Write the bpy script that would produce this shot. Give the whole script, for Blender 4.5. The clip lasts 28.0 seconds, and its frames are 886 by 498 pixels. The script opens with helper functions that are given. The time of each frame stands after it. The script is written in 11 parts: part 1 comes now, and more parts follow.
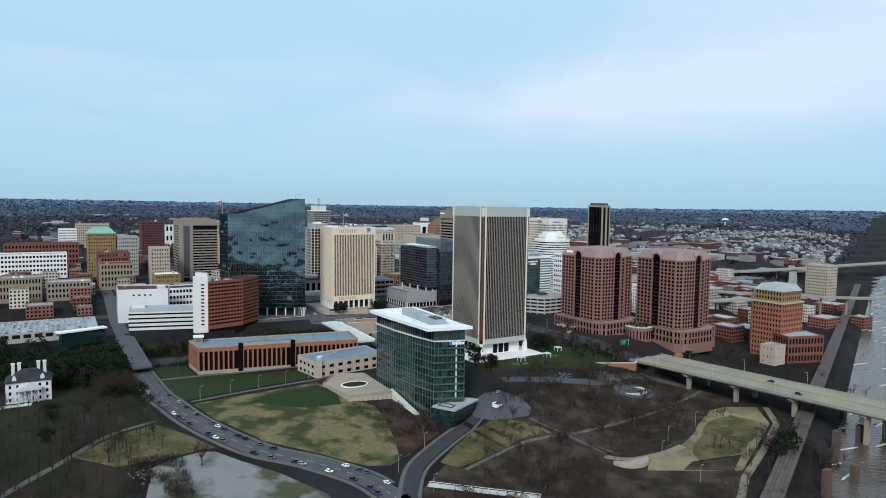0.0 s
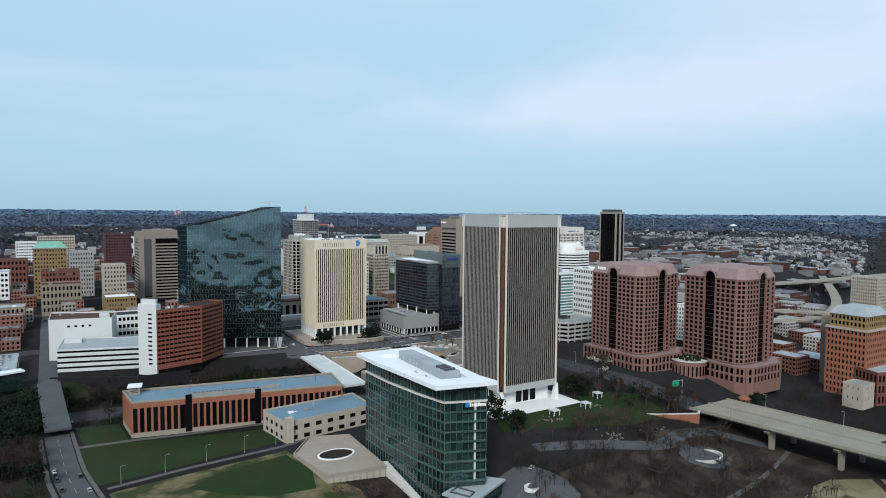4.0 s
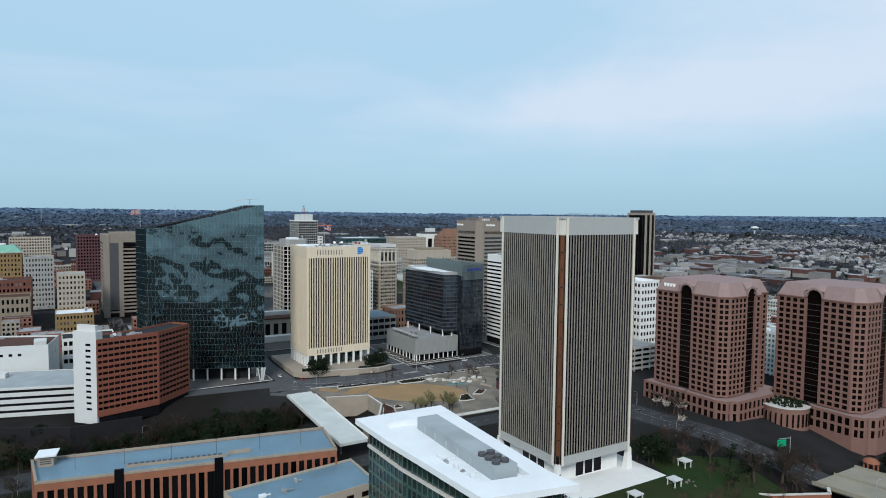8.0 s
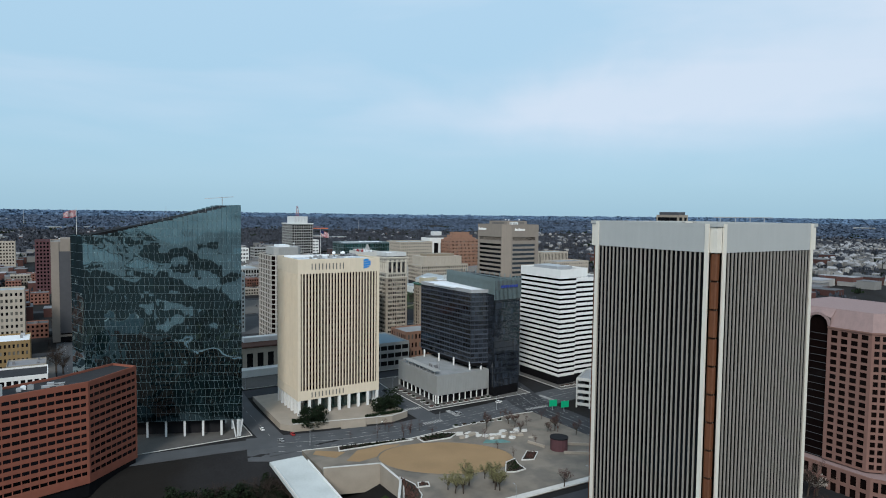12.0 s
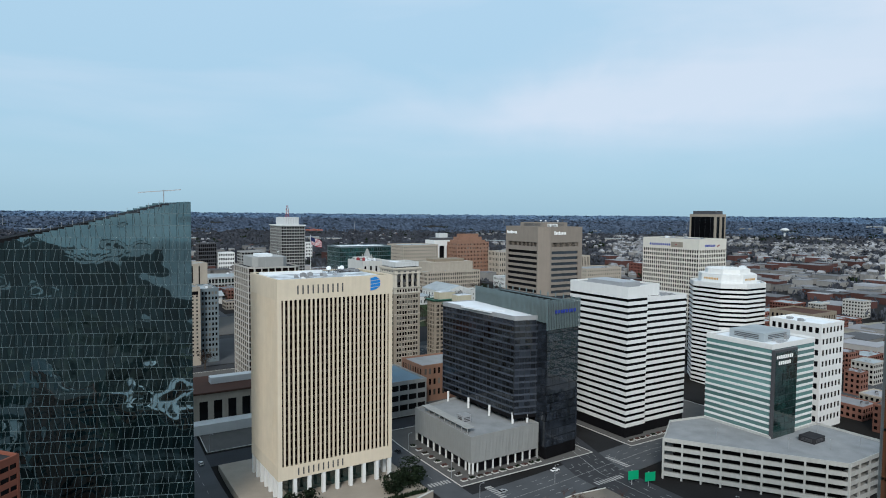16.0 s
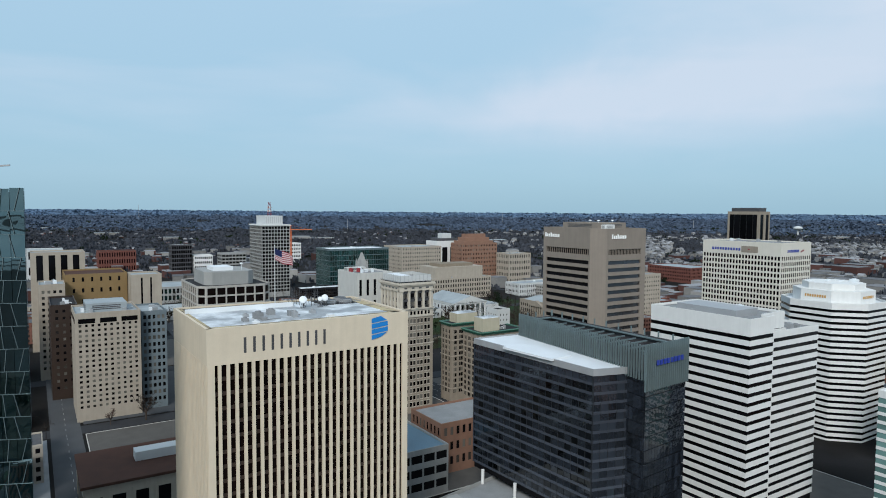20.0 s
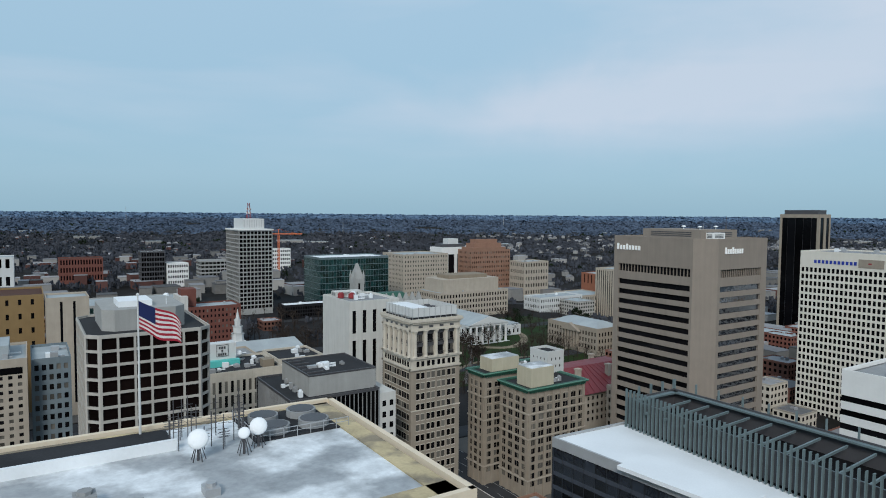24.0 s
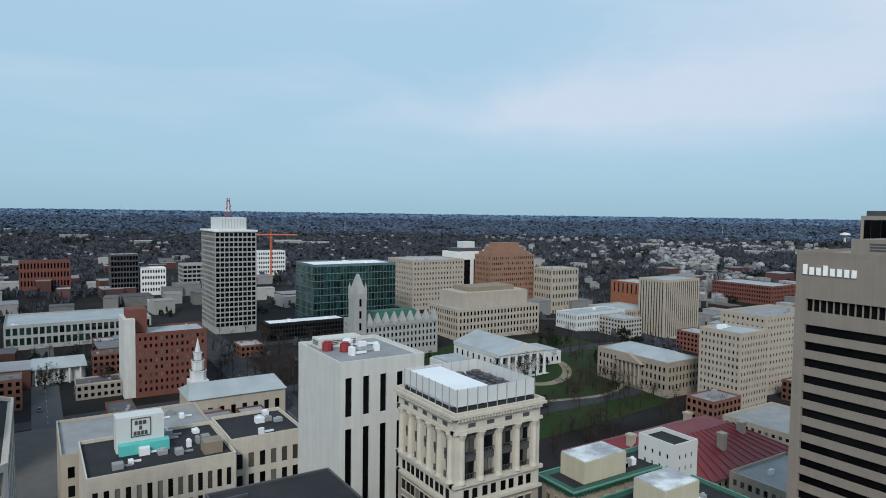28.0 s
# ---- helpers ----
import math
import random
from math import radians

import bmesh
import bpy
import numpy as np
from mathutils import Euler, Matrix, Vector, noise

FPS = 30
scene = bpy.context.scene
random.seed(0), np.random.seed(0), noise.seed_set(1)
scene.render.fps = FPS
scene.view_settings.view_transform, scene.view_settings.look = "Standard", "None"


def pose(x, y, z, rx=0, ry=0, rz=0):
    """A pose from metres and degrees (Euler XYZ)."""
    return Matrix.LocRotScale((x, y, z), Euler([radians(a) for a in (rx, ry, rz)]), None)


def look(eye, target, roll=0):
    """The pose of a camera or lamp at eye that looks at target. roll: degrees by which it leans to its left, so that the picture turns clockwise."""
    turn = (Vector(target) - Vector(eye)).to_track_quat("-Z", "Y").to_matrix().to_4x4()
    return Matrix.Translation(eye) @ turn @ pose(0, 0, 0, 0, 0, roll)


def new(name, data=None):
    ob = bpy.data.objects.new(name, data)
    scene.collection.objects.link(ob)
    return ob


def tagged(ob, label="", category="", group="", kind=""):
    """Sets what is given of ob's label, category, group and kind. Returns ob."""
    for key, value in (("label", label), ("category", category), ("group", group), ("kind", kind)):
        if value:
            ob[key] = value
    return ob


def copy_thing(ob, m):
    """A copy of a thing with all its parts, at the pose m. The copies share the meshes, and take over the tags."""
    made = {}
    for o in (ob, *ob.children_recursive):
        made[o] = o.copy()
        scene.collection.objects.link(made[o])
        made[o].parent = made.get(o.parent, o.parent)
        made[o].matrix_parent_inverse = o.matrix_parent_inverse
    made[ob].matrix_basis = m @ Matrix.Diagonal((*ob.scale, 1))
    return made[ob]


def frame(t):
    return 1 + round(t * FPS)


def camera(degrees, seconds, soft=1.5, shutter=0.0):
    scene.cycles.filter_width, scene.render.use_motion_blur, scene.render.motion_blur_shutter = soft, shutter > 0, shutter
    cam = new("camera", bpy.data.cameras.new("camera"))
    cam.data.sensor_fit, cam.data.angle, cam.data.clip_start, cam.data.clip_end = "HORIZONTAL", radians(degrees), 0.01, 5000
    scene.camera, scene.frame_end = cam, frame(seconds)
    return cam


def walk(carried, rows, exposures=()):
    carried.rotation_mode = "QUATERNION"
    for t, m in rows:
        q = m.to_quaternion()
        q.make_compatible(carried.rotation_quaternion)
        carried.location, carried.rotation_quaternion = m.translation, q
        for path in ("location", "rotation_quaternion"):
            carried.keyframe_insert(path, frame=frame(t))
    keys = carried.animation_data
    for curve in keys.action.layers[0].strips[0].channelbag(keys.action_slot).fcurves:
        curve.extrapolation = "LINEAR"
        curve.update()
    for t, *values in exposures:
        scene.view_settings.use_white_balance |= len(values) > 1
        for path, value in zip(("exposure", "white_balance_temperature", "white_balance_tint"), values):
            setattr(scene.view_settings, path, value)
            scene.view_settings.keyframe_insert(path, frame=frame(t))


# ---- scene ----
cam = camera(69.1, 28.0, soft=1.0)
# seconds, x, y, z, heading, pitch, roll (degrees)
PATH = [
    (0, -0.24, -0.70, 140.53, -31.102, -4.051, 0.83),
    (0.5, 5.18, 13.02, 140.55, -31.161, -3.869, 0.81),
    (1, 11.21, 26.22, 140.56, -31.210, -3.732, 0.79),
    (1.5, 17.65, 39.05, 140.57, -31.260, -3.670, 0.71),
    (2, 24.36, 51.63, 140.58, -31.312, -3.607, 0.64),
    (2.5, 31.20, 64.07, 140.59, -31.369, -3.488, 0.63),
    (3, 38.07, 76.44, 140.59, -31.426, -3.386, 0.60),
    (3.5, 44.89, 88.80, 140.59, -31.489, -3.376, 0.50),
    (5.5, 70.67, 138.79, 140.58, -31.665, -3.443, 0.37),
    (6, 76.63, 151.50, 140.58, -31.744, -3.434, 0.47),
    (6.5, 82.39, 164.29, 140.57, -31.534, -3.468, 0.54),
    (7, 87.96, 177.16, 140.56, -31.228, -3.400, 0.71),
    (7.5, 93.35, 190.10, 140.55, -31.204, -3.389, 0.68),
    (8, 98.58, 203.10, 140.53, -31.198, -3.372, 0.64),
    (8.5, 103.69, 216.13, 140.52, -31.191, -3.288, 0.64),
    (9, 108.68, 229.20, 140.50, -31.202, -3.233, 0.62),
    (9.5, 113.59, 242.28, 140.48, -31.294, -3.206, 0.64),
    (10, 118.45, 255.37, 140.45, -31.411, -3.191, 0.70),
    (10.5, 123.27, 268.46, 140.43, -31.440, -3.193, 0.74),
    (11, 128.09, 281.54, 140.41, -31.446, -3.196, 0.79),
    (11.5, 132.91, 294.59, 140.38, -31.482, -3.207, 0.72),
    (12, 137.77, 307.63, 140.35, -31.547, -3.218, 0.67),
    (12.5, 142.68, 320.63, 140.32, -31.649, -3.230, 0.61),
    (14.5, 163.04, 372.38, 140.17, -31.909, -3.320, 0.51),
    (15, 168.35, 385.25, 140.13, -31.900, -3.294, 0.51),
    (15.5, 173.75, 398.09, 140.09, -31.921, -3.267, 0.50),
    (16, 179.24, 410.92, 140.04, -31.992, -3.223, 0.48),
    (16.5, 184.82, 423.72, 140.00, -32.093, -3.231, 0.47),
    (17, 190.48, 436.51, 139.95, -32.185, -3.250, 0.46),
    (17.5, 196.22, 449.27, 139.90, -32.249, -3.256, 0.48),
    (18, 202.02, 462.02, 139.84, -32.288, -3.273, 0.47),
    (18.5, 207.88, 474.74, 139.79, -32.331, -3.330, 0.44),
    (19, 213.78, 487.43, 139.73, -32.388, -3.392, 0.39),
    (19.5, 219.72, 500.09, 139.68, -32.485, -3.421, 0.38),
    (20, 225.69, 512.71, 139.62, -32.591, -3.414, 0.41),
    (20.5, 231.67, 525.29, 139.55, -32.669, -3.364, 0.42),
    (21, 237.66, 537.81, 139.49, -32.702, -3.326, 0.43),
    (21.5, 243.65, 550.27, 139.42, -32.706, -3.385, 0.44),
    (23.5, 267.52, 599.37, 139.14, -32.920, -3.207, 0.47),
    (24, 273.45, 611.46, 139.07, -32.917, -3.171, 0.47),
    (24.5, 279.37, 623.48, 138.99, -32.890, -3.168, 0.49),
    (25, 285.28, 635.46, 138.91, -32.863, -3.166, 0.52),
    (25.5, 291.20, 647.42, 138.83, -32.808, -3.161, 0.55),
    (26, 297.12, 659.41, 138.75, -32.754, -3.156, 0.58),
    (26.5, 303.06, 671.48, 138.66, -32.699, -3.151, 0.62),
    (27, 309.02, 683.71, 138.57, -32.683, -3.169, 0.68),
    (27.5, 315.02, 696.18, 138.49, -32.668, -3.186, 0.74),
    (28, 321.07, 709.02, 138.40, -32.653, -3.204, 0.80),
]


def aim(x, y, z, heading, pitch, roll):
    return pose(x, y, z, 0, 0, heading) @ pose(0, 0, 0, 90 + pitch) @ pose(0, 0, 0, 0, 0, roll)


walk(cam, [(t, aim(*row)) for t, *row in PATH], [(t, s, 6080, 8) for t, s in ((0, 0.12), (8, 0.0), (15, -0.02), (20, -0.10), (24, -0.24), (26, -0.16), (28, -0.12))])

# ---- sky and sun: a high overcast with bright streaks ----
world = bpy.data.worlds.new("overcast_sky")
scene.world = world
world.use_nodes = True
wn, wl = world.node_tree.nodes, world.node_tree.links
wn.clear()


def wnode(kind, **values):
    n = wn.new(kind)
    for k, v in values.items():
        n.inputs[k].default_value = v
    return n


SUN_EL, SUN_AZ = radians(36), radians(222)  # azimuth clockwise from +y
sky = wn.new("ShaderNodeTexSky")
sky.sky_type, sky.sun_disc = "NISHITA", False
sky.sun_elevation, sky.sun_rotation = SUN_EL, SUN_AZ
sky.air_density, sky.dust_density, sky.ozone_density = 1.0, 2.0, 1.5
skydim = wnode("ShaderNodeVectorMath")
skydim.operation = "SCALE"
skydim.inputs["Scale"].default_value = 0.10
wl.new(sky.outputs[0], skydim.inputs[0])
coord = wn.new("ShaderNodeTexCoord")
sep = wn.new("ShaderNodeSeparateXYZ")
wl.new(coord.outputs["Generated"], sep.inputs[0])
# cloud deck colour by elevation
ramp = wn.new("ShaderNodeValToRGB")
els = ramp.color_ramp.elements
els[0].position, els[0].color = 0.0, (0.425, 0.63, 0.745, 1)
els[1].position, els[1].color = 0.60, (0.60, 0.76, 0.90, 1)
for p, c in ((0.05, (0.445, 0.66, 0.79, 1)), (0.14, (0.465, 0.68, 0.82, 1)), (0.32, (0.53, 0.73, 0.875, 1))):
    e = els.new(p)
    e.color = c
wl.new(sep.outputs[2], ramp.inputs[0])
# streaks: flattened noise in direction space
mapn = wn.new("ShaderNodeMapping")
mapn.inputs["Rotation"].default_value = (radians(6), radians(-9), radians(30))
mapn.inputs["Scale"].default_value = (1.2, 1.6, 6.5)
wl.new(coord.outputs["Generated"], mapn.inputs[0])
cl = wnode("ShaderNodeTexNoise", Scale=1.9, Detail=4.0, Roughness=0.5, Distortion=0.35)
wl.new(mapn.outputs[0], cl.inputs["Vector"])
clr = wn.new("ShaderNodeValToRGB")
clr.color_ramp.elements[0].position, clr.color_ramp.elements[0].color = 0.42, (0, 0, 0, 1)
clr.color_ramp.elements[1].position, clr.color_ramp.elements[1].color = 0.80, (0.55, 0.55, 0.55, 1)
wl.new(cl.outputs["Fac"], clr.inputs[0])
# clouds fade into the haze near the horizon
fade = wn.new("ShaderNodeMapRange")
fade.inputs["From Min"].default_value, fade.inputs["From Max"].default_value = 0.03, 0.14
wl.new(sep.outputs[2], fade.inputs[0])
mul = wn.new("ShaderNodeMath")
mul.operation = "MULTIPLY"


def wmath(op, a, b):
    k = wn.new("ShaderNodeMath")
    k.operation = op
    for i, v in ((0, a), (1, b)):
        if isinstance(v, (int, float)):
            k.inputs[i].default_value = v
        else:
            wl.new(v, k.inputs[i])
    return k.outputs[0]


# one long bright bank of cloud that widens towards the east
az = wmath("ARCTAN2", sep.outputs[0], sep.outputs[1])
wob = wnode("ShaderNodeTexNoise", Scale=3.2, Detail=5.0, Roughness=0.55, Distortion=0.4)
wl.new(coord.outputs["Generated"], wob.inputs["Vector"])
mid = wmath("ADD", wmath("MULTIPLY", wmath("SUBTRACT", az, 0.38), 0.17), 0.105)
mid = wmath("ADD", mid, wmath("MULTIPLY", wmath("SUBTRACT", wob.outputs["Fac"], 0.5), 0.16))
wide = wmath("ADD", wmath("MULTIPLY", wmath("MAXIMUM", wmath("SUBTRACT", az, 0.3), 0.0), 0.085), 0.02)
off = wmath("DIVIDE", wmath("SUBTRACT", sep.outputs[2], mid), wide)
bank = wmath("POWER", 2.718, wmath("MULTIPLY", wmath("MULTIPLY", off, off), -1.0))
grow = wn.new("ShaderNodeMapRange")
grow.interpolation_type = "SMOOTHSTEP"
grow.inputs["From Min"].default_value, grow.inputs["From Max"].default_value = 0.28, 0.85
wl.new(az, grow.inputs[0])
bank = wmath("MULTIPLY", bank, grow.outputs[0])
wl.new(wmath("MINIMUM", wmath("ADD", clr.outputs[0], wmath("MULTIPLY", bank, 0.95)), 1.0), mul.inputs[0])
wl.new(fade.outputs[0], mul.inputs[1])
mix1 = wn.new("ShaderNodeMix")
mix1.data_type = "RGBA"
mix1.inputs[0].default_value = 0.85
wl.new(skydim.outputs[0], mix1.inputs[6])
wl.new(ramp.outputs[0], mix1.inputs[7])
mix2 = wn.new("ShaderNodeMix")
mix2.data_type = "RGBA"
mix2.inputs[7].default_value = (0.68, 0.76, 0.86, 1)
wl.new(mul.outputs[0], mix2.inputs[0])
wl.new(mix1.outputs[2], mix2.inputs[6])
bg = wn.new("ShaderNodeBackground")
bg.inputs["Strength"].default_value = 1.0
wl.new(mix2.outputs[2], bg.inputs[0])
wo = wn.new("ShaderNodeOutputWorld")
wl.new(bg.outputs[0], wo.inputs[0])

sun = new("sun", bpy.data.lights.new("sun", "SUN"))
sun.data.energy, sun.data.angle, sun.data.color = 2.9, radians(16), (1.0, 0.93, 0.84)
sun.matrix_world = look(Vector((math.sin(SUN_AZ), math.cos(SUN_AZ), math.tan(SUN_EL))) * 900, (0, 0, 0))

# ---- materials ----


def mat(name, col, rough=0.8, var=0.18, scale=0.25, fine=3.0, bump=0.15, streak=0.0, metal=0.0, ior=1.45, island=0.0, obrand=0.0, col2=None, big=0.0):
    """A surface with large stains, fine grain, relief and, where asked, rain streaks and piece-to-piece variation."""
    m = bpy.data.materials.new(name)
    m.use_nodes = True
    nt, ln = m.node_tree.nodes, m.node_tree.links
    b = nt["Principled BSDF"]
    b.inputs["Roughness"].default_value, b.inputs["Metallic"].default_value, b.inputs["IOR"].default_value = rough, metal, ior
    b.inputs["Specular IOR Level"].default_value = 0.12 if rough >= 0.7 else 0.5
    geo = nt.new("ShaderNodeNewGeometry")
    n1 = nt.new("ShaderNodeTexNoise")
    n1.inputs["Scale"].default_value, n1.inputs["Detail"].default_value = scale, 5
    ln.new(geo.outputs["Position"], n1.inputs["Vector"])
    n2 = nt.new("ShaderNodeTexNoise")
    n2.inputs["Scale"].default_value, n2.inputs["Detail"].default_value = fine, 3
    ln.new(geo.outputs["Position"], n2.inputs["Vector"])

    def math_node(op, a, c):
        k = nt.new("ShaderNodeMath")
        k.operation = op
        for i, v in ((0, a), (1, c)):
            if isinstance(v, (int, float)):
                k.inputs[i].default_value = v
            else:
                ln.new(v, k.inputs[i])
        return k.outputs[0]

    f = math_node("ADD", math_node("MULTIPLY", math_node("SUBTRACT", n1.outputs["Fac"], 0.5), 2.2 * var), math_node("MULTIPLY", math_node("SUBTRACT", n2.outputs["Fac"], 0.5), 1.1 * var))
    if streak:
        mp = nt.new("ShaderNodeMapping")
        mp.inputs["Scale"].default_value = (0.9, 0.9, 0.05)
        ln.new(geo.outputs["Position"], mp.inputs[0])
        n3 = nt.new("ShaderNodeTexNoise")
        n3.inputs["Scale"].default_value, n3.inputs["Detail"].default_value = 1.0, 4
        ln.new(mp.outputs[0], n3.inputs["Vector"])
        f = math_node("ADD", f, math_node("MULTIPLY", math_node("SUBTRACT", n3.outputs["Fac"], 0.5), 2.0 * streak))
    if island:
        f = math_node("ADD", f, math_node("MULTIPLY", math_node("SUBTRACT", geo.outputs["Random Per Island"], 0.5), island))
    if obrand:
        oi = nt.new("ShaderNodeObjectInfo")
        f = math_node("ADD", f, math_node("MULTIPLY", math_node("SUBTRACT", oi.outputs["Random"], 0.5), obrand))
    f = math_node("ADD", f, 1.0)
    base = nt.new("ShaderNodeVectorMath")
    base.operation = "SCALE"
    if col2:
        mx = nt.new("ShaderNodeMix")
        mx.data_type = "RGBA"
        mx.inputs[6].default_value, mx.inputs[7].default_value = (*col, 1), (*col2, 1)
        n4 = nt.new("ShaderNodeTexNoise")
        n4.inputs["Scale"].default_value, n4.inputs["Detail"].default_value = big or scale * 0.4, 6
        ln.new(geo.outputs["Position"], n4.inputs["Vector"])
        rp = nt.new("ShaderNodeMapRange")
        rp.inputs["From Min"].default_value, rp.inputs["From Max"].default_value = 0.44, 0.58
        ln.new(n4.outputs["Fac"], rp.inputs[0])
        ln.new(rp.outputs[0], mx.inputs[0])
        ln.new(mx.outputs[2], base.inputs[0])
    else:
        base.inputs[0].default_value = col
    ln.new(f, base.inputs["Scale"])
    ln.new(base.outputs[0], b.inputs["Base Color"])
    r = math_node("ADD", rough, math_node("MULTIPLY", math_node("SUBTRACT", n1.outputs["Fac"], 0.5), min(0.25, rough * 0.5)))
    ln.new(r, b.inputs["Roughness"])
    if bump:
        bp = nt.new("ShaderNodeBump")
        bp.inputs["Strength"].default_value, bp.inputs["Distance"].default_value = bump, 0.15
        ln.new(n2.outputs["Fac"], bp.inputs["Height"])
        ln.new(bp.outputs[0], b.inputs["Normal"])
    return m


def glass(name, col, rough=0.05, ior=1.9, vary=0.9, wave=0.04, size=0.35, tint=(1, 1, 1), blinds=0.0):
    """Coated facade glass before a dark room: each pane a little off in tone, with a slight wave in its reflection."""
    m = mat(name, col, rough, 0.25, 0.08, 0.5, 0, 0, 0, ior, vary, vary)
    nt, ln = m.node_tree.nodes, m.node_tree.links
    b = nt["Principled BSDF"]
    geo = nt["Geometry"]
    n = nt.new("ShaderNodeTexNoise")
    n.inputs["Scale"].default_value, n.inputs["Detail"].default_value = size, 2
    ln.new(geo.outputs["Position"], n.inputs["Vector"])
    bp = nt.new("ShaderNodeBump")
    bp.inputs["Strength"].default_value, bp.inputs["Distance"].default_value = 1.0, wave
    ln.new(n.outputs["Fac"], bp.inputs["Height"])
    ln.new(bp.outputs[0], b.inputs["Normal"])
    b.inputs["Specular Tint"].default_value = (*tint, 1)
    if blinds:
        # a share of the rooms has pale blinds drawn behind the pane
        oi = nt.new("ShaderNodeObjectInfo")
        total = nt.new("ShaderNodeMath")
        total.operation = "ADD"
        ln.new(oi.outputs["Random"], total.inputs[0])
        ln.new(geo.outputs["Random Per Island"], total.inputs[1])
        part_of = nt.new("ShaderNodeMath")
        part_of.operation = "FRACT"
        ln.new(total.outputs[0], part_of.inputs[0])
        shade = nt.new("ShaderNodeMapRange")
        shade.inputs["From Min"].default_value, shade.inputs["From Max"].default_value = 1.0 - blinds, 1.0
        ln.new(part_of.outputs[0], shade.inputs[0])
        mx = nt.new("ShaderNodeMix")
        mx.data_type = "RGBA"
        mx.inputs[7].default_value = (0.17, 0.16, 0.14, 1)
        ln.new(shade.outputs[0], mx.inputs[0])
        ln.new(b.inputs["Base Color"].links[0].from_socket, mx.inputs[6])
        ln.new(mx.outputs[2], b.inputs["Base Color"])
    return m


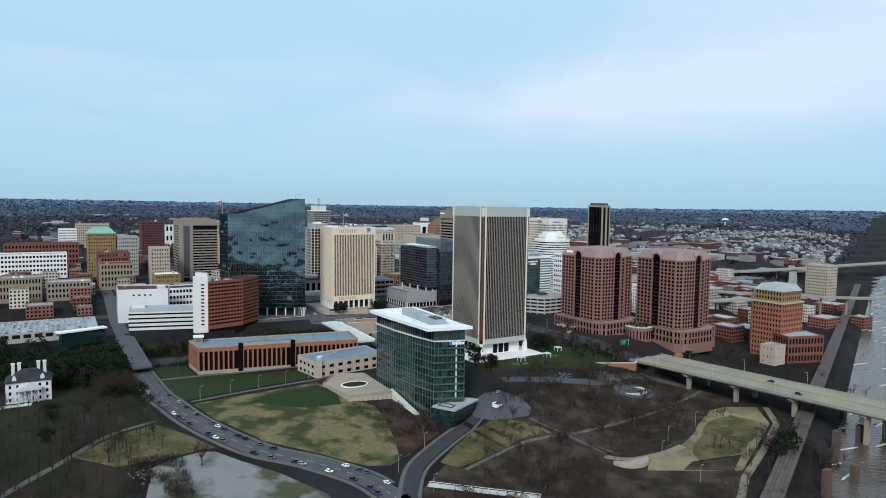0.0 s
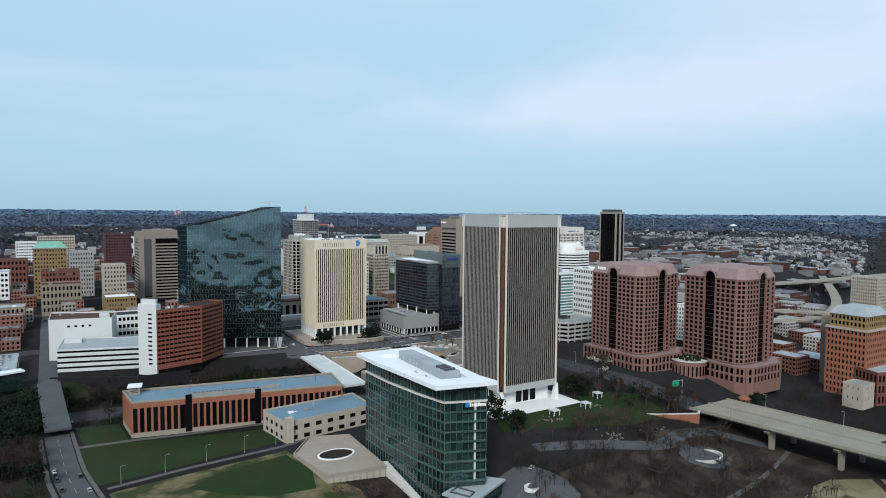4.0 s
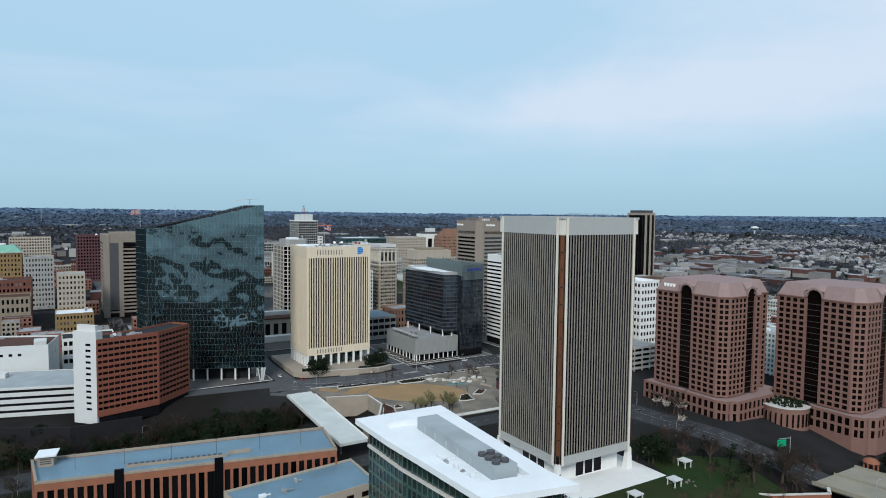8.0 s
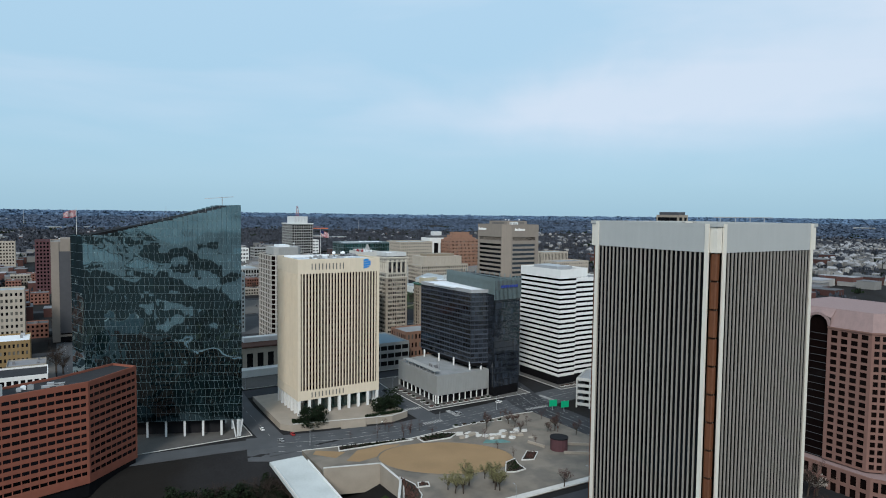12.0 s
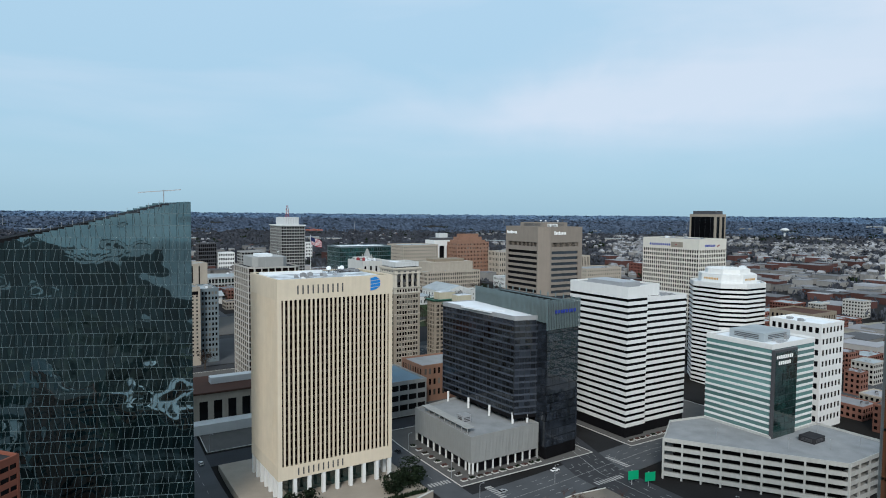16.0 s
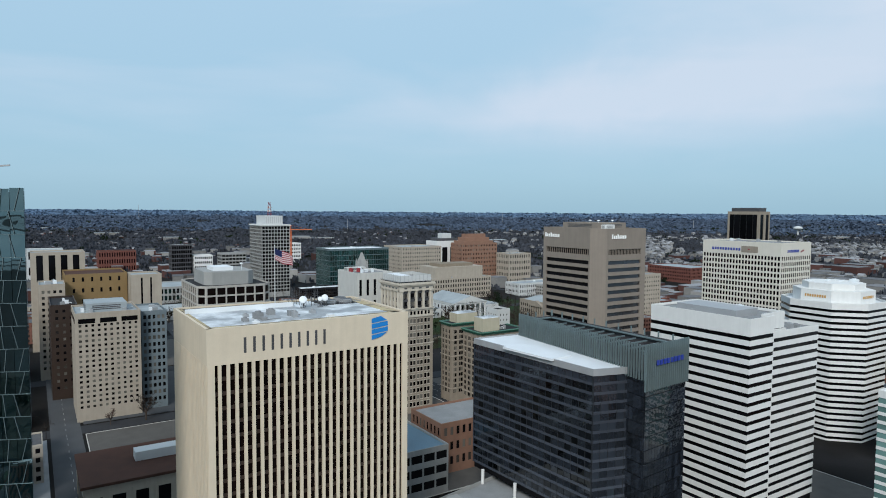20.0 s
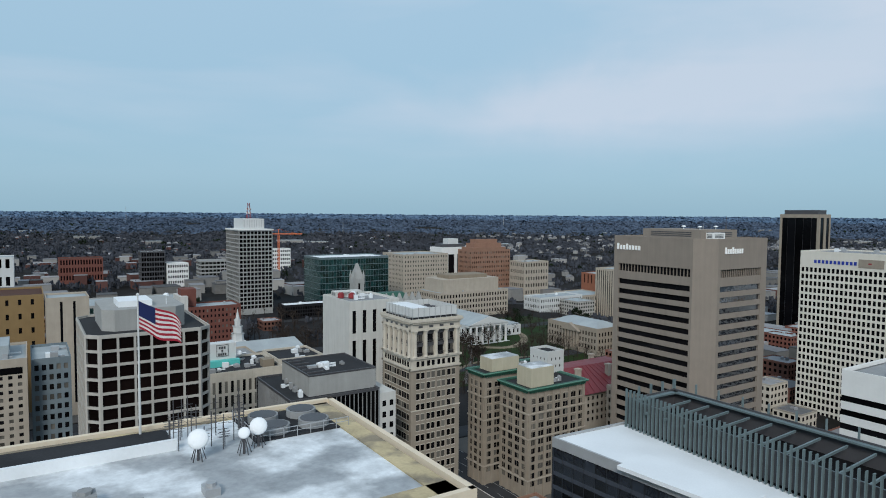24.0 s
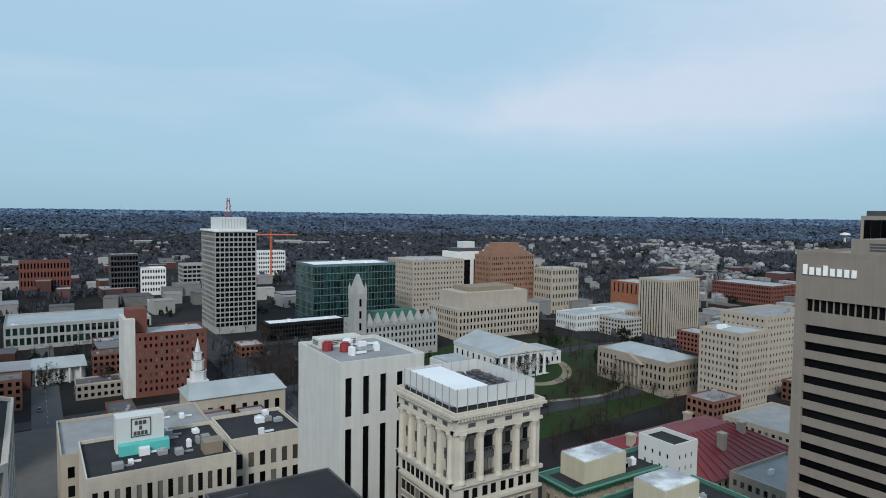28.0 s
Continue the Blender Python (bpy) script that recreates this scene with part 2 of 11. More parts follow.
M = {}
for name, col, kw in (
    ("cream_concrete", (0.61, 0.53, 0.41), dict(var=0.08, streak=0.07)),
    ("aluminium_panel", (0.36, 0.37, 0.36), dict(rough=0.5, var=0.06, streak=0.06)),
    ("fin_metal", (0.25, 0.235, 0.21), dict(rough=0.45, var=0.08, streak=0.08)),
    ("white_concrete", (0.66, 0.665, 0.65), dict(var=0.07, streak=0.06)),
    ("corner_white", (0.60, 0.57, 0.50), dict(rough=0.5, var=0.06, streak=0.05)),
    ("worn_marble", (0.50, 0.50, 0.475), dict(var=0.10, streak=0.16)),
    ("deck_concrete", (0.40, 0.405, 0.385), dict(var=0.16, streak=0.16)),
    ("roof_kerb", (0.44, 0.37, 0.23), dict(var=0.35, scale=0.3, col2=(0.22, 0.19, 0.14), big=0.25)),
    ("roof_stained", (0.60, 0.63, 0.65), dict(rough=0.55, var=0.45, scale=0.35, fine=1.8, col2=(0.30, 0.32, 0.335), big=0.14)),
    ("white_paint", (0.52, 0.535, 0.53), dict(rough=0.6, var=0.06)),
    ("tan_concrete", (0.225, 0.195, 0.165), dict(var=0.10, streak=0.12)),
    ("beige_stone", (0.27, 0.235, 0.19), dict(var=0.16, streak=0.12)),
    ("pale_stone", (0.36, 0.32, 0.265), dict(var=0.14, streak=0.12)),
    ("grey_concrete", (0.30, 0.305, 0.295), dict(var=0.14, streak=0.12)),
    ("dark_concrete", (0.016, 0.016, 0.018), dict(var=0.2, streak=0.15)),
    ("mansard_granite", (0.25, 0.18, 0.172), dict(rough=0.7, var=0.12, fine=1.2, streak=0.12)),
    ("pink_granite", (0.185, 0.106, 0.088), dict(rough=0.7, var=0.09, fine=1.2, streak=0.05)),
    ("red_brick", (0.145, 0.060, 0.048), dict(var=0.2, fine=5, bump=0.3)),
    ("orange_brick", (0.25, 0.105, 0.065), dict(var=0.2, fine=5, bump=0.3)),
    ("brown_brick", (0.24, 0.14, 0.10), dict(var=0.2, fine=5, bump=0.3)),
    ("dark_brick", (0.09, 0.045, 0.05), dict(var=0.2, fine=5, bump=0.3)),
    ("tan_brick", (0.225, 0.19, 0.145), dict(var=0.18, fine=5, bump=0.25)),
    ("roof_white", (0.68, 0.71, 0.73), dict(rough=0.55, var=0.10, scale=0.12)),
    ("roof_grey", (0.24, 0.25, 0.255), dict(var=0.3, scale=0.15)),
    ("roof_dark", (0.030, 0.031, 0.034), dict(var=0.5, scale=0.2)),
    ("roof_pale", (0.30, 0.335, 0.35), dict(var=0.25, scale=0.1)),
    ("roof_red", (0.15, 0.018, 0.022), dict(rough=0.5, var=0.15)),
    ("roof_green", (0.022, 0.080, 0.056), dict(rough=0.6, var=0.25)),
    ("roof_brown", (0.075, 0.040, 0.030), dict(var=0.3)),
    ("deck_blue", (0.115, 0.20, 0.265), dict(rough=0.45, var=0.25, scale=0.1)),
    ("asphalt", (0.040, 0.042, 0.046), dict(var=0.35, scale=0.12, rough=0.85)),
    ("asphalt_old", (0.072, 0.076, 0.081), dict(var=0.3, scale=0.1)),
    ("paving", (0.100, 0.096, 0.090), dict(var=0.25, scale=0.2)),
    ("paving_pale", (0.50, 0.49, 0.46), dict(var=0.18, scale=0.2)),
    ("bridge_concrete", (0.24, 0.225, 0.18), dict(var=0.3, scale=0.06, streak=0.1)),
    ("gravel", (0.20, 0.205, 0.20), dict(var=0.4, scale=0.05, fine=1.5, col2=(0.055, 0.058, 0.035), big=0.05)),
    ("lawn", (0.016, 0.034, 0.009), dict(var=0.35, scale=0.15, fine=2.0, bump=0.4, col2=(0.022, 0.030, 0.010), big=0.03)),
    ("dry_grass", (0.135, 0.113, 0.060), dict(var=0.5, scale=0.35, fine=1.8, bump=0.5, col2=(0.034, 0.044, 0.015), big=0.07)),
    ("park_grass", (0.060, 0.058, 0.021), dict(var=0.5, scale=0.3, fine=1.8, bump=0.5, col2=(0.105, 0.088, 0.045), big=0.06)),
    ("slate_panel", (0.15, 0.185, 0.205), dict(var=0.15, streak=0.12)),
    ("grid_stone", (0.38, 0.365, 0.335), dict(var=0.10, streak=0.14)),
    ("brown_lawn", (0.26, 0.175, 0.095), dict(var=0.2, scale=0.08, fine=1.5, bump=0.3)),
    ("winter_grass", (0.20, 0.17, 0.10), dict(var=0.35, scale=0.1, fine=1.2, bump=0.4, col2=(0.115, 0.10, 0.055), big=0.03)),
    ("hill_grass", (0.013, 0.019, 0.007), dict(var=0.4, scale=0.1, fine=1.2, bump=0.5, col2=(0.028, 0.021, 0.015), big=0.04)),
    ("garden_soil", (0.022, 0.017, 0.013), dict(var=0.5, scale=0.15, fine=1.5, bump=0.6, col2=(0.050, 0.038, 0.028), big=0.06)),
    ("tan_path", (0.19, 0.165, 0.12), dict(var=0.3, scale=0.1)),
    ("bark", (0.06, 0.048, 0.04), dict(var=0.3)),
    # twigs darkened: part of the crowns' self-shade is put into the colour
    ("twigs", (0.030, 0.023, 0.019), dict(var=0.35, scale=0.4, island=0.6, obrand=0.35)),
    ("twigs_red", (0.075, 0.042, 0.036), dict(var=0.35, scale=0.4, island=0.6, obrand=0.3)),
    ("twigs_bud", (0.17, 0.16, 0.08), dict(var=0.3, scale=0.4, island=0.6, obrand=0.3)),
    ("blossom", (0.55, 0.50, 0.44), dict(var=0.3, scale=0.4, island=0.6)),
    # below real foliage: the self-shade that sparse crowns lack is in this colour
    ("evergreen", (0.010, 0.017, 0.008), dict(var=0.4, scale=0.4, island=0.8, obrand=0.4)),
    # woods turn bluer and paler with distance: aerial haze put into the colours
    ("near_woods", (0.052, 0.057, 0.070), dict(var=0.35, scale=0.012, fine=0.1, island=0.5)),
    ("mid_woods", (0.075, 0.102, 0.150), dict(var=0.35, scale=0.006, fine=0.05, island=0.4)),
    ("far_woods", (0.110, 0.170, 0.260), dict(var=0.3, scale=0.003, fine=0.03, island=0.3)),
    ("far_roofs", (0.19, 0.192, 0.20), dict(var=0.2, island=1.3)),
    ("far_walls", (0.24, 0.235, 0.225), dict(var=0.15, island=0.9)),
    ("far_brick", (0.085, 0.043, 0.038), dict(var=0.15, island=0.7)),
    ("metal_grey", (0.36, 0.37, 0.38), dict(rough=0.45, var=0.15, metal=0.3)),
    ("metal_dark", (0.06, 0.06, 0.065), dict(rough=0.5, var=0.2)),
    ("steel_rust", (0.09, 0.06, 0.05), dict(rough=0.7, var=0.3)),
    ("perforated_metal", (0.29, 0.295, 0.285), dict(rough=0.5, var=0.1, fine=2, metal=0.2)),
    ("line_white", (0.34, 0.34, 0.33), dict(var=0.3)),
    ("sign_blue", (0.02, 0.20, 0.55), dict(rough=0.4, var=0.05)),
    ("sign_navy", (0.02, 0.04, 0.28), dict(rough=0.4, var=0.05)),
    ("sign_white", (0.85, 0.85, 0.83), dict(rough=0.4, var=0.04)),
    ("sign_gold", (0.45, 0.25, 0.06), dict(rough=0.4, var=0.05)),
    ("sign_green", (0.01, 0.30, 0.14), dict(rough=0.4, var=0.05)),
    ("teal_paint", (0.10, 0.45, 0.42), dict(rough=0.5, var=0.1)),
    ("red_paint", (0.22, 0.025, 0.03), dict(rough=0.5, var=0.15)),
    ("orange_paint", (0.55, 0.14, 0.05), dict(rough=0.5, var=0.15)),
    ("flag_red", (0.26, 0.02, 0.035), dict(rough=0.8, var=0.08)),
    ("flag_white", (0.52, 0.50, 0.50), dict(rough=0.8, var=0.05)),
    ("flag_blue", (0.015, 0.022, 0.075), dict(rough=0.8, var=0.08)),
    ("tyre", (0.02, 0.02, 0.02), dict(var=0.1)),
    ("rail_ballast", (0.09, 0.08, 0.075), dict(var=0.4, scale=0.3, fine=2)),
    ("rock", (0.14, 0.125, 0.11), dict(var=0.4, scale=0.3, fine=1.5, bump=0.6)),
    ("foam", (0.55, 0.53, 0.50), dict(var=0.3, scale=0.2)),
    ("screen_metal", (0.15, 0.20, 0.21), dict(rough=0.45, var=0.15, metal=0.3)),
    ("yellow_stucco", (0.225, 0.155, 0.075), dict(var=0.12, streak=0.08)),
    ("limestone", (0.47, 0.435, 0.37), dict(var=0.16, streak=0.16, fine=1.5)),
    ("plaza_paving", (0.185, 0.163, 0.135), dict(var=0.22, scale=0.15, fine=2.0, col2=(0.135, 0.122, 0.105), big=0.08)),
    ("bleached_concrete", (0.47, 0.50, 0.49), dict(var=0.2, scale=0.08, streak=0.1)),
    ("terrace_tan", (0.29, 0.255, 0.21), dict(var=0.2, scale=0.15)),
    ("hotel_brick", (0.205, 0.075, 0.050), dict(var=0.18, fine=5, bump=0.3)),
    ("bronze_panel", (0.035, 0.022, 0.016), dict(rough=0.45, var=0.2)),
    ("yellow_render", (0.44, 0.41, 0.315), dict(var=0.12, streak=0.14)),
    # shade of unlit rooms and open garage decks, put into one near-black
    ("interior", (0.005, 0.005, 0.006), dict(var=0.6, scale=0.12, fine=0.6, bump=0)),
):
    M[name] = mat(name, col, **kw)
M["glass_dark"] = glass("glass_dark", (0.0035, 0.0036, 0.0045), 0.10, 1.22, 1.4, 0.02)
M["glass_sash"] = glass("glass_sash", (0.005, 0.005, 0.006), 0.10, 1.25, 1.2, 0.02, blinds=0.45)
M["glass_spandrel"] = glass("glass_spandrel", (0.045, 0.052, 0.066), 0.08, 1.6, 0.5, 0.03)
M["glass_brown"] = glass("glass_brown", (0.005, 0.003, 0.0028), 0.10, 1.2, 0.6, 0.02)
M["glass_blue"] = glass("glass_blue", (0.004, 0.010, 0.012), 0.02, 2.7, 0.9, 1.9, 0.036, (0.66, 0.92, 1.0))
M["thin_bar"] = mat("thin_bar", (0.13, 0.17, 0.18), 0.4, 0.1, metal=0.3)
M["dark_bar"] = mat("dark_bar", (0.030, 0.034, 0.040), 0.4, 0.1, metal=0.3)
M["glass_smoke"] = glass("glass_smoke", (0.017, 0.021, 0.028), 0.04, 1.75, 1.1, 0.05)
M["glass_green"] = glass("glass_green", (0.011, 0.028, 0.026), 0.05, 1.9, 1.1, 0.06)
M["glass_rail"] = glass("glass_rail", (0.05, 0.090, 0.078), 0.1, 1.6, 0.5, 0.03)
M["glass_court"] = glass("glass_court", (0.010, 0.034, 0.034), 0.04, 1.9, 1.2, 0.3, 0.12, (0.6, 0.95, 0.9))
M["glass_teal"] = glass("glass_teal", (0.10, 0.19, 0.18), 0.08, 1.8, 0.7, 0.04)
M["bronze_glass"] = mat("bronze_glass", (0.17, 0.070, 0.036), 0.25, 0.3, 0.05, 0.5, 0, metal=0.4, island=0.8)
M["water"] = glass("water", (0.075, 0.062, 0.05), 0.15, 1.33, 0.0, 0.5)
CAR_PAINT = [mat("car_paint_%s" % n, c, 0.3, 0.05, metal=mm) for n, c, mm in (("white", (0.75, 0.75, 0.74), 0), ("black", (0.02, 0.02, 0.022), 0), ("silver", (0.45, 0.46, 0.47), 0.5), ("grey", (0.12, 0.125, 0.13), 0.3), ("red", (0.30, 0.02, 0.02), 0), ("navy", (0.03, 0.05, 0.12), 0.2))]

# ---- helpers for the place ----


def smooth(a, b, v):
    v = min(1.0, max(0.0, (v - a) / (b - a)))
    return v * v * (3 - 2 * v)


def ground_z(x, y):
    """Height of the ground: a riverside terrace, a bank up to the business streets, the capitol hill, and rising far country."""
    d = -0.41 * (x - 296) + 0.91 * (y - 175)  # distance inland from the railway
    east = 20 * smooth(70, 185, d)
    west = 11 * smooth(150, 290, d) - 2.5 * smooth(310, 370, d) - 4 * smooth(538, 556, y) + 15 * smooth(598, 630, y)
    k = smooth(222, 268, x - 0.12 * (y - 380))
    z = west * (1 - k) + east * k
    z += 11 * smooth(690, 800, y) + 10 * smooth(800, 1250, y)
    z -= 28 * smooth(690, 950, x) * smooth(200, 700, d) * (1 - smooth(1500, 2100, math.hypot(x, y)) * 0.9)
    z -= 9 * smooth(-6, -26, d)
    far = math.hypot(x - 150, y - 350)
    if far > 1500:
        z += (109 - z) * smooth(1500, 5600, far) ** 0.75 * 1.12 if d > -400 else 0
    return z


class Geo:
    """Collects boxes, prisms and loose faces into one mesh."""

    def __init__(self):
        self.v, self.f = [], []

    def quad(self, *pts):
        n = len(self.v)
        self.v += pts
        self.f.append(tuple(range(n, n + len(pts))))

    def hexa(self, p):
        n = len(self.v)
        self.v += p
        self.f += [(n, n + 3, n + 2, n + 1), (n + 4, n + 5, n + 6, n + 7), (n, n + 1, n + 5, n + 4), (n + 1, n + 2, n + 6, n + 5), (n + 2, n + 3, n + 7, n + 6), (n + 3, n, n + 4, n + 7)]

    def box(self, x0, y0, z0, x1, y1, z1):
        self.hexa([(x0, y0, z0), (x1, y0, z0), (x1, y1, z0), (x0, y1, z0), (x0, y0, z1), (x1, y0, z1), (x1, y1, z1), (x0, y1, z1)])

    def prism(self, poly, z0, z1, top=None):
        n, k = len(self.v), len(poly)
        self.v += [(x, y, z0) for x, y in poly] + [(x, y, z1) for x, y in (top or poly)]
        self.f.append(tuple(range(n + k - 1, n - 1, -1)))
        self.f.append(tuple(range(n + k, n + 2 * k)))
        self.f += [(n + i, n + (i + 1) % k, n + k + (i + 1) % k, n + k + i) for i in range(k)]

    def ring(self, outer, inner, z0, z1):
        n, k = len(self.v), len(outer)
        self.v += [(*p, z) for z in (z0, z1) for q in (outer, inner) for p in q]
        for i in range(k):
            j = (i + 1) % k
            o0, o1, i0, i1 = n, n + 2 * k, n + k, n + 3 * k
            self.f += [(o0 + i, o0 + j, o1 + j, o1 + i), (i0 + j, i0 + i, i1 + i, i1 + j), (o1 + i, o1 + j, i1 + j, i1 + i), (o0 + j, o0 + i, i0 + i, i0 + j)]

    def beam(self, a, b, w, h=None):
        a, b = Vector(a), Vector(b)
        d = (b - a).normalized()
        s = d.cross(Vector((0, 0, 1)))
        s = s.normalized() if s.length > 1e-4 else Vector((1, 0, 0))
        u = s.cross(d).normalized()
        s, u = s * w / 2, u * (h or w) / 2
        self.hexa([tuple(q) for q in (a - s - u, a + s - u, b + s - u, b - s - u, a - s + u, a + s + u, b + s + u, b - s + u)])

    def tube(self, x, y, z0, z1, r0, r1=None, k=10):
        r1 = r0 if r1 is None else r1
        ring = lambda r: [(x + r * math.cos(6.2832 * i / k), y + r * math.sin(6.2832 * i / k)) for i in range(k)]
        self.prism(ring(r0), z0, z1, ring(r1))

    def dome(self, x, y, z, r, h, k=10, rows=4):
        last = None
        for j in range(rows + 1):
            a = 1.5708 * j / rows
            ring = [(x + r * math.cos(a) * math.cos(6.2832 * i / k), y + r * math.cos(a) * math.sin(6.2832 * i / k), z + h * math.sin(a)) for i in range(k)]
            n = len(self.v)
            self.v += ring
            if last is not None:
                self.f += [(last + i, last + (i + 1) % k, n + (i + 1) % k, n + i) for i in range(k)]
            last = n

    def mesh(self, name, at=(0, 0, 0)):
        me = bpy.data.meshes.new(name)
        a = np.array(self.v, float).reshape(-1, 3) - np.array(at, float)
        me.from_pydata(a.tolist(), [], self.f)
        me.update()
        return me


def base(name, label, category, at, group="", kind=""):
    ob = new(name)
    ob.location = at
    ob.empty_display_size = 2
    ob["foot"] = 1
    return tagged(ob, label, category, group, kind)


def origin(ob):
    p = Vector((0, 0, 0))
    while ob is not None:
        p += ob.location
        ob = ob.parent
    return p


def part(name, geo, material, parent, label="", kind=""):
    """One mesh part under a thing or part; geo in world metres."""
    if not geo.f:
        return None
    ob = new(name, geo.mesh(name, origin(parent)))
    ob.data.materials.append(M[material] if isinstance(material, str) else material)
    ob.parent = parent
    return tagged(ob, label, "", "", kind)


def solo(name, geo, material, label, category, kind="", at=None, group=""):
    """A thing of one mesh."""
    a = at or geo.v[0]
    ob = new(name, geo.mesh(name, a))
    ob.location = a
    ob.data.materials.append(M[material] if isinstance(material, str) else material)
    return tagged(ob, label, category, group, kind)


PANES = {}


def pane(name, w, h, material, parent, at, ang, thick=0.06):
    """One pane as an object; alike panes share their mesh."""
    key = (name, round(w, 2), round(h, 2), material)
    if key not in PANES:
        g = Geo()
        g.box(-w / 2, 0, -h / 2, w / 2, thick, h / 2)
        PANES[key] = g.mesh(name)
        PANES[key].materials.append(M[material])
    ob = new(name, PANES[key])
    ob.parent = parent
    ob.location = Vector(at) - origin(parent)
    ob.rotation_euler = (0, 0, ang)
    return ob


def inset(poly, d):
    """The polygon (counter-clockwise) with each side moved inwards by d."""
    out, k = [], len(poly)
    for i in range(k):
        a, b, c = (Vector(poly[j % k]) for j in (i - 1, i, i + 1))
        u, w = (b - a).normalized(), (c - b).normalized()
        n1, n2 = Vector((-u.y, u.x)), Vector((-w.y, w.x))
        s = n1 + n2
        s = s / max(0.2, s.dot(n1))
        out.append((b.x + s.x * d, b.y + s.y * d))
    return out


class Side:
    """One side of a footprint: s along it, d outwards from it."""

    def __init__(self, a, b):
        self.a, self.b = Vector(a), Vector(b)
        self.len = (self.b - self.a).length
        self.u = (self.b - self.a) / self.len
        self.n = Vector((self.u.y, -self.u.x))
        self.ang = math.atan2(self.u.y, self.u.x)

    def at(self, s, d, z):
        p = self.a + self.u * s + self.n * d
        return (p.x, p.y, z)

    def box(self, g, s0, s1, d0, d1, z0, z1):
        # ends that meet another side stay a few millimetres behind its face
        s0, s1 = (0.006 if abs(s0) < 1e-6 else s0), (self.len - 0.006 if abs(s1 - self.len) < 1e-6 else s1)
        q = [(s0, d1), (s1, d1), (s1, d0), (s0, d0)]
        g.hexa([self.at(s, d, z0) for s, d in q] + [self.at(s, d, z1) for s, d in q])


def rect(x, y, wx, wy, ang=0):
    c, s = math.cos(radians(ang)), math.sin(radians(ang))
    return [(x + c * a - s * b, y + s * a + c * b) for a, b in ((0, 0), (wx, 0), (wx, wy), (0, wy))]


def chamfer(poly, c):
    out, k = [], len(poly)
    for i in range(k):
        a, b, n = (Vector(poly[j % k]) for j in (i - 1, i, i + 1))
        out += [tuple(b + (a - b).normalized() * c), tuple(b + (n - b).normalized() * c)]
    return out


def windows(root, side, rects, material, cap, depth, name="window"):
    """Panes in a side's openings: the uppermost as objects, the rest as one part."""
    rects = sorted(rects, key=lambda r: -r[2])
    cap = round(cap * 0.24)
    for s0, s1, z0, z1 in rects[:cap]:
        pane(name, s1 - s0, z1 - z0, material, root, side.at((s0 + s1) / 2, -depth, (z0 + z1) / 2), side.ang)
    if rects[cap:]:
        g = Geo()
        for s0, s1, z0, z1 in rects[cap:]:
            side.box(g, s0, s1, -depth - 0.06, -depth, z0, z1)
        part("lower_windows", g, material, root, kind="stuff")


def lattice(root, side, z0, z1, floors, bays, wall, pane_mat, pier=0.4, span=0.4, deep=0.45, cap=60, ground=0.0, top=0.0, margin=None, pier_out=0.0, split=False):
    """A wall with a grid of openings: spandrels and piers stand before the panes."""
    g = Geo()
    L = side.len
    e = margin if margin is not None else L / bays * pier / 2
    zb, zt = z0 + ground, z1 - top
    fh, bw = (zt - zb) / floors, (L - 2 * e) / bays
    sh, pw = fh * span, bw * pier
    # one connected sheet: cell edges along the side and up it, openings left out and lined
    ss = [0.0] + [v for j in range(bays) for v in (e + j * bw + pw / 2, e + (j + 1) * bw - pw / 2)] + [L]
    zz = [z0] + [v for i in range(floors) for v in (zb + i * fh + sh, zb + (i + 1) * fh)]
    last = z1 if z1 > zz[-1] + 0.01 else None
    if last:
        zz.append(last)
    n = len(ss)
    g.v = [side.at(a, d, z) for d in (0.0, -deep) for z in zz for a in ss]
    off = n * len(zz)
    for i in range(len(zz) - 1):
        for j in range(n - 1):
            a, b, c, d = i * n + j, i * n + j + 1, (i + 1) * n + j + 1, (i + 1) * n + j
            if i % 2 and j % 2:
                g.f += [(a, b, b + off, a + off), (b, c, c + off, b + off), (c, d, d + off, c + off), (d, a, a + off, d + off)]
            else:
                g.f.append((a, b, c, d))
    for j in range(n - 1):
        a, t = j, off - n + j
        g.f += [(a + 1, a, a + off, a + 1 + off), (t, t + 1, t + 1 + off, t + off)]
    part("wall", g, wall, root)
    if pier_out:
        g = Geo()
        for j in range(bays + 1):
            c = e + j * bw
            side.box(g, max(0, c - pw / 2), min(L, c + pw / 2), -deep / 2, pier_out, zb, zt)
        part("ribs", g, wall, root, kind="stuff")
    r = [(e + j * bw + pw / 2, e + (j + 1) * bw - pw / 2, zb + i * fh + sh, zb + (i + 1) * fh) for i in range(floors) for j in range(bays)]
    windows(root, side, r, pane_mat, cap, deep * 0.7)


def roofing(root, poly, z, material, parapet=0.9, wall="grey_concrete", thick=0.35):
    g = Geo()
    g.prism(inset(poly, 0.3), z - 0.6, z - 0.15)
    part("roof", g, material, root)
    if parapet:
        g = Geo()
        g.ring(inset(poly, -0.03), inset(poly, thick), z - 0.45, z + parapet)
        part("parapet", g, wall, root)


def plant_room(root, x, y, wx, wy, z, h, material="metal_grey", name="plant_room", ang=0, louvres=True):
    p = rect(x, y, wx, wy, ang)
    g = Geo()
    g.prism(p, z - 0.3, z + h)
    ob = part(name, g, material, root)
    if louvres:
        g = Geo()
        for i in (0, 3):
            s = Side(p[i], p[(i + 1) % 4])
            for k in range(3):
                s.box(g, s.len * 0.15, s.len * 0.85, 0, 0.08, z + h * (0.25 + 0.2 * k), z + h * (0.35 + 0.2 * k))
        part("louvre", g, "metal_dark", ob)
    return ob


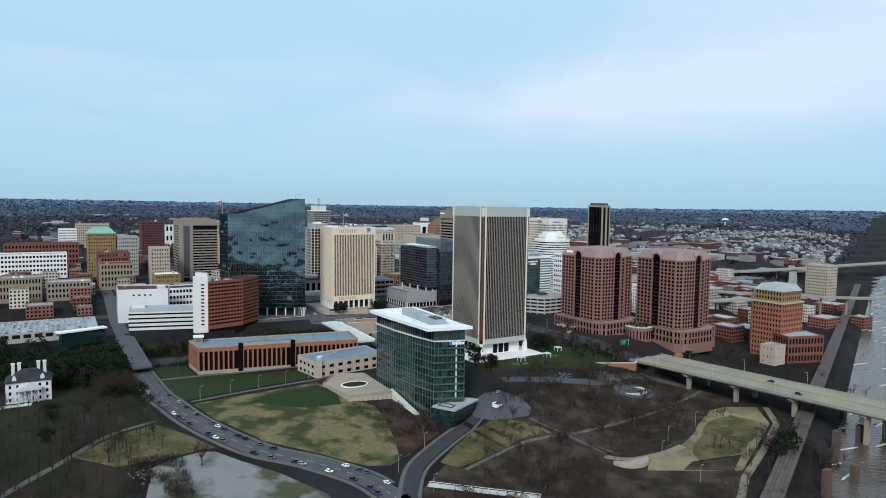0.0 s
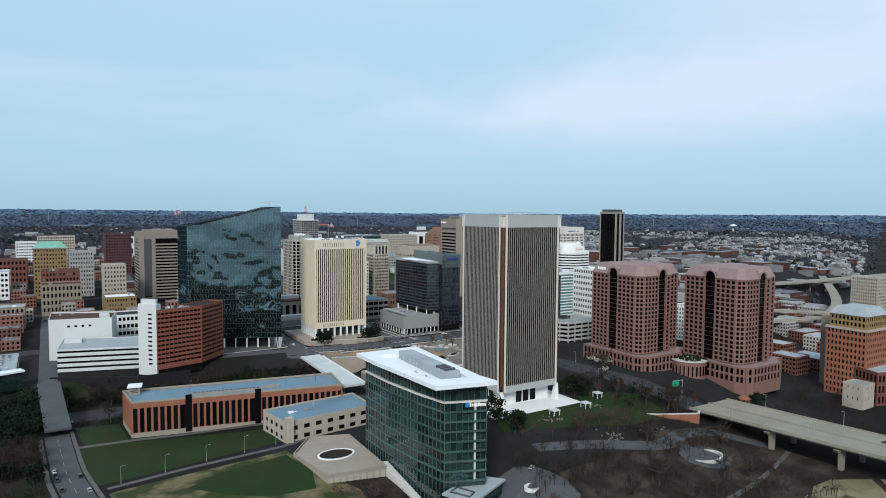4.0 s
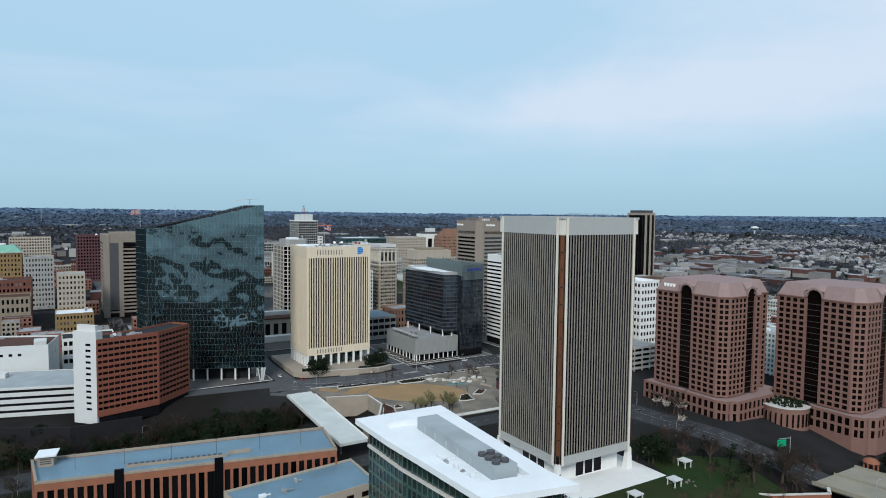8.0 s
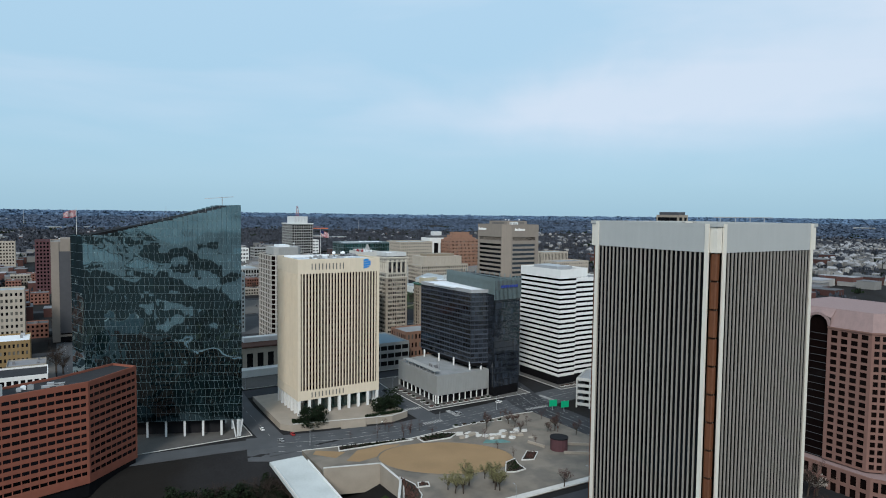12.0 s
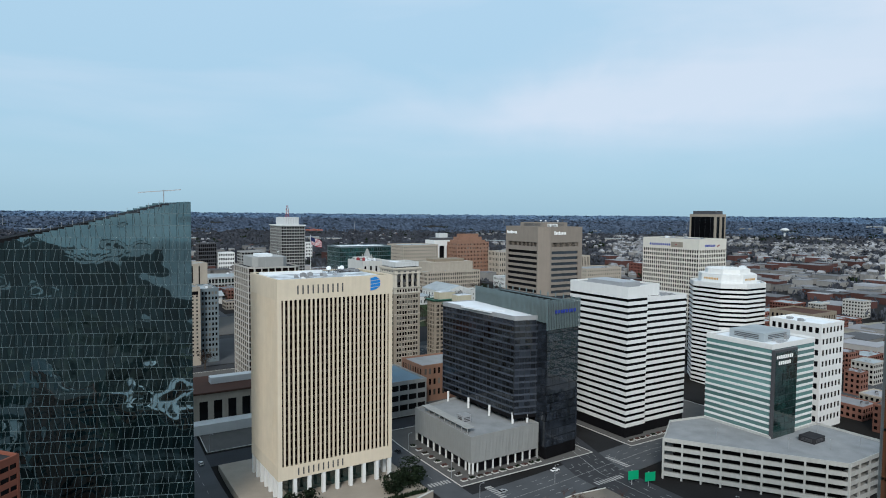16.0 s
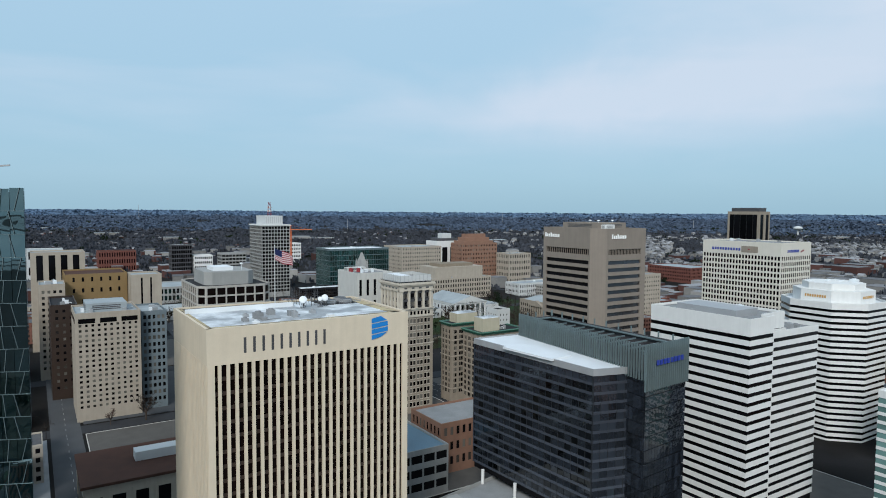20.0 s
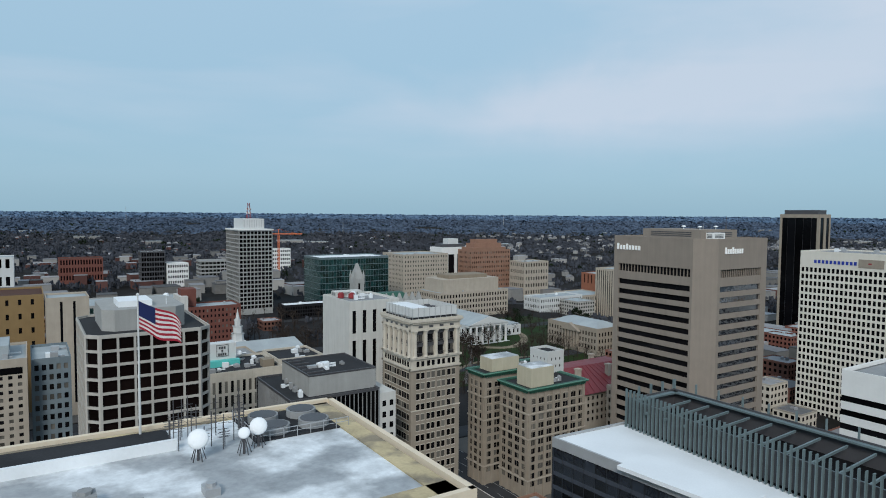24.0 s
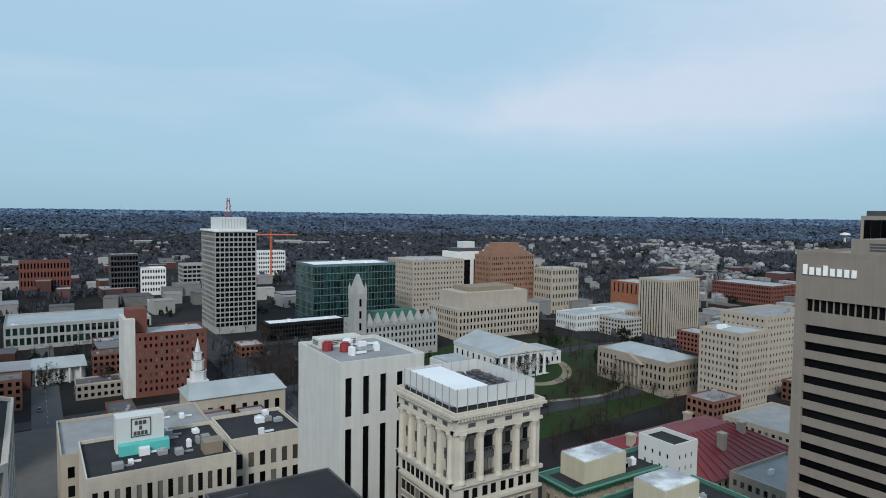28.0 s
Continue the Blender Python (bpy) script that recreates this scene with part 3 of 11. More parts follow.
def roof_units(root, poly, z, n, seed, big=3.0):
    """Loose plant on a flat roof: cabinets with fan rings, ducts, hatches."""
    rnd = random.Random(seed)
    xs, ys = [p[0] for p in poly], [p[1] for p in poly]
    x0, x1, y0, y1 = min(xs), max(xs), min(ys), max(ys)
    for _ in range(n):
        x, y = rnd.uniform(x0 + 3, x1 - 5), rnd.uniform(y0 + 3, y1 - 5)
        w, d, h = rnd.uniform(1, big), rnd.uniform(1, big), rnd.uniform(0.8, 2.0)
        g = Geo()
        g.box(x, y, z - 0.2, x + w, y + d, z + h)
        if rnd.random() < 0.5:
            g.tube(x + w / 2, y + d / 2, z + h, z + h + 0.35, min(w, d) * 0.36, None, 8)
        else:
            g.box(x + w, y + d * 0.3, z + 0.1, x + w + rnd.uniform(1, 4), y + d * 0.3 + 0.5, z + 0.6)
        part("roof_unit", g, rnd.choice(("metal_grey", "roof_white", "roof_grey")), root)


BUILT = []


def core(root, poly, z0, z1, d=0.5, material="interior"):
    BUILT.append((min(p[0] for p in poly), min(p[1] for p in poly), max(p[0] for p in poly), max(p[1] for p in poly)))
    # solid near-black fill stands in for the darkness of the rooms
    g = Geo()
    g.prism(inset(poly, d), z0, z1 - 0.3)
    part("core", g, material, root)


def block(name, label, poly, z1, floors, wall, glass_mat="glass_dark", bay=3.6, pier=0.45, span=0.45, ground=0.0, top=1.2, cap=40, roof="roof_grey", units=4, category="building", z0=None, group="", parapet=0.9, blind=(), deep=0.4, pier_out=0.0):
    """A building with punched windows on every side of its footprint."""
    cx, cy = sum(p[0] for p in poly) / len(poly), sum(p[1] for p in poly) / len(poly)
    gz = min(ground_z(*p) for p in poly) - 0.4 if z0 is None else z0
    root = base(name, label, category, (cx, cy, gz), group)
    core(root, poly, gz, z1, max(0.5, deep * 0.7 + 0.2))
    for i in range(len(poly)):
        s = Side(poly[i], poly[(i + 1) % len(poly)])
        seen = s.n.x < 0.3 or s.n.y < -0.3
        if i in blind:
            g = Geo()
            s.box(g, 0, s.len, -deep, 0, gz, z1)
            part("wall", g, wall, root)
        else:
            lattice(root, s, gz, z1, floors, max(1, round(s.len / bay)), wall, glass_mat, pier, span, deep, cap if seen and s.n.y + s.n.x < 0.5 else 0, ground, top, pier_out=pier_out)
    roofing(root, poly, z1, roof, parapet, wall)
    if units:
        roof_units(root, poly, z1, units, int(cx * 7 + cy))
    return root


def banded(name, label, poly, z0, z1, floors, wall, glass_mat, span=0.5, top=2.0, ground=0.0, roof="roof_white", units=5, category="office tower", deep=0.35, solid=(), parapet=1.0, mull=1.6):
    """An office tower with continuous bands of wall and ribbon windows."""
    cx, cy = sum(p[0] for p in poly) / len(poly), sum(p[1] for p in poly) / len(poly)
    root = base(name, label, category, (cx, cy, z0))
    core(root, poly, z0, z1, deep + 0.1)
    zb, zt = z0 + ground, z1 - top
    fh = (zt - zb) / floors
    k = len(poly)
    inner = inset(poly, deep)
    def ring(a, b, nm, m):
        g = Geo()
        g.ring(poly, inner, a, b)
        part(nm, g, m, root)
    for i in range(floors):
        ring(zb + i * fh, zb + i * fh + fh * span, "spandrel_band", wall)
        for j in range(k):
            s = Side(poly[j], poly[(j + 1) % k])
            if j in solid or s.len < 1.0:
                continue
            if s.n.y + s.n.x < 0.5:
                pane("ribbon_window", s.len, fh * (1 - span), glass_mat, root, s.at(s.len / 2, -deep * 0.8, zb + i * fh + fh * (1 + span) / 2), s.ang)
    ring(zt, z1, "crown_band", wall)
    for j in solid:
        s = Side(poly[j], poly[(j + 1) % k])
        g = Geo()
        s.box(g, 0, s.len, -deep, 0.02, z0, z1)
        part("pier", g, wall, root)
    roofing(root, poly, z1, roof, parapet, wall)
    if units:
        roof_units(root, poly, z1, units, int(cx + cy))
    return root


# ---- the ground ----


def axis(lo, hi, step, out_lo, out_hi):
    a = list(np.arange(lo, hi + 1, step))
    s, v = step, hi
    while v < out_hi:
        s *= 1.16
        v += s
        a.append(min(v, out_hi))
    s, v = step, lo
    while v > out_lo:
        s *= 1.16
        v -= s
        a.insert(0, max(v, out_lo))
    return a


GX, GY = axis(-120, 960, 8, -4300, 5900), axis(0, 1300, 8, -3000, 5900)
gg = Geo()
gg.v = [(x, y, ground_z(x, y)) for y in GY for x in GX]
nx = len(GX)
gg.f = [(j * nx + i, j * nx + i + 1, (j + 1) * nx + i + 1, (j + 1) * nx + i) for j in range(len(GY) - 1) for i in range(nx - 1)]
GROUND = mat("ground_mix", (0.012, 0.011, 0.010), 0.95, 0.4, 0.05, 1.0, 0.3, col2=(0.020, 0.020, 0.021), big=0.012)
ground = solo("ground", gg, GROUND, "dark city ground of worn asphalt, soil and winter scrub", "ground", "structure", at=(0, 0, 0))
for p in ground.data.polygons:
    p.use_smooth = True


def strip(name, line, width, material, label, dz=0.22, category="road", kind="structure", step=6.0):
    """A road or path laid along a line over the ground, with a little thickness."""
    pts = []
    for (a, b) in zip(line, line[1:]):
        a, b = Vector(a), Vector(b)
        n = max(1, int((b - a).length / step))
        pts += [a + (b - a) * i / n for i in range(n)]
    pts.append(Vector(line[-1]))
    g = Geo()
    k = len(pts)
    m = 3
    for i, p in enumerate(pts):
        d = (pts[min(i + 1, k - 1)] - pts[max(i - 1, 0)]).normalized()
        s = Vector((d.y, -d.x))
        for j in range(m + 1):
            q = p + s * width * (0.5 - j / m)
            g.v.append((q.x, q.y, ground_z(q.x, q.y) + dz))
    for i in range(k - 1):
        for j in range(m):
            o = i * (m + 1) + j
            g.f.append((o, o + 1, o + m + 2, o + m + 1))
    # edges
    for side in (0, m):
        o = len(g.v)
        g.v += [(g.v[i * (m + 1) + side][0], g.v[i * (m + 1) + side][1], g.v[i * (m + 1) + side][2] - 0.5) for i in range(k)]
        g.f += [(i * (m + 1) + side, (i + 1) * (m + 1) + side, o + i + 1, o + i) if side else ((i + 1) * (m + 1), i * (m + 1), o + i, o + i + 1) for i in range(k - 1)]
    ob = solo(name, g, material, label, category, kind)
    return ob


def curve_line(pts, n=8):
    """A smooth line through a few plan points."""
    out, k = [], len(pts)
    for i in range(k - 1):
        p0, p1, p2, p3 = (Vector(pts[max(0, min(k - 1, j))]) for j in (i - 1, i, i + 1, i + 2))
        for q in range(n):
            t = q / n
            out.append(tuple(0.5 * ((2 * p1) + (p2 - p0) * t + (2 * p0 - 5 * p1 + 4 * p2 - p3) * t * t + (3 * p1 - p0 - 3 * p2 + p3) * t ** 3)))
    out.append(tuple(pts[-1]))
    return out


def patch(name, poly, material, label, dz=0.12, category="lawn", step=7.0, flat=None):
    """A sheet of ground cover with the outline poly, following the ground."""
    bm = bmesh.new()
    f = bm.faces.new([bm.verts.new((x, y, 0)) for x, y in poly])
    xs, ys = [p[0] for p in poly], [p[1] for p in poly]
    for ax, lo, hi in ((0, min(xs), max(xs)), (1, min(ys), max(ys))):
        c = lo + step
        while c < hi:
            co, no = ((c, 0, 0), (1, 0, 0)) if ax == 0 else ((0, c, 0), (0, 1, 0))
            bmesh.ops.bisect_plane(bm, geom=bm.verts[:] + bm.edges[:] + bm.faces[:], plane_co=co, plane_no=no)
            c += step
    rim = bmesh.ops.extrude_face_region(bm, geom=bm.faces[:])
    up = [v for v in rim["geom"] if isinstance(v, bmesh.types.BMVert)]
    ups = set(up)
    for v in bm.verts:
        z = (flat if flat is not None else ground_z(v.co.x, v.co.y) + dz)
        v.co.z = z if v in ups else z - 0.6
    bmesh.ops.recalc_face_normals(bm, faces=bm.faces[:])
    at = (poly[0][0], poly[0][1], (flat if flat is not None else ground_z(*poly[0])))
    bmesh.ops.translate(bm, verts=bm.verts[:], vec=(-at[0], -at[1], -at[2]))
    me = bpy.data.meshes.new(name)
    bm.to_mesh(me)
    bm.free()
    ob = new(name, me)
    ob.location = at
    me.materials.append(M[material])
    return tagged(ob, label, category, "", "structure")

# ---- the main towers ----


def flag_at(parent, at, w, h, ang, droop=0.22):
    """A waving flag: stripes and canton as separate cloths on one pole."""
    n = 12

    def cloth(z0, z1, x0, x1, off):
        g = Geo()
        u, v = Vector((math.cos(ang), math.sin(ang))), Vector((-math.sin(ang), math.cos(ang)))
        cols = [x0 + (x1 - x0) * i / n for i in range(n + 1)]
        for d in (0.0, 0.05):
            for zz in (z0, z1):
                for c in cols:
                    wave = math.sin(c * 1.9) * 0.10 * c + off
                    drop = droop * c + 0.10 * c * math.sin(c * 0.9 + zz * 0.6)
                    p = u * c + v * (wave + d)
                    g.v.append((at[0] + p.x, at[1] + p.y, at[2] + zz - drop))
        k = n + 1
        for i in range(n):
            g.f += [(i, i + 1, k + i + 1, k + i), (3 * k + i, 3 * k + i + 1, 2 * k + i + 1, 2 * k + i), (i, 2 * k + i, 2 * k + i + 1, i + 1), (k + i, k + i + 1, 3 * k + i + 1, 3 * k + i)]
        return g

    for q in range(13):
        a, b = h * q / 13, h * (q + 1) / 13
        part("flag_stripe", cloth(a, b - 0.005, 0, w, 0), "flag_red" if q % 2 == 0 else "flag_white", parent)
    part("flag_canton", cloth(h * 6 / 13, h * 1.004, -0.01, w * 0.4, -0.05), "flag_blue", parent)


def bank_tower():
    """The tall tower with metal fins between bright corner piers, on an open plaza."""
    x0, y0, x1, y1, z0, z1 = 284.2, 411.5, 331.0, 456.8, 20.0, 138.0
    root = base("finned_tower", "tall grey office tower with vertical metal fins and pale corner piers", "office tower", (305, 433, z0))
    g = Geo()
    g.box(x0 + 1.3, y0 + 1.3, z0 + 9.5, x1 - 1.3, y1 - 1.3, z1 - 0.8)
    part("core", g, "interior", root)
    poly = rect(x0, y0, x1 - x0, y1 - y0)
    zb, zt = z0 + 13.5, z1 - 7.2
    for i in range(4):
        s = Side(poly[i], poly[(i + 1) % 4])
        a = 2.6
        # corner piers
        g = Geo()
        s.box(g, a - 0.2, a + 1.0, -1.2, 0.25, z0 + 9.5, z1 + 0.3)
        s.box(g, s.len - a - 1.0, s.len - a + 0.2, -1.2, 0.25, z0 + 9.5, z1 + 0.3)
        part("corner_pier", g, "corner_white" if i in (0, 3) else "fin_metal", root, "pale smooth corner pier")
        g = Geo()
        s.box(g, a + 1.0, s.len - a - 1.0, -1.2, 0.0, zt, z1)
        part("crown_panel", g, "aluminium_panel", root, "blank metal crown panel")
        g = Geo()
        s.box(g, a + 1.0, s.len - a - 1.0, -1.2, 0.0, z0 + 9.5, zb)
        part("base_panel", g, "aluminium_panel", root)
        n = 25
        rear = Geo()
        b = (s.len - 2 * a - 2.0) / n
        for j in range(n + 1):
            c = a + 1.0 + j * b
            g = Geo()
            s.box(g, c - 0.2, c + 0.2, -0.34, -0.02, zb, zt)
            if i in (0, 3):
                part("fin", g, "fin_metal", root)
            else:
                rear.v, rear.f = rear.v + g.v, rear.f + [tuple(q + len(rear.v) for q in f) for f in g.f]
        if rear.f:
            part("fins", rear, "fin_metal", root, kind="stuff")
        for j in range(n):
            c = a + 1.0 + j * b
            if s.n.x + s.n.y < 0:
                for k in range(1):
                    h = zt - zb
                    pane("glass_strip", b - 0.4, h - 0.15, "glass_dark", root, s.at(c + b / 2, -0.36, zb + (k + 0.5) * h), s.ang)
    # notched corner: bronze glazing storey by storey between two bright returns
    for cx, cy in ((x0, y0), (x1, y0), (x0, y1), (x1, y1)):
        sx, sy = (1 if cx == x0 else -1), (1 if cy == y0 else -1)
        span = lambda u, v: (min(u, v), max(u, v))
        for k in range(13):
            g = Geo()
            h = (zt - zb) / 13
            (xa, xb), (ya, yb) = span(cx + sx * 0.85, cx + sx * 3.0), span(cy + sy * 0.85, cy + sy * 3.0)
            g.box(xa, ya, zb + k * h + 0.25, xb, yb, zb + (k + 1) * h - 0.25)
            part("corner_glazing", g, "bronze_glass", root, "bronze glass in the notched corner")
        g = Geo()
        (xa, xb), (ya, yb) = span(cx + sx * 2.4, cx + sx * 2.9), span(cy + sy * 0.2, cy + sy * 2.0)
        g.box(xa, ya, z0 + 9.5, xb, yb, z1 + 0.25)
        (xa, xb), (ya, yb) = span(cx + sx * 0.2, cx + sx * 2.0), span(cy + sy * 2.4, cy + sy * 2.9)
        g.box(xa, ya, z0 + 9.5, xb, yb, z1 + 0.25)
        part("corner_return", g, "corner_white", root, "pale metal return beside the corner glass")
        g = Geo()
        (xa, xb), (ya, yb) = span(cx + sx * 0.3, cx + sx * 2.6), span(cy + sy * 0.3, cy + sy * 2.6)
        g.box(xa, ya, zt, xb, yb, z1 + 0.2)
        part("corner_cap", g, "corner_white", root, "pale corner cap of the crown")
        # splayed legs
        g = Geo()
        p = [(cx, cy), (cx + sx * 3.4, cy), (cx + sx * 3.4, cy + sy * 3.4), (cx, cy + sy * 3.4)]
        q = [(cx + sx * 0.5, cy + sy * 0.5), (cx + sx * 2.4, cy + sy * 0.5), (cx + sx * 2.4, cy + sy * 2.4), (cx + sx * 0.5, cy + sy * 2.4)]
        if sx * sy < 0:
            p.reverse(), q.reverse()
        g.prism(p, z0, z0 + 10, q)
        part("leg", g, "white_concrete", root, "splayed white concrete leg")
    roofing(root, poly, z1, "roof_grey", 0.5, "aluminium_panel")
    g = Geo()
    for k in range(4):
        g.beam((x0 + 15 + k * 7, y0 + 10, z1), (x0 + 15 + k * 7, y0 + 10, z1 + 2.0), 0.18)
    g.beam((x0 + 12, y0 + 10, z1 + 2.0), (x0 + 40, y0 + 10, z1 + 2.0), 0.25)
    part("window_crane", g, "metal_grey", root)
    # white lobby
    lob = rect(x0 + 5, y0 + 5, x1 - x0 - 10, y1 - y0 - 10)
    g = Geo()
    g.prism(lob, z0, z0 + 9.6)
    lobby = part("lobby", g, "white_concrete", root, "white stone entrance lobby")
    for i in (0, 3):
        s = Side(lob[i], lob[(i + 1) % 4])
        for j in range(3):
            pane("lobby_window", 4.6, 7.2, "glass_dark", lobby, s.at(s.len * 0.35 + j * 5.6, 0.05, z0 + 4.2), s.ang, 0.1)
    g = Geo()
    g.prism(rect(270, 397, 68, 60), 14, z0 + 0.02)
    solo("plaza_terrace", g, "white_concrete", "white stone terrace under the finned tower", "terrace", "structure")
    g = Geo()
    g.prism(rect(291, 388, 30, 10), 14, z0 - 0.9)
    g.prism(rect(287, 392, 38, 5.4), 14, z0 - 0.5)
    solo("entrance_steps", g, "white_concrete", "broad white entrance steps of the terrace", "steps", "structure")


bank_tower()


def ribbed_tower():
    """Cream tower with a blank crown, tall ribs and a column base."""
    poly = [(257.6, 659.6), (309.0, 660.0), (309.2, 695.6), (257.2, 696.6)]
    z0, z1 = 23.0, 112.6
    root = base("cream_tower", "cream concrete office tower with vertical ribs and a blank crown", "office tower", (282, 677, z0))
    zb, zt = z0 + 8.5, z1 - 8.0
    core(root, poly, zb, z1, 1.2)
    for i in range(4):
        s = Side(poly[i], poly[(i + 1) % 4])
        g = Geo()
        s.box(g, 0, s.len, -0.7, 0.0, zt, z1 + 0.35)
        part("crown", g, "cream_concrete", root, "blank cream crown with slots")
        g = Geo()
        s.box(g, 0, s.len, -1.2, 0.0, zb, zb + 5.5)
        part("base_band", g, "cream_concrete", root)
        for zz, hh in ((zt + 2.2, 3.6), (zb + 1.2, 3.0)):
            if i == 0:
                for k in range(10):
                    pane("vent_slot", 0.6, hh, "metal_dark", root, s.at(8.5 + k * 2.15, 0.03, zz + hh / 2), s.ang, 0.1)
        if i in (0, 2):
            n, e = 26, 0.9
            b = (s.len - 2 * e) / n
            for j in range(n + 1):
                c = e + j * b
                g = Geo()
                w = 0.36 if 0 < j < n else 0.8
                s.box(g, c - w, c + w, -0.8, 0.05, zb + 5.5, zt)
                part("rib", g, "cream_concrete", root)
            fl = 20
            h = (zt - zb - 5.5) / fl
            if i == 0:
                for j in range(n):
                    for k in range(fl // 5):
                        pane("window", b - 0.68, 5 * h - 0.2, "glass_brown", root, s.at(e + (j + 0.5) * b, -0.55, zb + 5.5 + (5 * k + 2.5) * h), s.ang)
            g = Geo()
            for k in range(fl):
                s.box(g, e, s.len - e, -0.60, -0.48, zb + 5.5 + k * h - 0.35, zb + 5.5 + k * h + 0.55)
            part("spandrels", g, "bronze_panel", root, kind="stuff")
        else:
            n = 26
            b = s.len / n
            g = Geo()
            s.box(g, 0, s.len, -1.2, -0.35, zb + 5.5, zt)
            part("side_wall", g, "cream_concrete", root)
            for j in range(n):
                g = Geo()
                s.box(g, j * b + 0.3, (j + 1) * b - 0.3, -0.35, 0.05, zb + 5.5, zt)
                part("rib", g, "cream_concrete", root)
        m = 8 if i in (0, 2) else 6
        for j in range(m + 1):
            c = 1.0 + (s.len - 2.0) * j / m
            g = Geo()
            s.box(g, c - 0.7, c + 0.7, -1.6, -0.1, z0 - 4, zb)
            part("column", g, "white_concrete", root)
    g = Geo()
    g.prism(inset(poly, 6), z0 - 4, zb)
    part("lobby", g, "glass_green", root)
    # roof: white membrane, cream kerb, plant and dishes
    g = Geo()
    g.prism(inset(poly, 1.2), z1 - 1.2, z1 - 0.12)
    part("roof", g, "roof_stained", root, "white stained roof membrane")
    g = Geo()
    g.prism(inset(poly, 1.25), z1 - 0.5, z1 - 0.35)
    a = inset(poly, 1.25)
    g2 = Geo()
    for i in range(4):
        s = Side(a[i], a[(i + 1) % 4])
        s.box(g2, 0, s.len, -2.4 if i < 2 else -0.6, 0, z1 - 0.4, z1 + 0.06)
    part("roof_kerb", g2, "roof_kerb", root, "yellowed gravel kerb round the roof")
    # flat sheet: the trough's depth and shade are only its dark colour
    g = Geo()
    g.box(258.5, 687, z1 - 0.6, 287, 694.6, z1 + 0.02)
    part("dark_trough", g, "roof_dark", root, "flat dark sheet standing in for the shaded service trough along the roof edge")
    g = Geo()
    g.box(258.3, 686.5, z1 - 0.5, 287, 687, z1 + 1.1)
    part("trough_wall", g, "roof_white", root)
    # no recess is cut here: the sunken corner's shade is painted as a sheet
    g = Geo()
    g.box(295, 684, z1 - 0.6, 306.8, 694.2, z1 + 0.03)
    part("plant_well", g, "roof_dark", root, "flat dark sheet standing in for the shaded sunken plant corner of the roof")
    for k in range(4):
        g = Geo()
        x, y = 298 + (k % 2) * 5, 686.6 + (k // 2) * 4.4
        g.tube(x, y, z1 - 0.3, z1 + 0.9, 1.9, None, 14)
        fan = part("cooling_tower", g, "roof_grey", root)
        g = Geo()
        g.tube(x, y, z1 + 0.85, z1 + 0.96, 1.65, None, 14)
        part("fan_opening", g, "metal_dark", fan)
    for a, b in (((295, 684), (306.6, 684)), ((295, 684), (295, 694))):
        g = Geo()
        for q in range(8):
            p = (a[0] + (b[0] - a[0]) * q / 7, a[1] + (b[1] - a[1]) * q / 7)
            g.beam((*p, z1 - 0.3), (*p, z1 + 1.1), 0.08)
        g.beam((*a, z1 + 1.1), (*b, z1 + 1.1), 0.08)
        g.beam((*a, z1 + 0.6), (*b, z1 + 0.6), 0.06)
        part("guard_rail", g, "metal_grey", root)
    pole = base("flag_pole", "white roof flag pole with a drooping striped flag", "flag pole", (284.2, 693.9, z1 - 0.3))
    g = Geo()
    g.tube(284.2, 693.9, z1 - 0.3, 129.3, 0.16, 0.08, 8)
    g.dome(284.2, 693.9, 129.2, 0.2, 0.25, 8, 3)
    part("pole", g, "white_paint", pole)
    flag_at(pole, (284.3, 693.9, 125.3), 5.3, 3.2, radians(-38), 0.42)
    for x, y, r in ((288.3, 682.2, 1.1), (295.0, 683.0, 1.0), (293.0, 681.6, 0.65)):
        g = Geo()
        g.tube(x, y, z1 - 0.5, z1 + 1.6, 0.15, None, 6)
        for k in range(5):
            g.beam((x + 0.3 * math.cos(k * 1.256), y + 0.3 * math.sin(k * 1.256), z1 + 1.5), (x + 0.9 * math.cos(k * 1.256), y + 0.9 * math.sin(k * 1.256), z1 - 0.5), 0.08)
        dish = part("dish_mount", g, "metal_dark", root)
        g = Geo()
        g.dome(0, 0, 0, r, r * 0.4, 14, 4)
        a = Matrix.Translation((x, y, z1 + 2.2)) @ Matrix.Rotation(radians(65), 4, Vector((1, -0.4, 0)).normalized())
        g.v = [tuple(a @ Vector(q)) for q in g.v]
        part("dish", g, "roof_white", dish, "white satellite dish")
    rnd = random.Random(5)
    for k in range(22):
        x, y = rnd.uniform(286.5, 295), rnd.uniform(684, 691)
        g = Geo()
        h = rnd.uniform(2, 5.5)
        g.beam((x, y, z1 - 0.5), (x, y, z1 + h), 0.09)
        for q in range(3):
            g.beam((x - 0.6, y, z1 + h * (0.5 + 0.15 * q)), (x + 0.6, y, z1 + h * (0.5 + 0.15 * q)), 0.05)
        part("antenna", g, "metal_dark", root)
    roof_units(root, [(259, 660), (298, 660), (298, 680), (259, 680)], z1 - 0.5, 10, 4, 2.6)
    # round emblem of slanted blue stripes
    s = Side(poly[0], poly[1])
    cx, cz = s.len - 8.6, z1 - 3.4
    for k in range(4):
        zz0, zz1 = cz - 2.7 + k * 1.42, cz - 2.7 + k * 1.42 + 1.15
        g = Geo()
        pts = []
        def half(z):
            return math.sqrt(max(0.0, 2.75 ** 2 - (z - cz) ** 2))
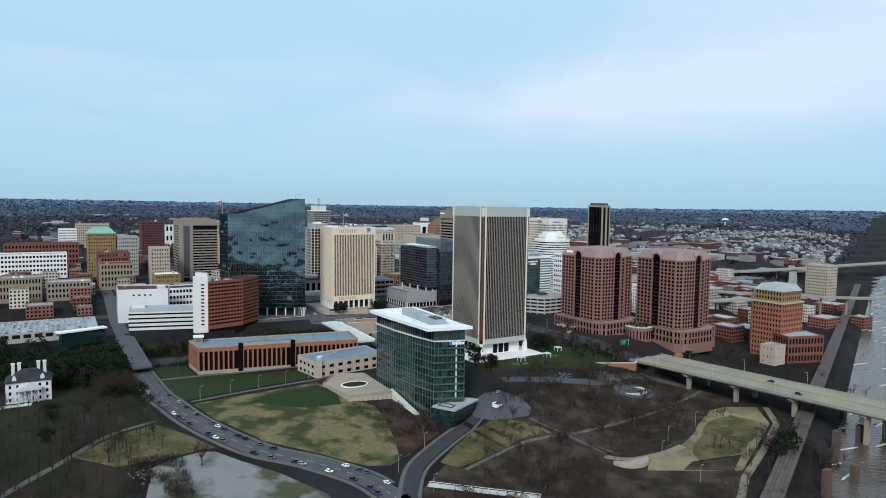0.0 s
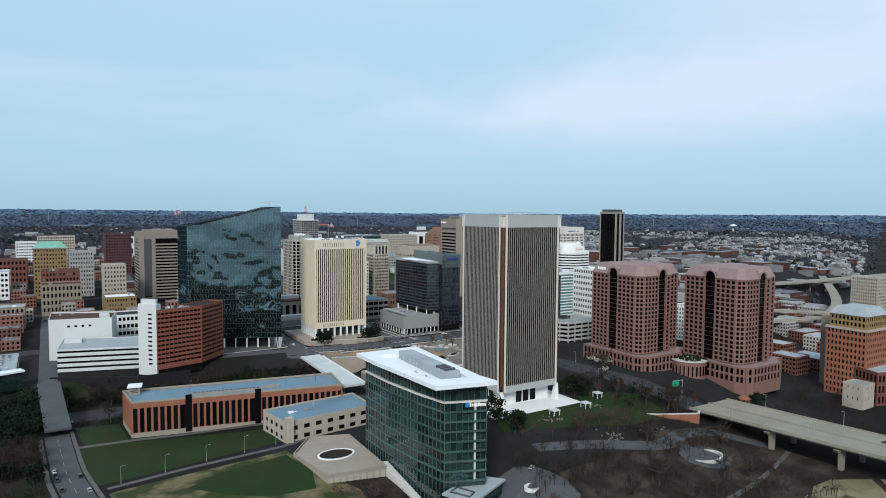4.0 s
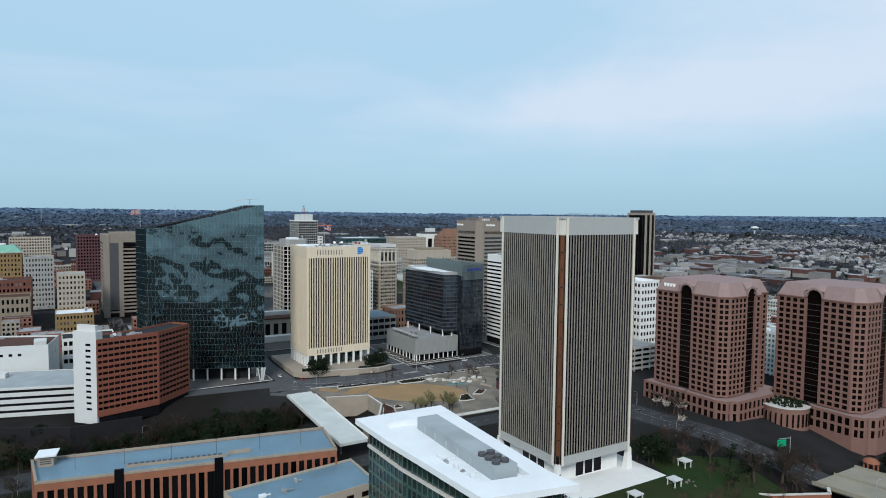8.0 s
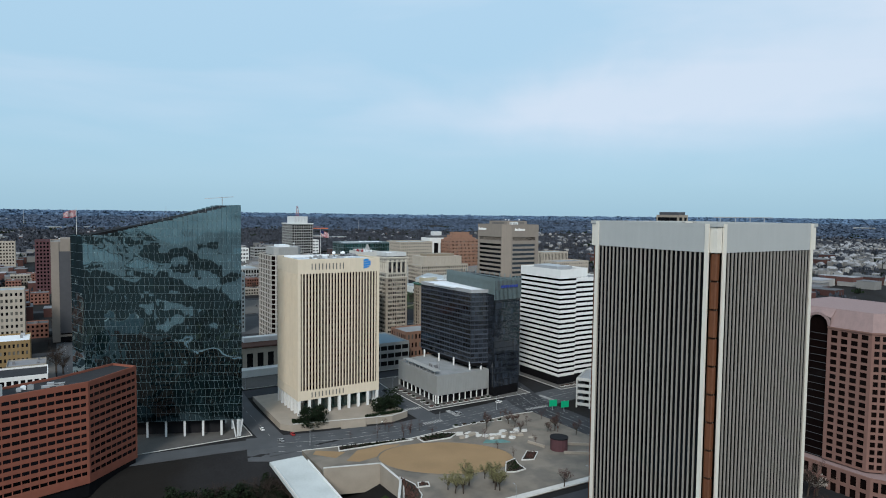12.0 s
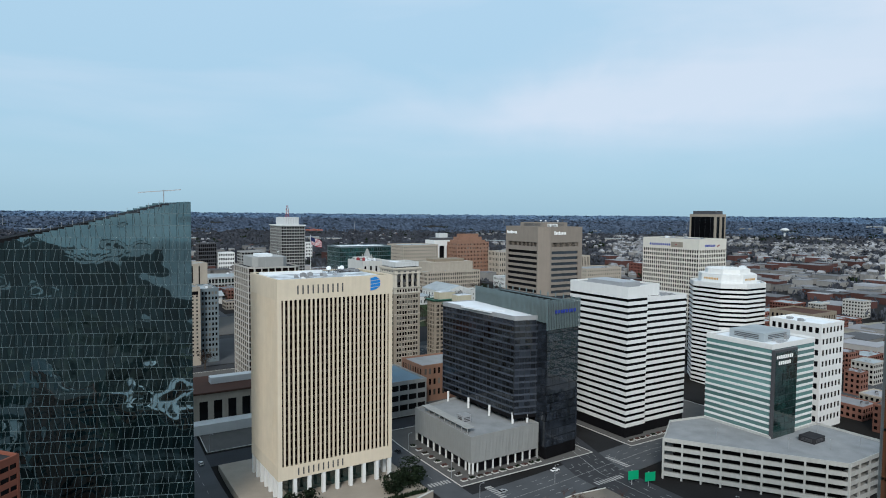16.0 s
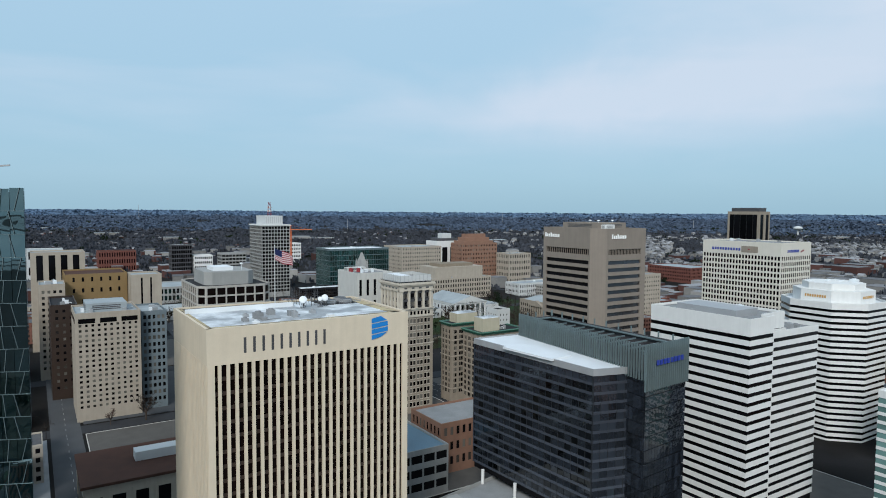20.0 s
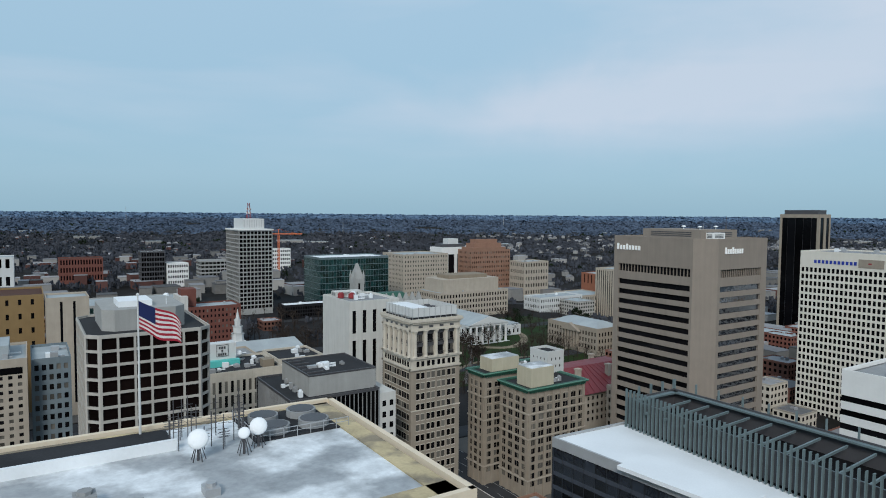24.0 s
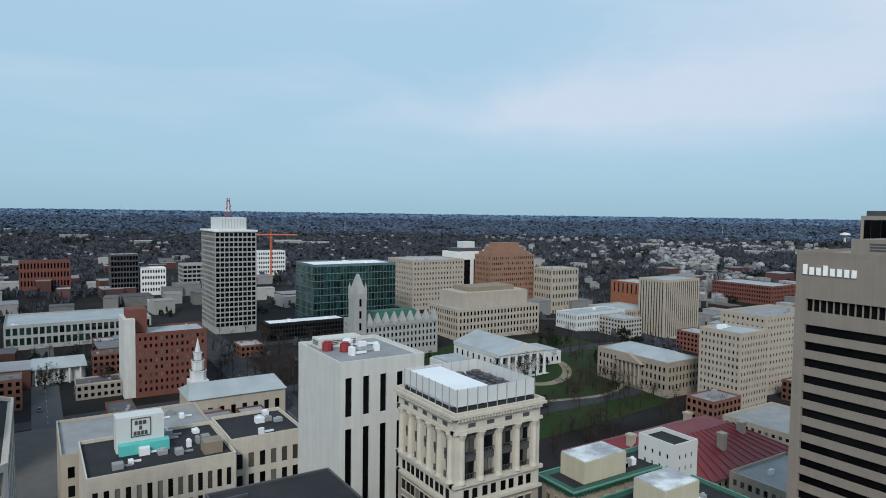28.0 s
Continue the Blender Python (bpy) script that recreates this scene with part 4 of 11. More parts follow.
        q = [(cx - 2.1, zz0), (cx - 2.1 + min(4.6, 2.1 + half(zz0)), zz0 + 0.5), (cx - 2.1 + min(4.6, 2.1 + half(zz1)), zz1 + 0.5), (cx - 2.1, zz1)]
        g.hexa([s.at(a, 0.16, b) for a, b in q] + [s.at(a, 0.02, b) for a, b in q])
        part("emblem_stripe", g, "sign_blue", root, "blue emblem stripe")


ribbed_tower()


def striped_pair():
    """White office block with black ribbon windows, in a taller and a lower part."""
    z0 = 20.0
    a = banded("striped_tower", "white office tower with black ribbon windows and blank crown", [(441.5, 645.6), (457.0, 645.8), (457.0, 650.5), (472, 650.5), (472, 689.5), (441.5, 689.5)], z0, 100.6, 20, "white_concrete", "glass_dark", 0.56, 5.4, 6.0, "roof_grey", 6, mull=1.5)
    b = banded("striped_wing", "lower wing of the white tower with black ribbon windows", [(457.1, 647.5), (491.7, 647.5), (491.7, 689.0), (472.1, 689.0), (472.1, 650.4), (457.1, 650.4)], z0, 94.0, 19, "white_concrete", "glass_dark", 0.56, 1.6, 6.0, "roof_grey", 5, mull=1.5)
    g = Geo()
    g.prism(rect(447, 655, 14, 26), 100, 103.0)
    part("plant_room", g, "metal_grey", a)


striped_pair()


def octagon_tower():
    """White banded tower with chamfered corners and a stepped crown."""
    p = chamfer(rect(576, 672, 46, 46), 12)
    r = banded("chamfered_tower", "white banded office tower with chamfered corners and stepped crown", p, 12, 92, 23, "white_concrete", "glass_dark", 0.55, 2.5, 4, "roof_white", 0)
    q = chamfer(rect(581, 677, 36, 36), 10)
    g = Geo()
    g.prism(q, 91, 98.6)
    part("upper_crown", g, "white_concrete", r)
    q2 = chamfer(rect(585, 681, 28, 28), 8)
    g = Geo()
    g.prism(q2, 98, 102)
    part("top_crown", g, "white_concrete", r)
    roof_units(r, q2, 102, 5, 12, 4)
    s = Side(q[-1], q[0])
    for i in range(len(q)):
        s = Side(q[i], q[(i + 1) % len(q)])
        if s.n.y < -0.9 or s.n.x < -0.9:
            for k in range(9):
                g = Geo()
                s.box(g, s.len * 0.14 + k * s.len * 0.08, s.len * 0.14 + k * s.len * 0.08 + 0.8, 0, 0.12, 94.6, 96.0)
                part("sign_bar", g, "sign_gold", r)


octagon_tower()


def gold_letter_tower():
    """White gridded tower with a blank crown that carries a name in bars."""
    x, y = 636, 746
    r = block("gridded_tower", "white concrete office tower with a fine window grid and blank crown", rect(x, y, 36, 58), 119.5, 22, "corner_white", "glass_dark", 2.35, 0.34, 0.34, 3, 8.5, 70, "roof_grey", 5, "office tower", parapet=0.6)
    p = rect(x, y, 36, 58)
    for i in (0, 3):
        s = Side(p[i], p[(i + 1) % 4])
        for k in range(11):
            g = Geo()
            w = s.len * 0.03
            a = s.len * (0.13 if i == 3 else 0.2) + k * s.len * 0.035
            s.box(g, a, a + w * 0.75, 0, 0.15, 113.6, 115.4)
            part("sign_bar", g, "sign_navy", r)
        g = Geo()
        a = s.len * (0.56 if i == 3 else 0.64)
        for q in range(3):
            s.box(g, a + q * 1.1, a + q * 1.1 + 1.6, 0, 0.15 + 0.03 * q, 113.4 + q * 0.5, 114.2 + q * 0.5)
        part("sign_flag", g, "red_paint", r)
    g = Geo()
    Side(p[3], p[0]).box(g, 30, 42, 0, 0.2, 112.6, 117)
    part("crown_panel", g, "beige_stone", r)


gold_letter_tower()


def tan_tower():
    """Tan concrete tower with deep strip windows and a broad blank corner pier."""
    poly = [(477.0, 748.0), (507.0, 748.0), (507.0, 790.5), (471.3, 790.5), (471.3, 754.2)]
    z0, z1 = 28.0, 130.4
    root = base("tan_tower", "tan concrete office tower with strip windows and blank corner piers", "office tower", (489, 769, z0))
    core(root, poly, z0, z1, 1.0)
    for i in range(5):
        s = Side(poly[i], poly[(i + 1) % 5])
        if s.len < 12:
            g = Geo()
            s.box(g, 0, s.len, -1.0, 0.0, z0, z1)
            part("corner_pier", g, "tan_concrete", root, "blank tan corner pier")
            continue
        e = 3.6 if i == 0 else 2.4
        a, b = (e * 0.4, s.len - e) if i in (0,) else ((e, s.len - e * 0.4) if i == 3 else (e, s.len - e))
        g = Geo()
        s.box(g, 0, a, -1.0, 0.0, z0, z1)
        s.box(g, b, s.len, -1.0, 0.0, z0, z1)
        s.box(g, a, b, -1.0, 0.0, z1 - 10.5, z1)
        part("wall", g, "tan_concrete", root)
        fl = 22
        h = (z1 - 16.5 - z0) / fl
        for k in range(fl):
            g = Geo()
            s.box(g, a, b, -1.0, -0.1, z0 + k * h, z0 + k * h + h * 0.48)
            if i in (0, 3) or k % 2 == 0:
                part("spandrel_band", g, "tan_concrete", root)
            if i in (0, 3):
                m = 2
                for q in range(m):
                    w = (b - a) / m
                    pane("window", w - 0.12, h * 0.52, "glass_dark" if i == 3 else "glass_smoke", root, s.at(a + (q + 0.5) * w, -0.72, z0 + k * h + h * 0.74), s.ang)
        g = Geo()
        s.box(g, a, b, -1.0, -0.1, z1 - 16.5, z1 - 13.4)
        part("spandrel_band", g, "tan_concrete", root)
        m = 22 if i in (0, 3) else 5
        for q in range(m + 1):
            g = Geo()
            s.box(g, a + (b - a) * q / m - 0.12, a + (b - a) * q / m + 0.12, -0.8, -0.45, z1 - 13.4, z1 - 10.5)
            part("louvre_post", g, "tan_concrete", root)
    roofing(root, poly, z1, "roof_grey", 0.5, "tan_concrete")
    plant_room(root, 478, 756, 22, 26, z1, 3.4, "tan_concrete")
    plant_room(root, 481, 753, 7, 3, z1, 2.4, "white_concrete", "lift_room")
    roof_units(root, [(474, 753), (504, 753), (504, 786), (474, 786)], z1, 6, 3, 2.2)
    for x, y in ((483, 760), (497, 763), (487, 770)):
        g = Geo()
        g.tube(x, y, z1 + 3, z1 + 4.6, 0.12, None, 6)
        g.dome(x, y, z1 + 4.3, 0.9, 0.5, 10, 3)
        part("dish", g, "roof_white", root)
    g = Geo()
    for a in (-1.4, 0, 1.4):
        g.beam((499 + a, 760, z1), (499, 760, z1 + 5), 0.2)
    g.beam((499, 760, z1 + 4), (499, 760, z1 + 8.5), 0.16)
    part("mast", g, "metal_dark", root)
    # long name shown as plain bars
    for i in (0, 3):
        s = Side(poly[i], poly[(i + 1) % 5])
        n, a, w = 8, (s.len * 0.12 if i == 0 else s.len * 0.62 - 20), (1.5 if i == 3 else 1.4)
        if i == 3:
            a = 1.6
        for q in range(n):
            g = Geo()
            hgt = 2.3 if q in (0, 3) else 1.7
            c = a + q * w
            s.box(g, c, c + w * 0.62, 0.02, 0.3, z1 - 4.9, z1 - 4.9 + hgt)
            part("sign_bar", g, "sign_white", root, "white raised sign stroke")


tan_tower()


def dark_glass_block():
    """Smoke-glass office block on a pale perforated garage, with a finned screen tower beside it."""
    z0, z1 = 20.4, 89.6
    root = base("smoke_glass_block", "dark smoked-glass office block with white roof above a garage", "office tower", (385, 680, z0))
    poly = [(373.0, 655.0), (390.0, 650.5), (404.0, 653.0), (404.0, 713.0), (369.5, 715.0)]
    core(root, poly, z0 + 19, z1, 0.5)
    fl = 15
    zb = z0 + 21
    h = (z1 - 1.6 - zb) / fl
    for i in range(5):
        s = Side(poly[i], poly[(i + 1) % 5])
        m = max(3, round(s.len / 3.0))
        w = s.len / m
        rs = [(j * w + 0.06, (j + 1) * w - 0.06, zb + k * h + h * 0.30, zb + (k + 1) * h - 0.06) for j in range(m) for k in range(fl)]
        windows(root, s, rs, "glass_smoke", 120 if i in (0, 4) else 0, 0.3)
        g = Geo()
        for k in range(fl):
            s.box(g, 0, s.len, -0.38, -0.2, zb + k * h, zb + k * h + h * 0.30)
        part("spandrel_glass", g, "glass_spandrel", root, kind="stuff")
        g = Geo()
        for j in range(m + 1):
            s.box(g, j * w - 0.035, j * w + 0.035, -0.4, -0.12, zb, z1 - 1.6)
        part("mullions", g, "dark_bar", root, kind="stuff")
        g = Geo()
        s.box(g, 0, s.len, -0.5, 0.0, z1 - 1.6, z1 + 0.6)
        part("roof_edge", g, "metal_grey", root)
    g = Geo()
    g.prism(inset(poly, 0.5), z1 - 0.6, z1 + 0.15)
    part("roof", g, "roof_white", root, "bright white roof membrane")
    g = Geo()
    g.prism(rect(371, 672, 10, 24, 5), z1, z1 + 0.8)
    part("roof_step", g, "roof_white", root)
    # columns between garage and tower
    for x, y in ((373.6, 656.2), (381, 654), (389, 652.3), (371, 672), (369, 688), (366.5, 704)):
        g = Geo()
        g.tube(x, y, z0 + 16.5, z0 + 22, 0.6)
        part("column", g, "white_concrete", root)
    # screen tower
    sp = [(384.0, 644.0), (407.0, 646.0), (407.0, 712.0), (390.0, 712.0)]
    tw = base("screen_tower", "narrow dark glass tower wrapped in a pale vertical fin screen", "office tower", (397, 680, z0))
    core(tw, sp, z0, 92, 0.6)
    for i in range(4):
        s = Side(sp[i], sp[(i + 1) % 4])
        m = max(4, round(s.len / (1.15 if i in (0, 3) else 6)))
        if i in (0, 3):
            a = 0 if i == 0 else s.len - 9
            n = max(3, round((s.len - a) / 1.7))
            w = (s.len - a) / n
            rs = [(a + j * w + 0.06, a + (j + 1) * w - 0.06, z0 + 6 + k * 4.3, z0 + 6 + (k + 1) * 4.3 - 0.25) for j in range(n) for k in range(15)]
            windows(tw, s, rs, "glass_smoke", 40, 0.4)
        for j in range(m + 1):
            g = Geo()
            s.box(g, s.len * j / m - 0.09, s.len * j / m + 0.09, -0.15, 0.5, 87.5 if i else 84, 98.6)
            part("screen_fin", g, "screen_metal", tw)
        g = Geo()
        s.box(g, 0, s.len, -0.35, -0.15, 90.5, 96.4)
        part("screen_panel", g, "metal_dark", tw)
        g = Geo()
        s.box(g, 0.2, s.len - 0.2, -1.6, -0.3, 95.6, 96.0)
        part("walkway", g, "screen_metal", tw)
    g = Geo()
    for k in range(12):
        y = 650 + k * 5
        g.beam((388, y, 95), (405, y + 1, 95), 0.3, 0.5)
    part("screen_beams", g, "screen_metal", tw)
    g = Geo()
    g.prism(inset(sp, 0.8), 88.5, 90.4)
    part("roof", g, "roof_dark", tw)
    roof_units(tw, [(390, 650), (403, 650), (403, 708), (390, 708)], 90.4, 9, 8, 4)
    s = Side(sp[0], sp[1])
    for k in range(8):
        g = Geo()
        s.box(g, 5 + k * 1.9, 5 + k * 1.9 + 1.3, 0.55, 0.75, 91.8, 93.4)
        part("sign_bar", g, "sign_navy", tw)
    # garage podium
    pp = [(343.5, 648.3), (383.5, 648.3), (383.5, 708), (343.5, 700)]
    pod = base("garage_podium", "pale garage podium clad in rippled perforated metal", "garage", (363, 675, z0))
    g = Geo()
    g.prism(inset(pp, 1.5), z0, z0 + 16.0)
    part("body", g, "dark_concrete", pod)
    for i in (0, 3):
        s = Side(pp[i], pp[(i + 1) % 4])
        n = round(s.len / 1.5)
        for j in range(n):
            g = Geo()
            a, b = s.len * j / n, s.len * (j + 1) / n
            q = 0.07 * math.sin(j * 1.5)
            g.hexa([s.at(a, 0.05 + q, z0 + 5), s.at(b, 0.05 - q, z0 + 5), s.at(b, -0.12 - q, z0 + 5), s.at(a, -0.12 + q, z0 + 5), s.at(a, 0.05 - q, z0 + 17.6), s.at(b, 0.05 + q, z0 + 17.6), s.at(b, -0.12 + q, z0 + 17.6), s.at(a, -0.12 - q, z0 + 17.6)])
            part("metal_panel", g, "perforated_metal", pod)
    for i in (1, 2):
        s = Side(pp[i], pp[(i + 1) % 4])
        g = Geo()
        s.box(g, 0, s.len, -0.3, 0, z0, z0 + 17.6)
        part("rear_wall", g, "grey_concrete", pod)
    g = Geo()
    g.prism(inset(pp, 0.4), z0 + 16.0, z0 + 16.4)
    part("deck", g, "roof_grey", pod)
    for i in (0, 3):
        s = Side(pp[i], pp[(i + 1) % 4])
        for j in range(9):
            pane("shop_window", s.len / 9 - 0.5, 3.8, "glass_dark", pod, s.at(s.len * (j + 0.5) / 9, -1.4, z0 + 2.4), s.ang)
        for j in range(10):
            g = Geo()
            s.box(g, s.len * j / 9.0 - 0.25, s.len * j / 9.0 + 0.25, -1.6, -0.7, z0 - 1, z0 + 5.2)
            part("column", g, "white_concrete", pod)
    g = Geo()
    for k in range(9):
        g.beam((346, 655 + k * 5, z0 + 16.4), (346, 655 + k * 5, z0 + 19), 0.25)
    g.box(345.5, 655, z0 + 18.9, 350, 697, z0 + 19.2)
    part("pergola", g, "grey_concrete", pod)
    plant_room(pod, 352, 668, 5, 5, z0 + 16.4, 4, "metal_grey")


dark_glass_block()


def law_office():
    """Teal-banded glass office with a dark glass end, over a pale garage."""
    poly = [(461.2, 577.6), (497, 577.6), (497, 612), (461.2, 612)]
    r = banded("teal_office", "teal and white banded glass office with a dark end bay", poly, 20, 80.2, 14, "white_concrete", "glass_teal", 0.36, 1.4, 18, "roof_white", 8, mull=2.4)
    s = Side(poly[0], poly[1])
    g = Geo()
    s.box(g, -0.4, 18, 0.0, 1.6, 36, 78.6)
    bay = part("dark_bay", g, "metal_dark", r, "dark glass end bay with white lettering")
    rs = [(0.2 + j * 2.95, 0.2 + j * 2.95 + 2.8, 37 + k * 3.4, 37 + k * 3.4 + 3.2) for j in range(6) for k in range(12)]
    for a, b, c, d in rs:
        pane("dark_pane", b - a, d - c, "glass_green", bay, s.at((a + b) / 2, 1.72, (c + d) / 2), s.ang)
    for row, n in ((75.4, 8), (72.6, 6)):
        for q in range(n):
            g = Geo()
            a = 7.5 - n * 0.85 + q * 1.7
            s.box(g, a, a + 1.1, 1.75, 1.9, row - 0.8, row + 0.8)
            part("sign_bar", g, "sign_white", bay)
    plant_room(r, 468, 586, 22, 18, 80.2, 4, "roof_pale")
    gp = [(417.0, 601.0), (458.0, 541.0), (500, 541.0), (500, 577), (460.8, 577), (460.8, 612), (440, 616)]
    gr = base("parking_garage", "pale concrete parking garage with open decks and roof parking", "garage", (455, 580, 18))
    k = len(gp)
    for i in range(5):
        g = Geo()
        g.prism(inset(gp, 0.3), 22 + i * 3.9, 22.3 + i * 3.9)
        part("deck", g, "roof_grey" if i == 4 else "grey_concrete", gr)
        for j in range(k):
            s = Side(gp[j], gp[(j + 1) % k])
            g = Geo()
            s.box(g, 0, s.len, -0.3, 0, 21.4 + i * 3.9, 23.3 + i * 3.9)
            part("deck_parapet", g, "deck_concrete", gr)
    for j in range(k):
        s = Side(gp[j], gp[(j + 1) % k])
        n = max(1, round(s.len / 8))
        for q in range(n + 1):
            g = Geo()
            s.box(g, s.len * q / n - 0.4, s.len * q / n + 0.4, -0.5, 0.1, 15, 38.6)
            part("column", g, "deck_concrete", gr)
    g = Geo()
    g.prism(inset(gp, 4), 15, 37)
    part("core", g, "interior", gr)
    for x, y in ((440, 590), (455, 565), (470, 555), (485, 550), (488, 570)):
        g = Geo()
        g.beam((x, y, 37.8), (x, y, 42.5), 0.16)
        g.beam((x - 0.9, y, 42.5), (x + 0.9, y, 42.5), 0.2)
        part("deck_lamp", g, "metal_grey", gr)
    plant_room(gr, 470, 562, 9, 7, 37.9, 2.6, "roof_dark", "stair_house")


law_office()


def arch_tower(name, label, cx, cy, z0, z1, seed):
    """Rose granite tower: folded plan, a dark glass bay in each main side that ends in an arch, a sloped mansard."""
    poly = [(cx + a, cy + b) for a, b in ((-20.5, -25), (10, -25), (16, -19), (25.5, -19), (25.5, 25.5), (-25.5, 25.5), (-25.5, -20))]
    bays = {0: (20.3, 4.0), 5: (22.8, 4.4)}  # side: middle and half width of its glass bay
    root = base(name, label, "office tower", (cx, cy, z0))
    zs, ze = z0 + 13.5, z1 - 8.5
    core(root, poly, z0, z1 - 4, 1.9)
    fl, k = 18, len(poly)
    inner = inset(poly, 3.4)
    for i in range(k):
        s = Side(poly[i], poly[(i + 1) % k])
        si = Side(inner[i], inner[(i + 1) % k])
        seen = s.n.x + s.n.y < -0.3
        runs = [(0.0, s.len)]
        if i in bays:
            m, w = bays[i]
            runs = [(0.0, m - w), (m + w, s.len)]
            g = Geo()
            s.box(g, m - w, m + w, -1.7, -1.2, zs, ze + 4.5)
            bay = part("glass_bay", g, "glass_brown", root, "recessed bronze glass bay")
            bars = Geo()
            for q in range(fl):
                s.box(bars, m - w, m + w, -1.2, -1.12, zs + q * (ze - zs) / fl, zs + q * (ze - zs) / fl + 0.25)
            part("glazing_bars", bars, "metal_dark", bay, kind="stuff")
            g = Geo()
            n = 10
            for q in range(n):
                a0, a1 = math.pi * q / n, math.pi * (q + 1) / n
                pts = [(m + r * math.cos(a), ze + 1.0 + r * math.sin(a)) for r, a in ((w, a0), (w + 1.2, a0), (w + 1.2, a1), (w, a1))]
                g.hexa([s.at(x, 0.3, z) for x, z in pts] + [s.at(x, -3.2, z) for x, z in pts])
            part("arch_head", g, "mansard_granite", root)
        for a, b in runs:
            sub = Side(s.at(a, 0, 0)[:2], s.at(b, 0, 0)[:2])
            lattice(root, sub, zs, ze, fl, max(1, round((b - a) / 4.3)), "pink_granite", "glass_brown", 0.33, 0.33, 0.6, 62 if seen else 0, 0, 0.8)
            if i in bays:
                g = Geo()
                e = b if a == 0.0 else a
                s.box(g, e - 0.02, e + 0.02, -1.7, -0.02, zs, ze)
                part("bay_reveal", g, "pink_granite", root)
            g = Geo()
            s.box(g, a - (0.2 if a == 0 else 0), b + (0.2 if b == s.len else 0), -0.6, 0.45, ze, ze + 0.7)
            part("cornice", g, "pink_granite", root)
            # mansard slope above this run
            f = si.len / s.len
            p0, p1 = s.at(a, 0, ze + 0.7), s.at(b, 0, ze + 0.7)
            q0, q1 = si.at(max(0, a * f), 0, z1), si.at(min(si.len, b * f), 0, z1)
            g = Geo()
            g.quad(p0, p1, q1, q0)
            part("mansard", g, "mansard_granite", root, "sloping rose-grey mansard")
        if i in bays:
            m, w = bays[i]
            f = si.len / s.len
            a, b = m - w - 1.2, m + w + 1.2
            g = Geo()
            for e in (a, b):
                g.quad(s.at(e, 0, ze + 0.7), s.at(e, 0, ze + 4.6), si.at(e * f, 0, z1))
            g.quad(s.at(a, 0, ze + 4.6), s.at(m, 0, ze + 6.4), si.at(m * f, 0, z1 + 0.1), si.at(a * f, 0, z1))
            g.quad(s.at(m, 0, ze + 6.4), s.at(b, 0, ze + 4.6), si.at(b * f, 0, z1), si.at(m * f, 0, z1 + 0.1))
            part("dormer_roof", g, "mansard_granite", root)
    g = Geo()
    g.prism(inner, z1 - 1.2, z1 - 0.02)
    part("roof", g, "mansard_granite", root)
    # podium with an arcade
    pod = [(cx + a, cy + b) for a, b in ((-24, -30), (-21, -33), (14, -33), (24, -24), (30, -24), (30, 30), (-30, 30), (-30, -24), (-27, -30))]
    k = len(pod)
    for i in range(k):
        s = Side(pod[i], pod[(i + 1) % k])
        seen = s.n.x + s.n.y < 0.6
        lattice(root, s, z0 - 8, z0 + 13.0, 2, max(1, round(s.len / 4.2)), "pink_granite", "glass_brown", 0.36, 0.26, 0.8, 8 if seen else 0, 8, 1.4)
    g = Geo()
    g.prism(inset(pod, 0.9), z0 - 8, z0 + 12.4)
    part("podium_core", g, "interior", root)
    g = Geo()
    g.prism(inset(pod, 0.5), z0 + 12.5, z0 + 12.9)
    part("podium_roof", g, "mansard_granite", root)
    return root


def river_towers():
    a = arch_tower("granite_tower", "rose granite office tower with arched bronze glass bays", 460, 462.5, 18, 99.5, 21)
    for k in range(4):
        g = Geo()
        s = Side((434.5, 488.0), (434.5, 442.5))
        s.box(g, 5.0 + k * 2.3, 6.6 + k * 2.3, -1.5, -1.0, 93.6, 96.0)
        part("sign_bar", g, "sign_white", a, "white sign stroke")
    arch_tower("granite_tower", "rose granite office tower beside the bridge ramp", 512.5, 412.5, 14, 99.0, 22)
    # round planted terrace between the towers
    r = base("round_pavilion", "low granite drum pavilion with a planted roof", "pavilion", (478, 428, 14))
    g = Geo()
    g.tube(476, 424, 8, 26.5, 13.5, None, 28)
    part("drum", g, "pink_granite", r)
    g = Geo()
    for q in range(28):
        a = 6.2832 * q / 28
        g.beam((476 + 13.6 * math.cos(a), 424 + 13.6 * math.sin(a), 16), (476 + 13.6 * math.cos(a), 424 + 13.6 * math.sin(a), 23.5), 1.6, 0.3)
    part("drum_windows", g, "glass_brown", r, kind="stuff")
    g = Geo()
    g.tube(476, 424, 26.4, 26.9, 13.9, None, 28)
    part("rim", g, "paving_pale", r, "pale curved roof rim")
    g = Geo()
    rnd = random.Random(3)
    for q in range(120):
        a, d = rnd.uniform(0, 6.28), 11 * math.sqrt(rnd.random())
        g.tube(476 + d * math.cos(a), 424 + d * math.sin(a), 27.2, 27.4 + rnd.uniform(0.6, 1.8), rnd.uniform(0.5, 1.0), 0.15, 5)
    part("planting", g, "evergreen", r, kind="stuff")


river_towers()

# ---- towers and blocks of the west side ----


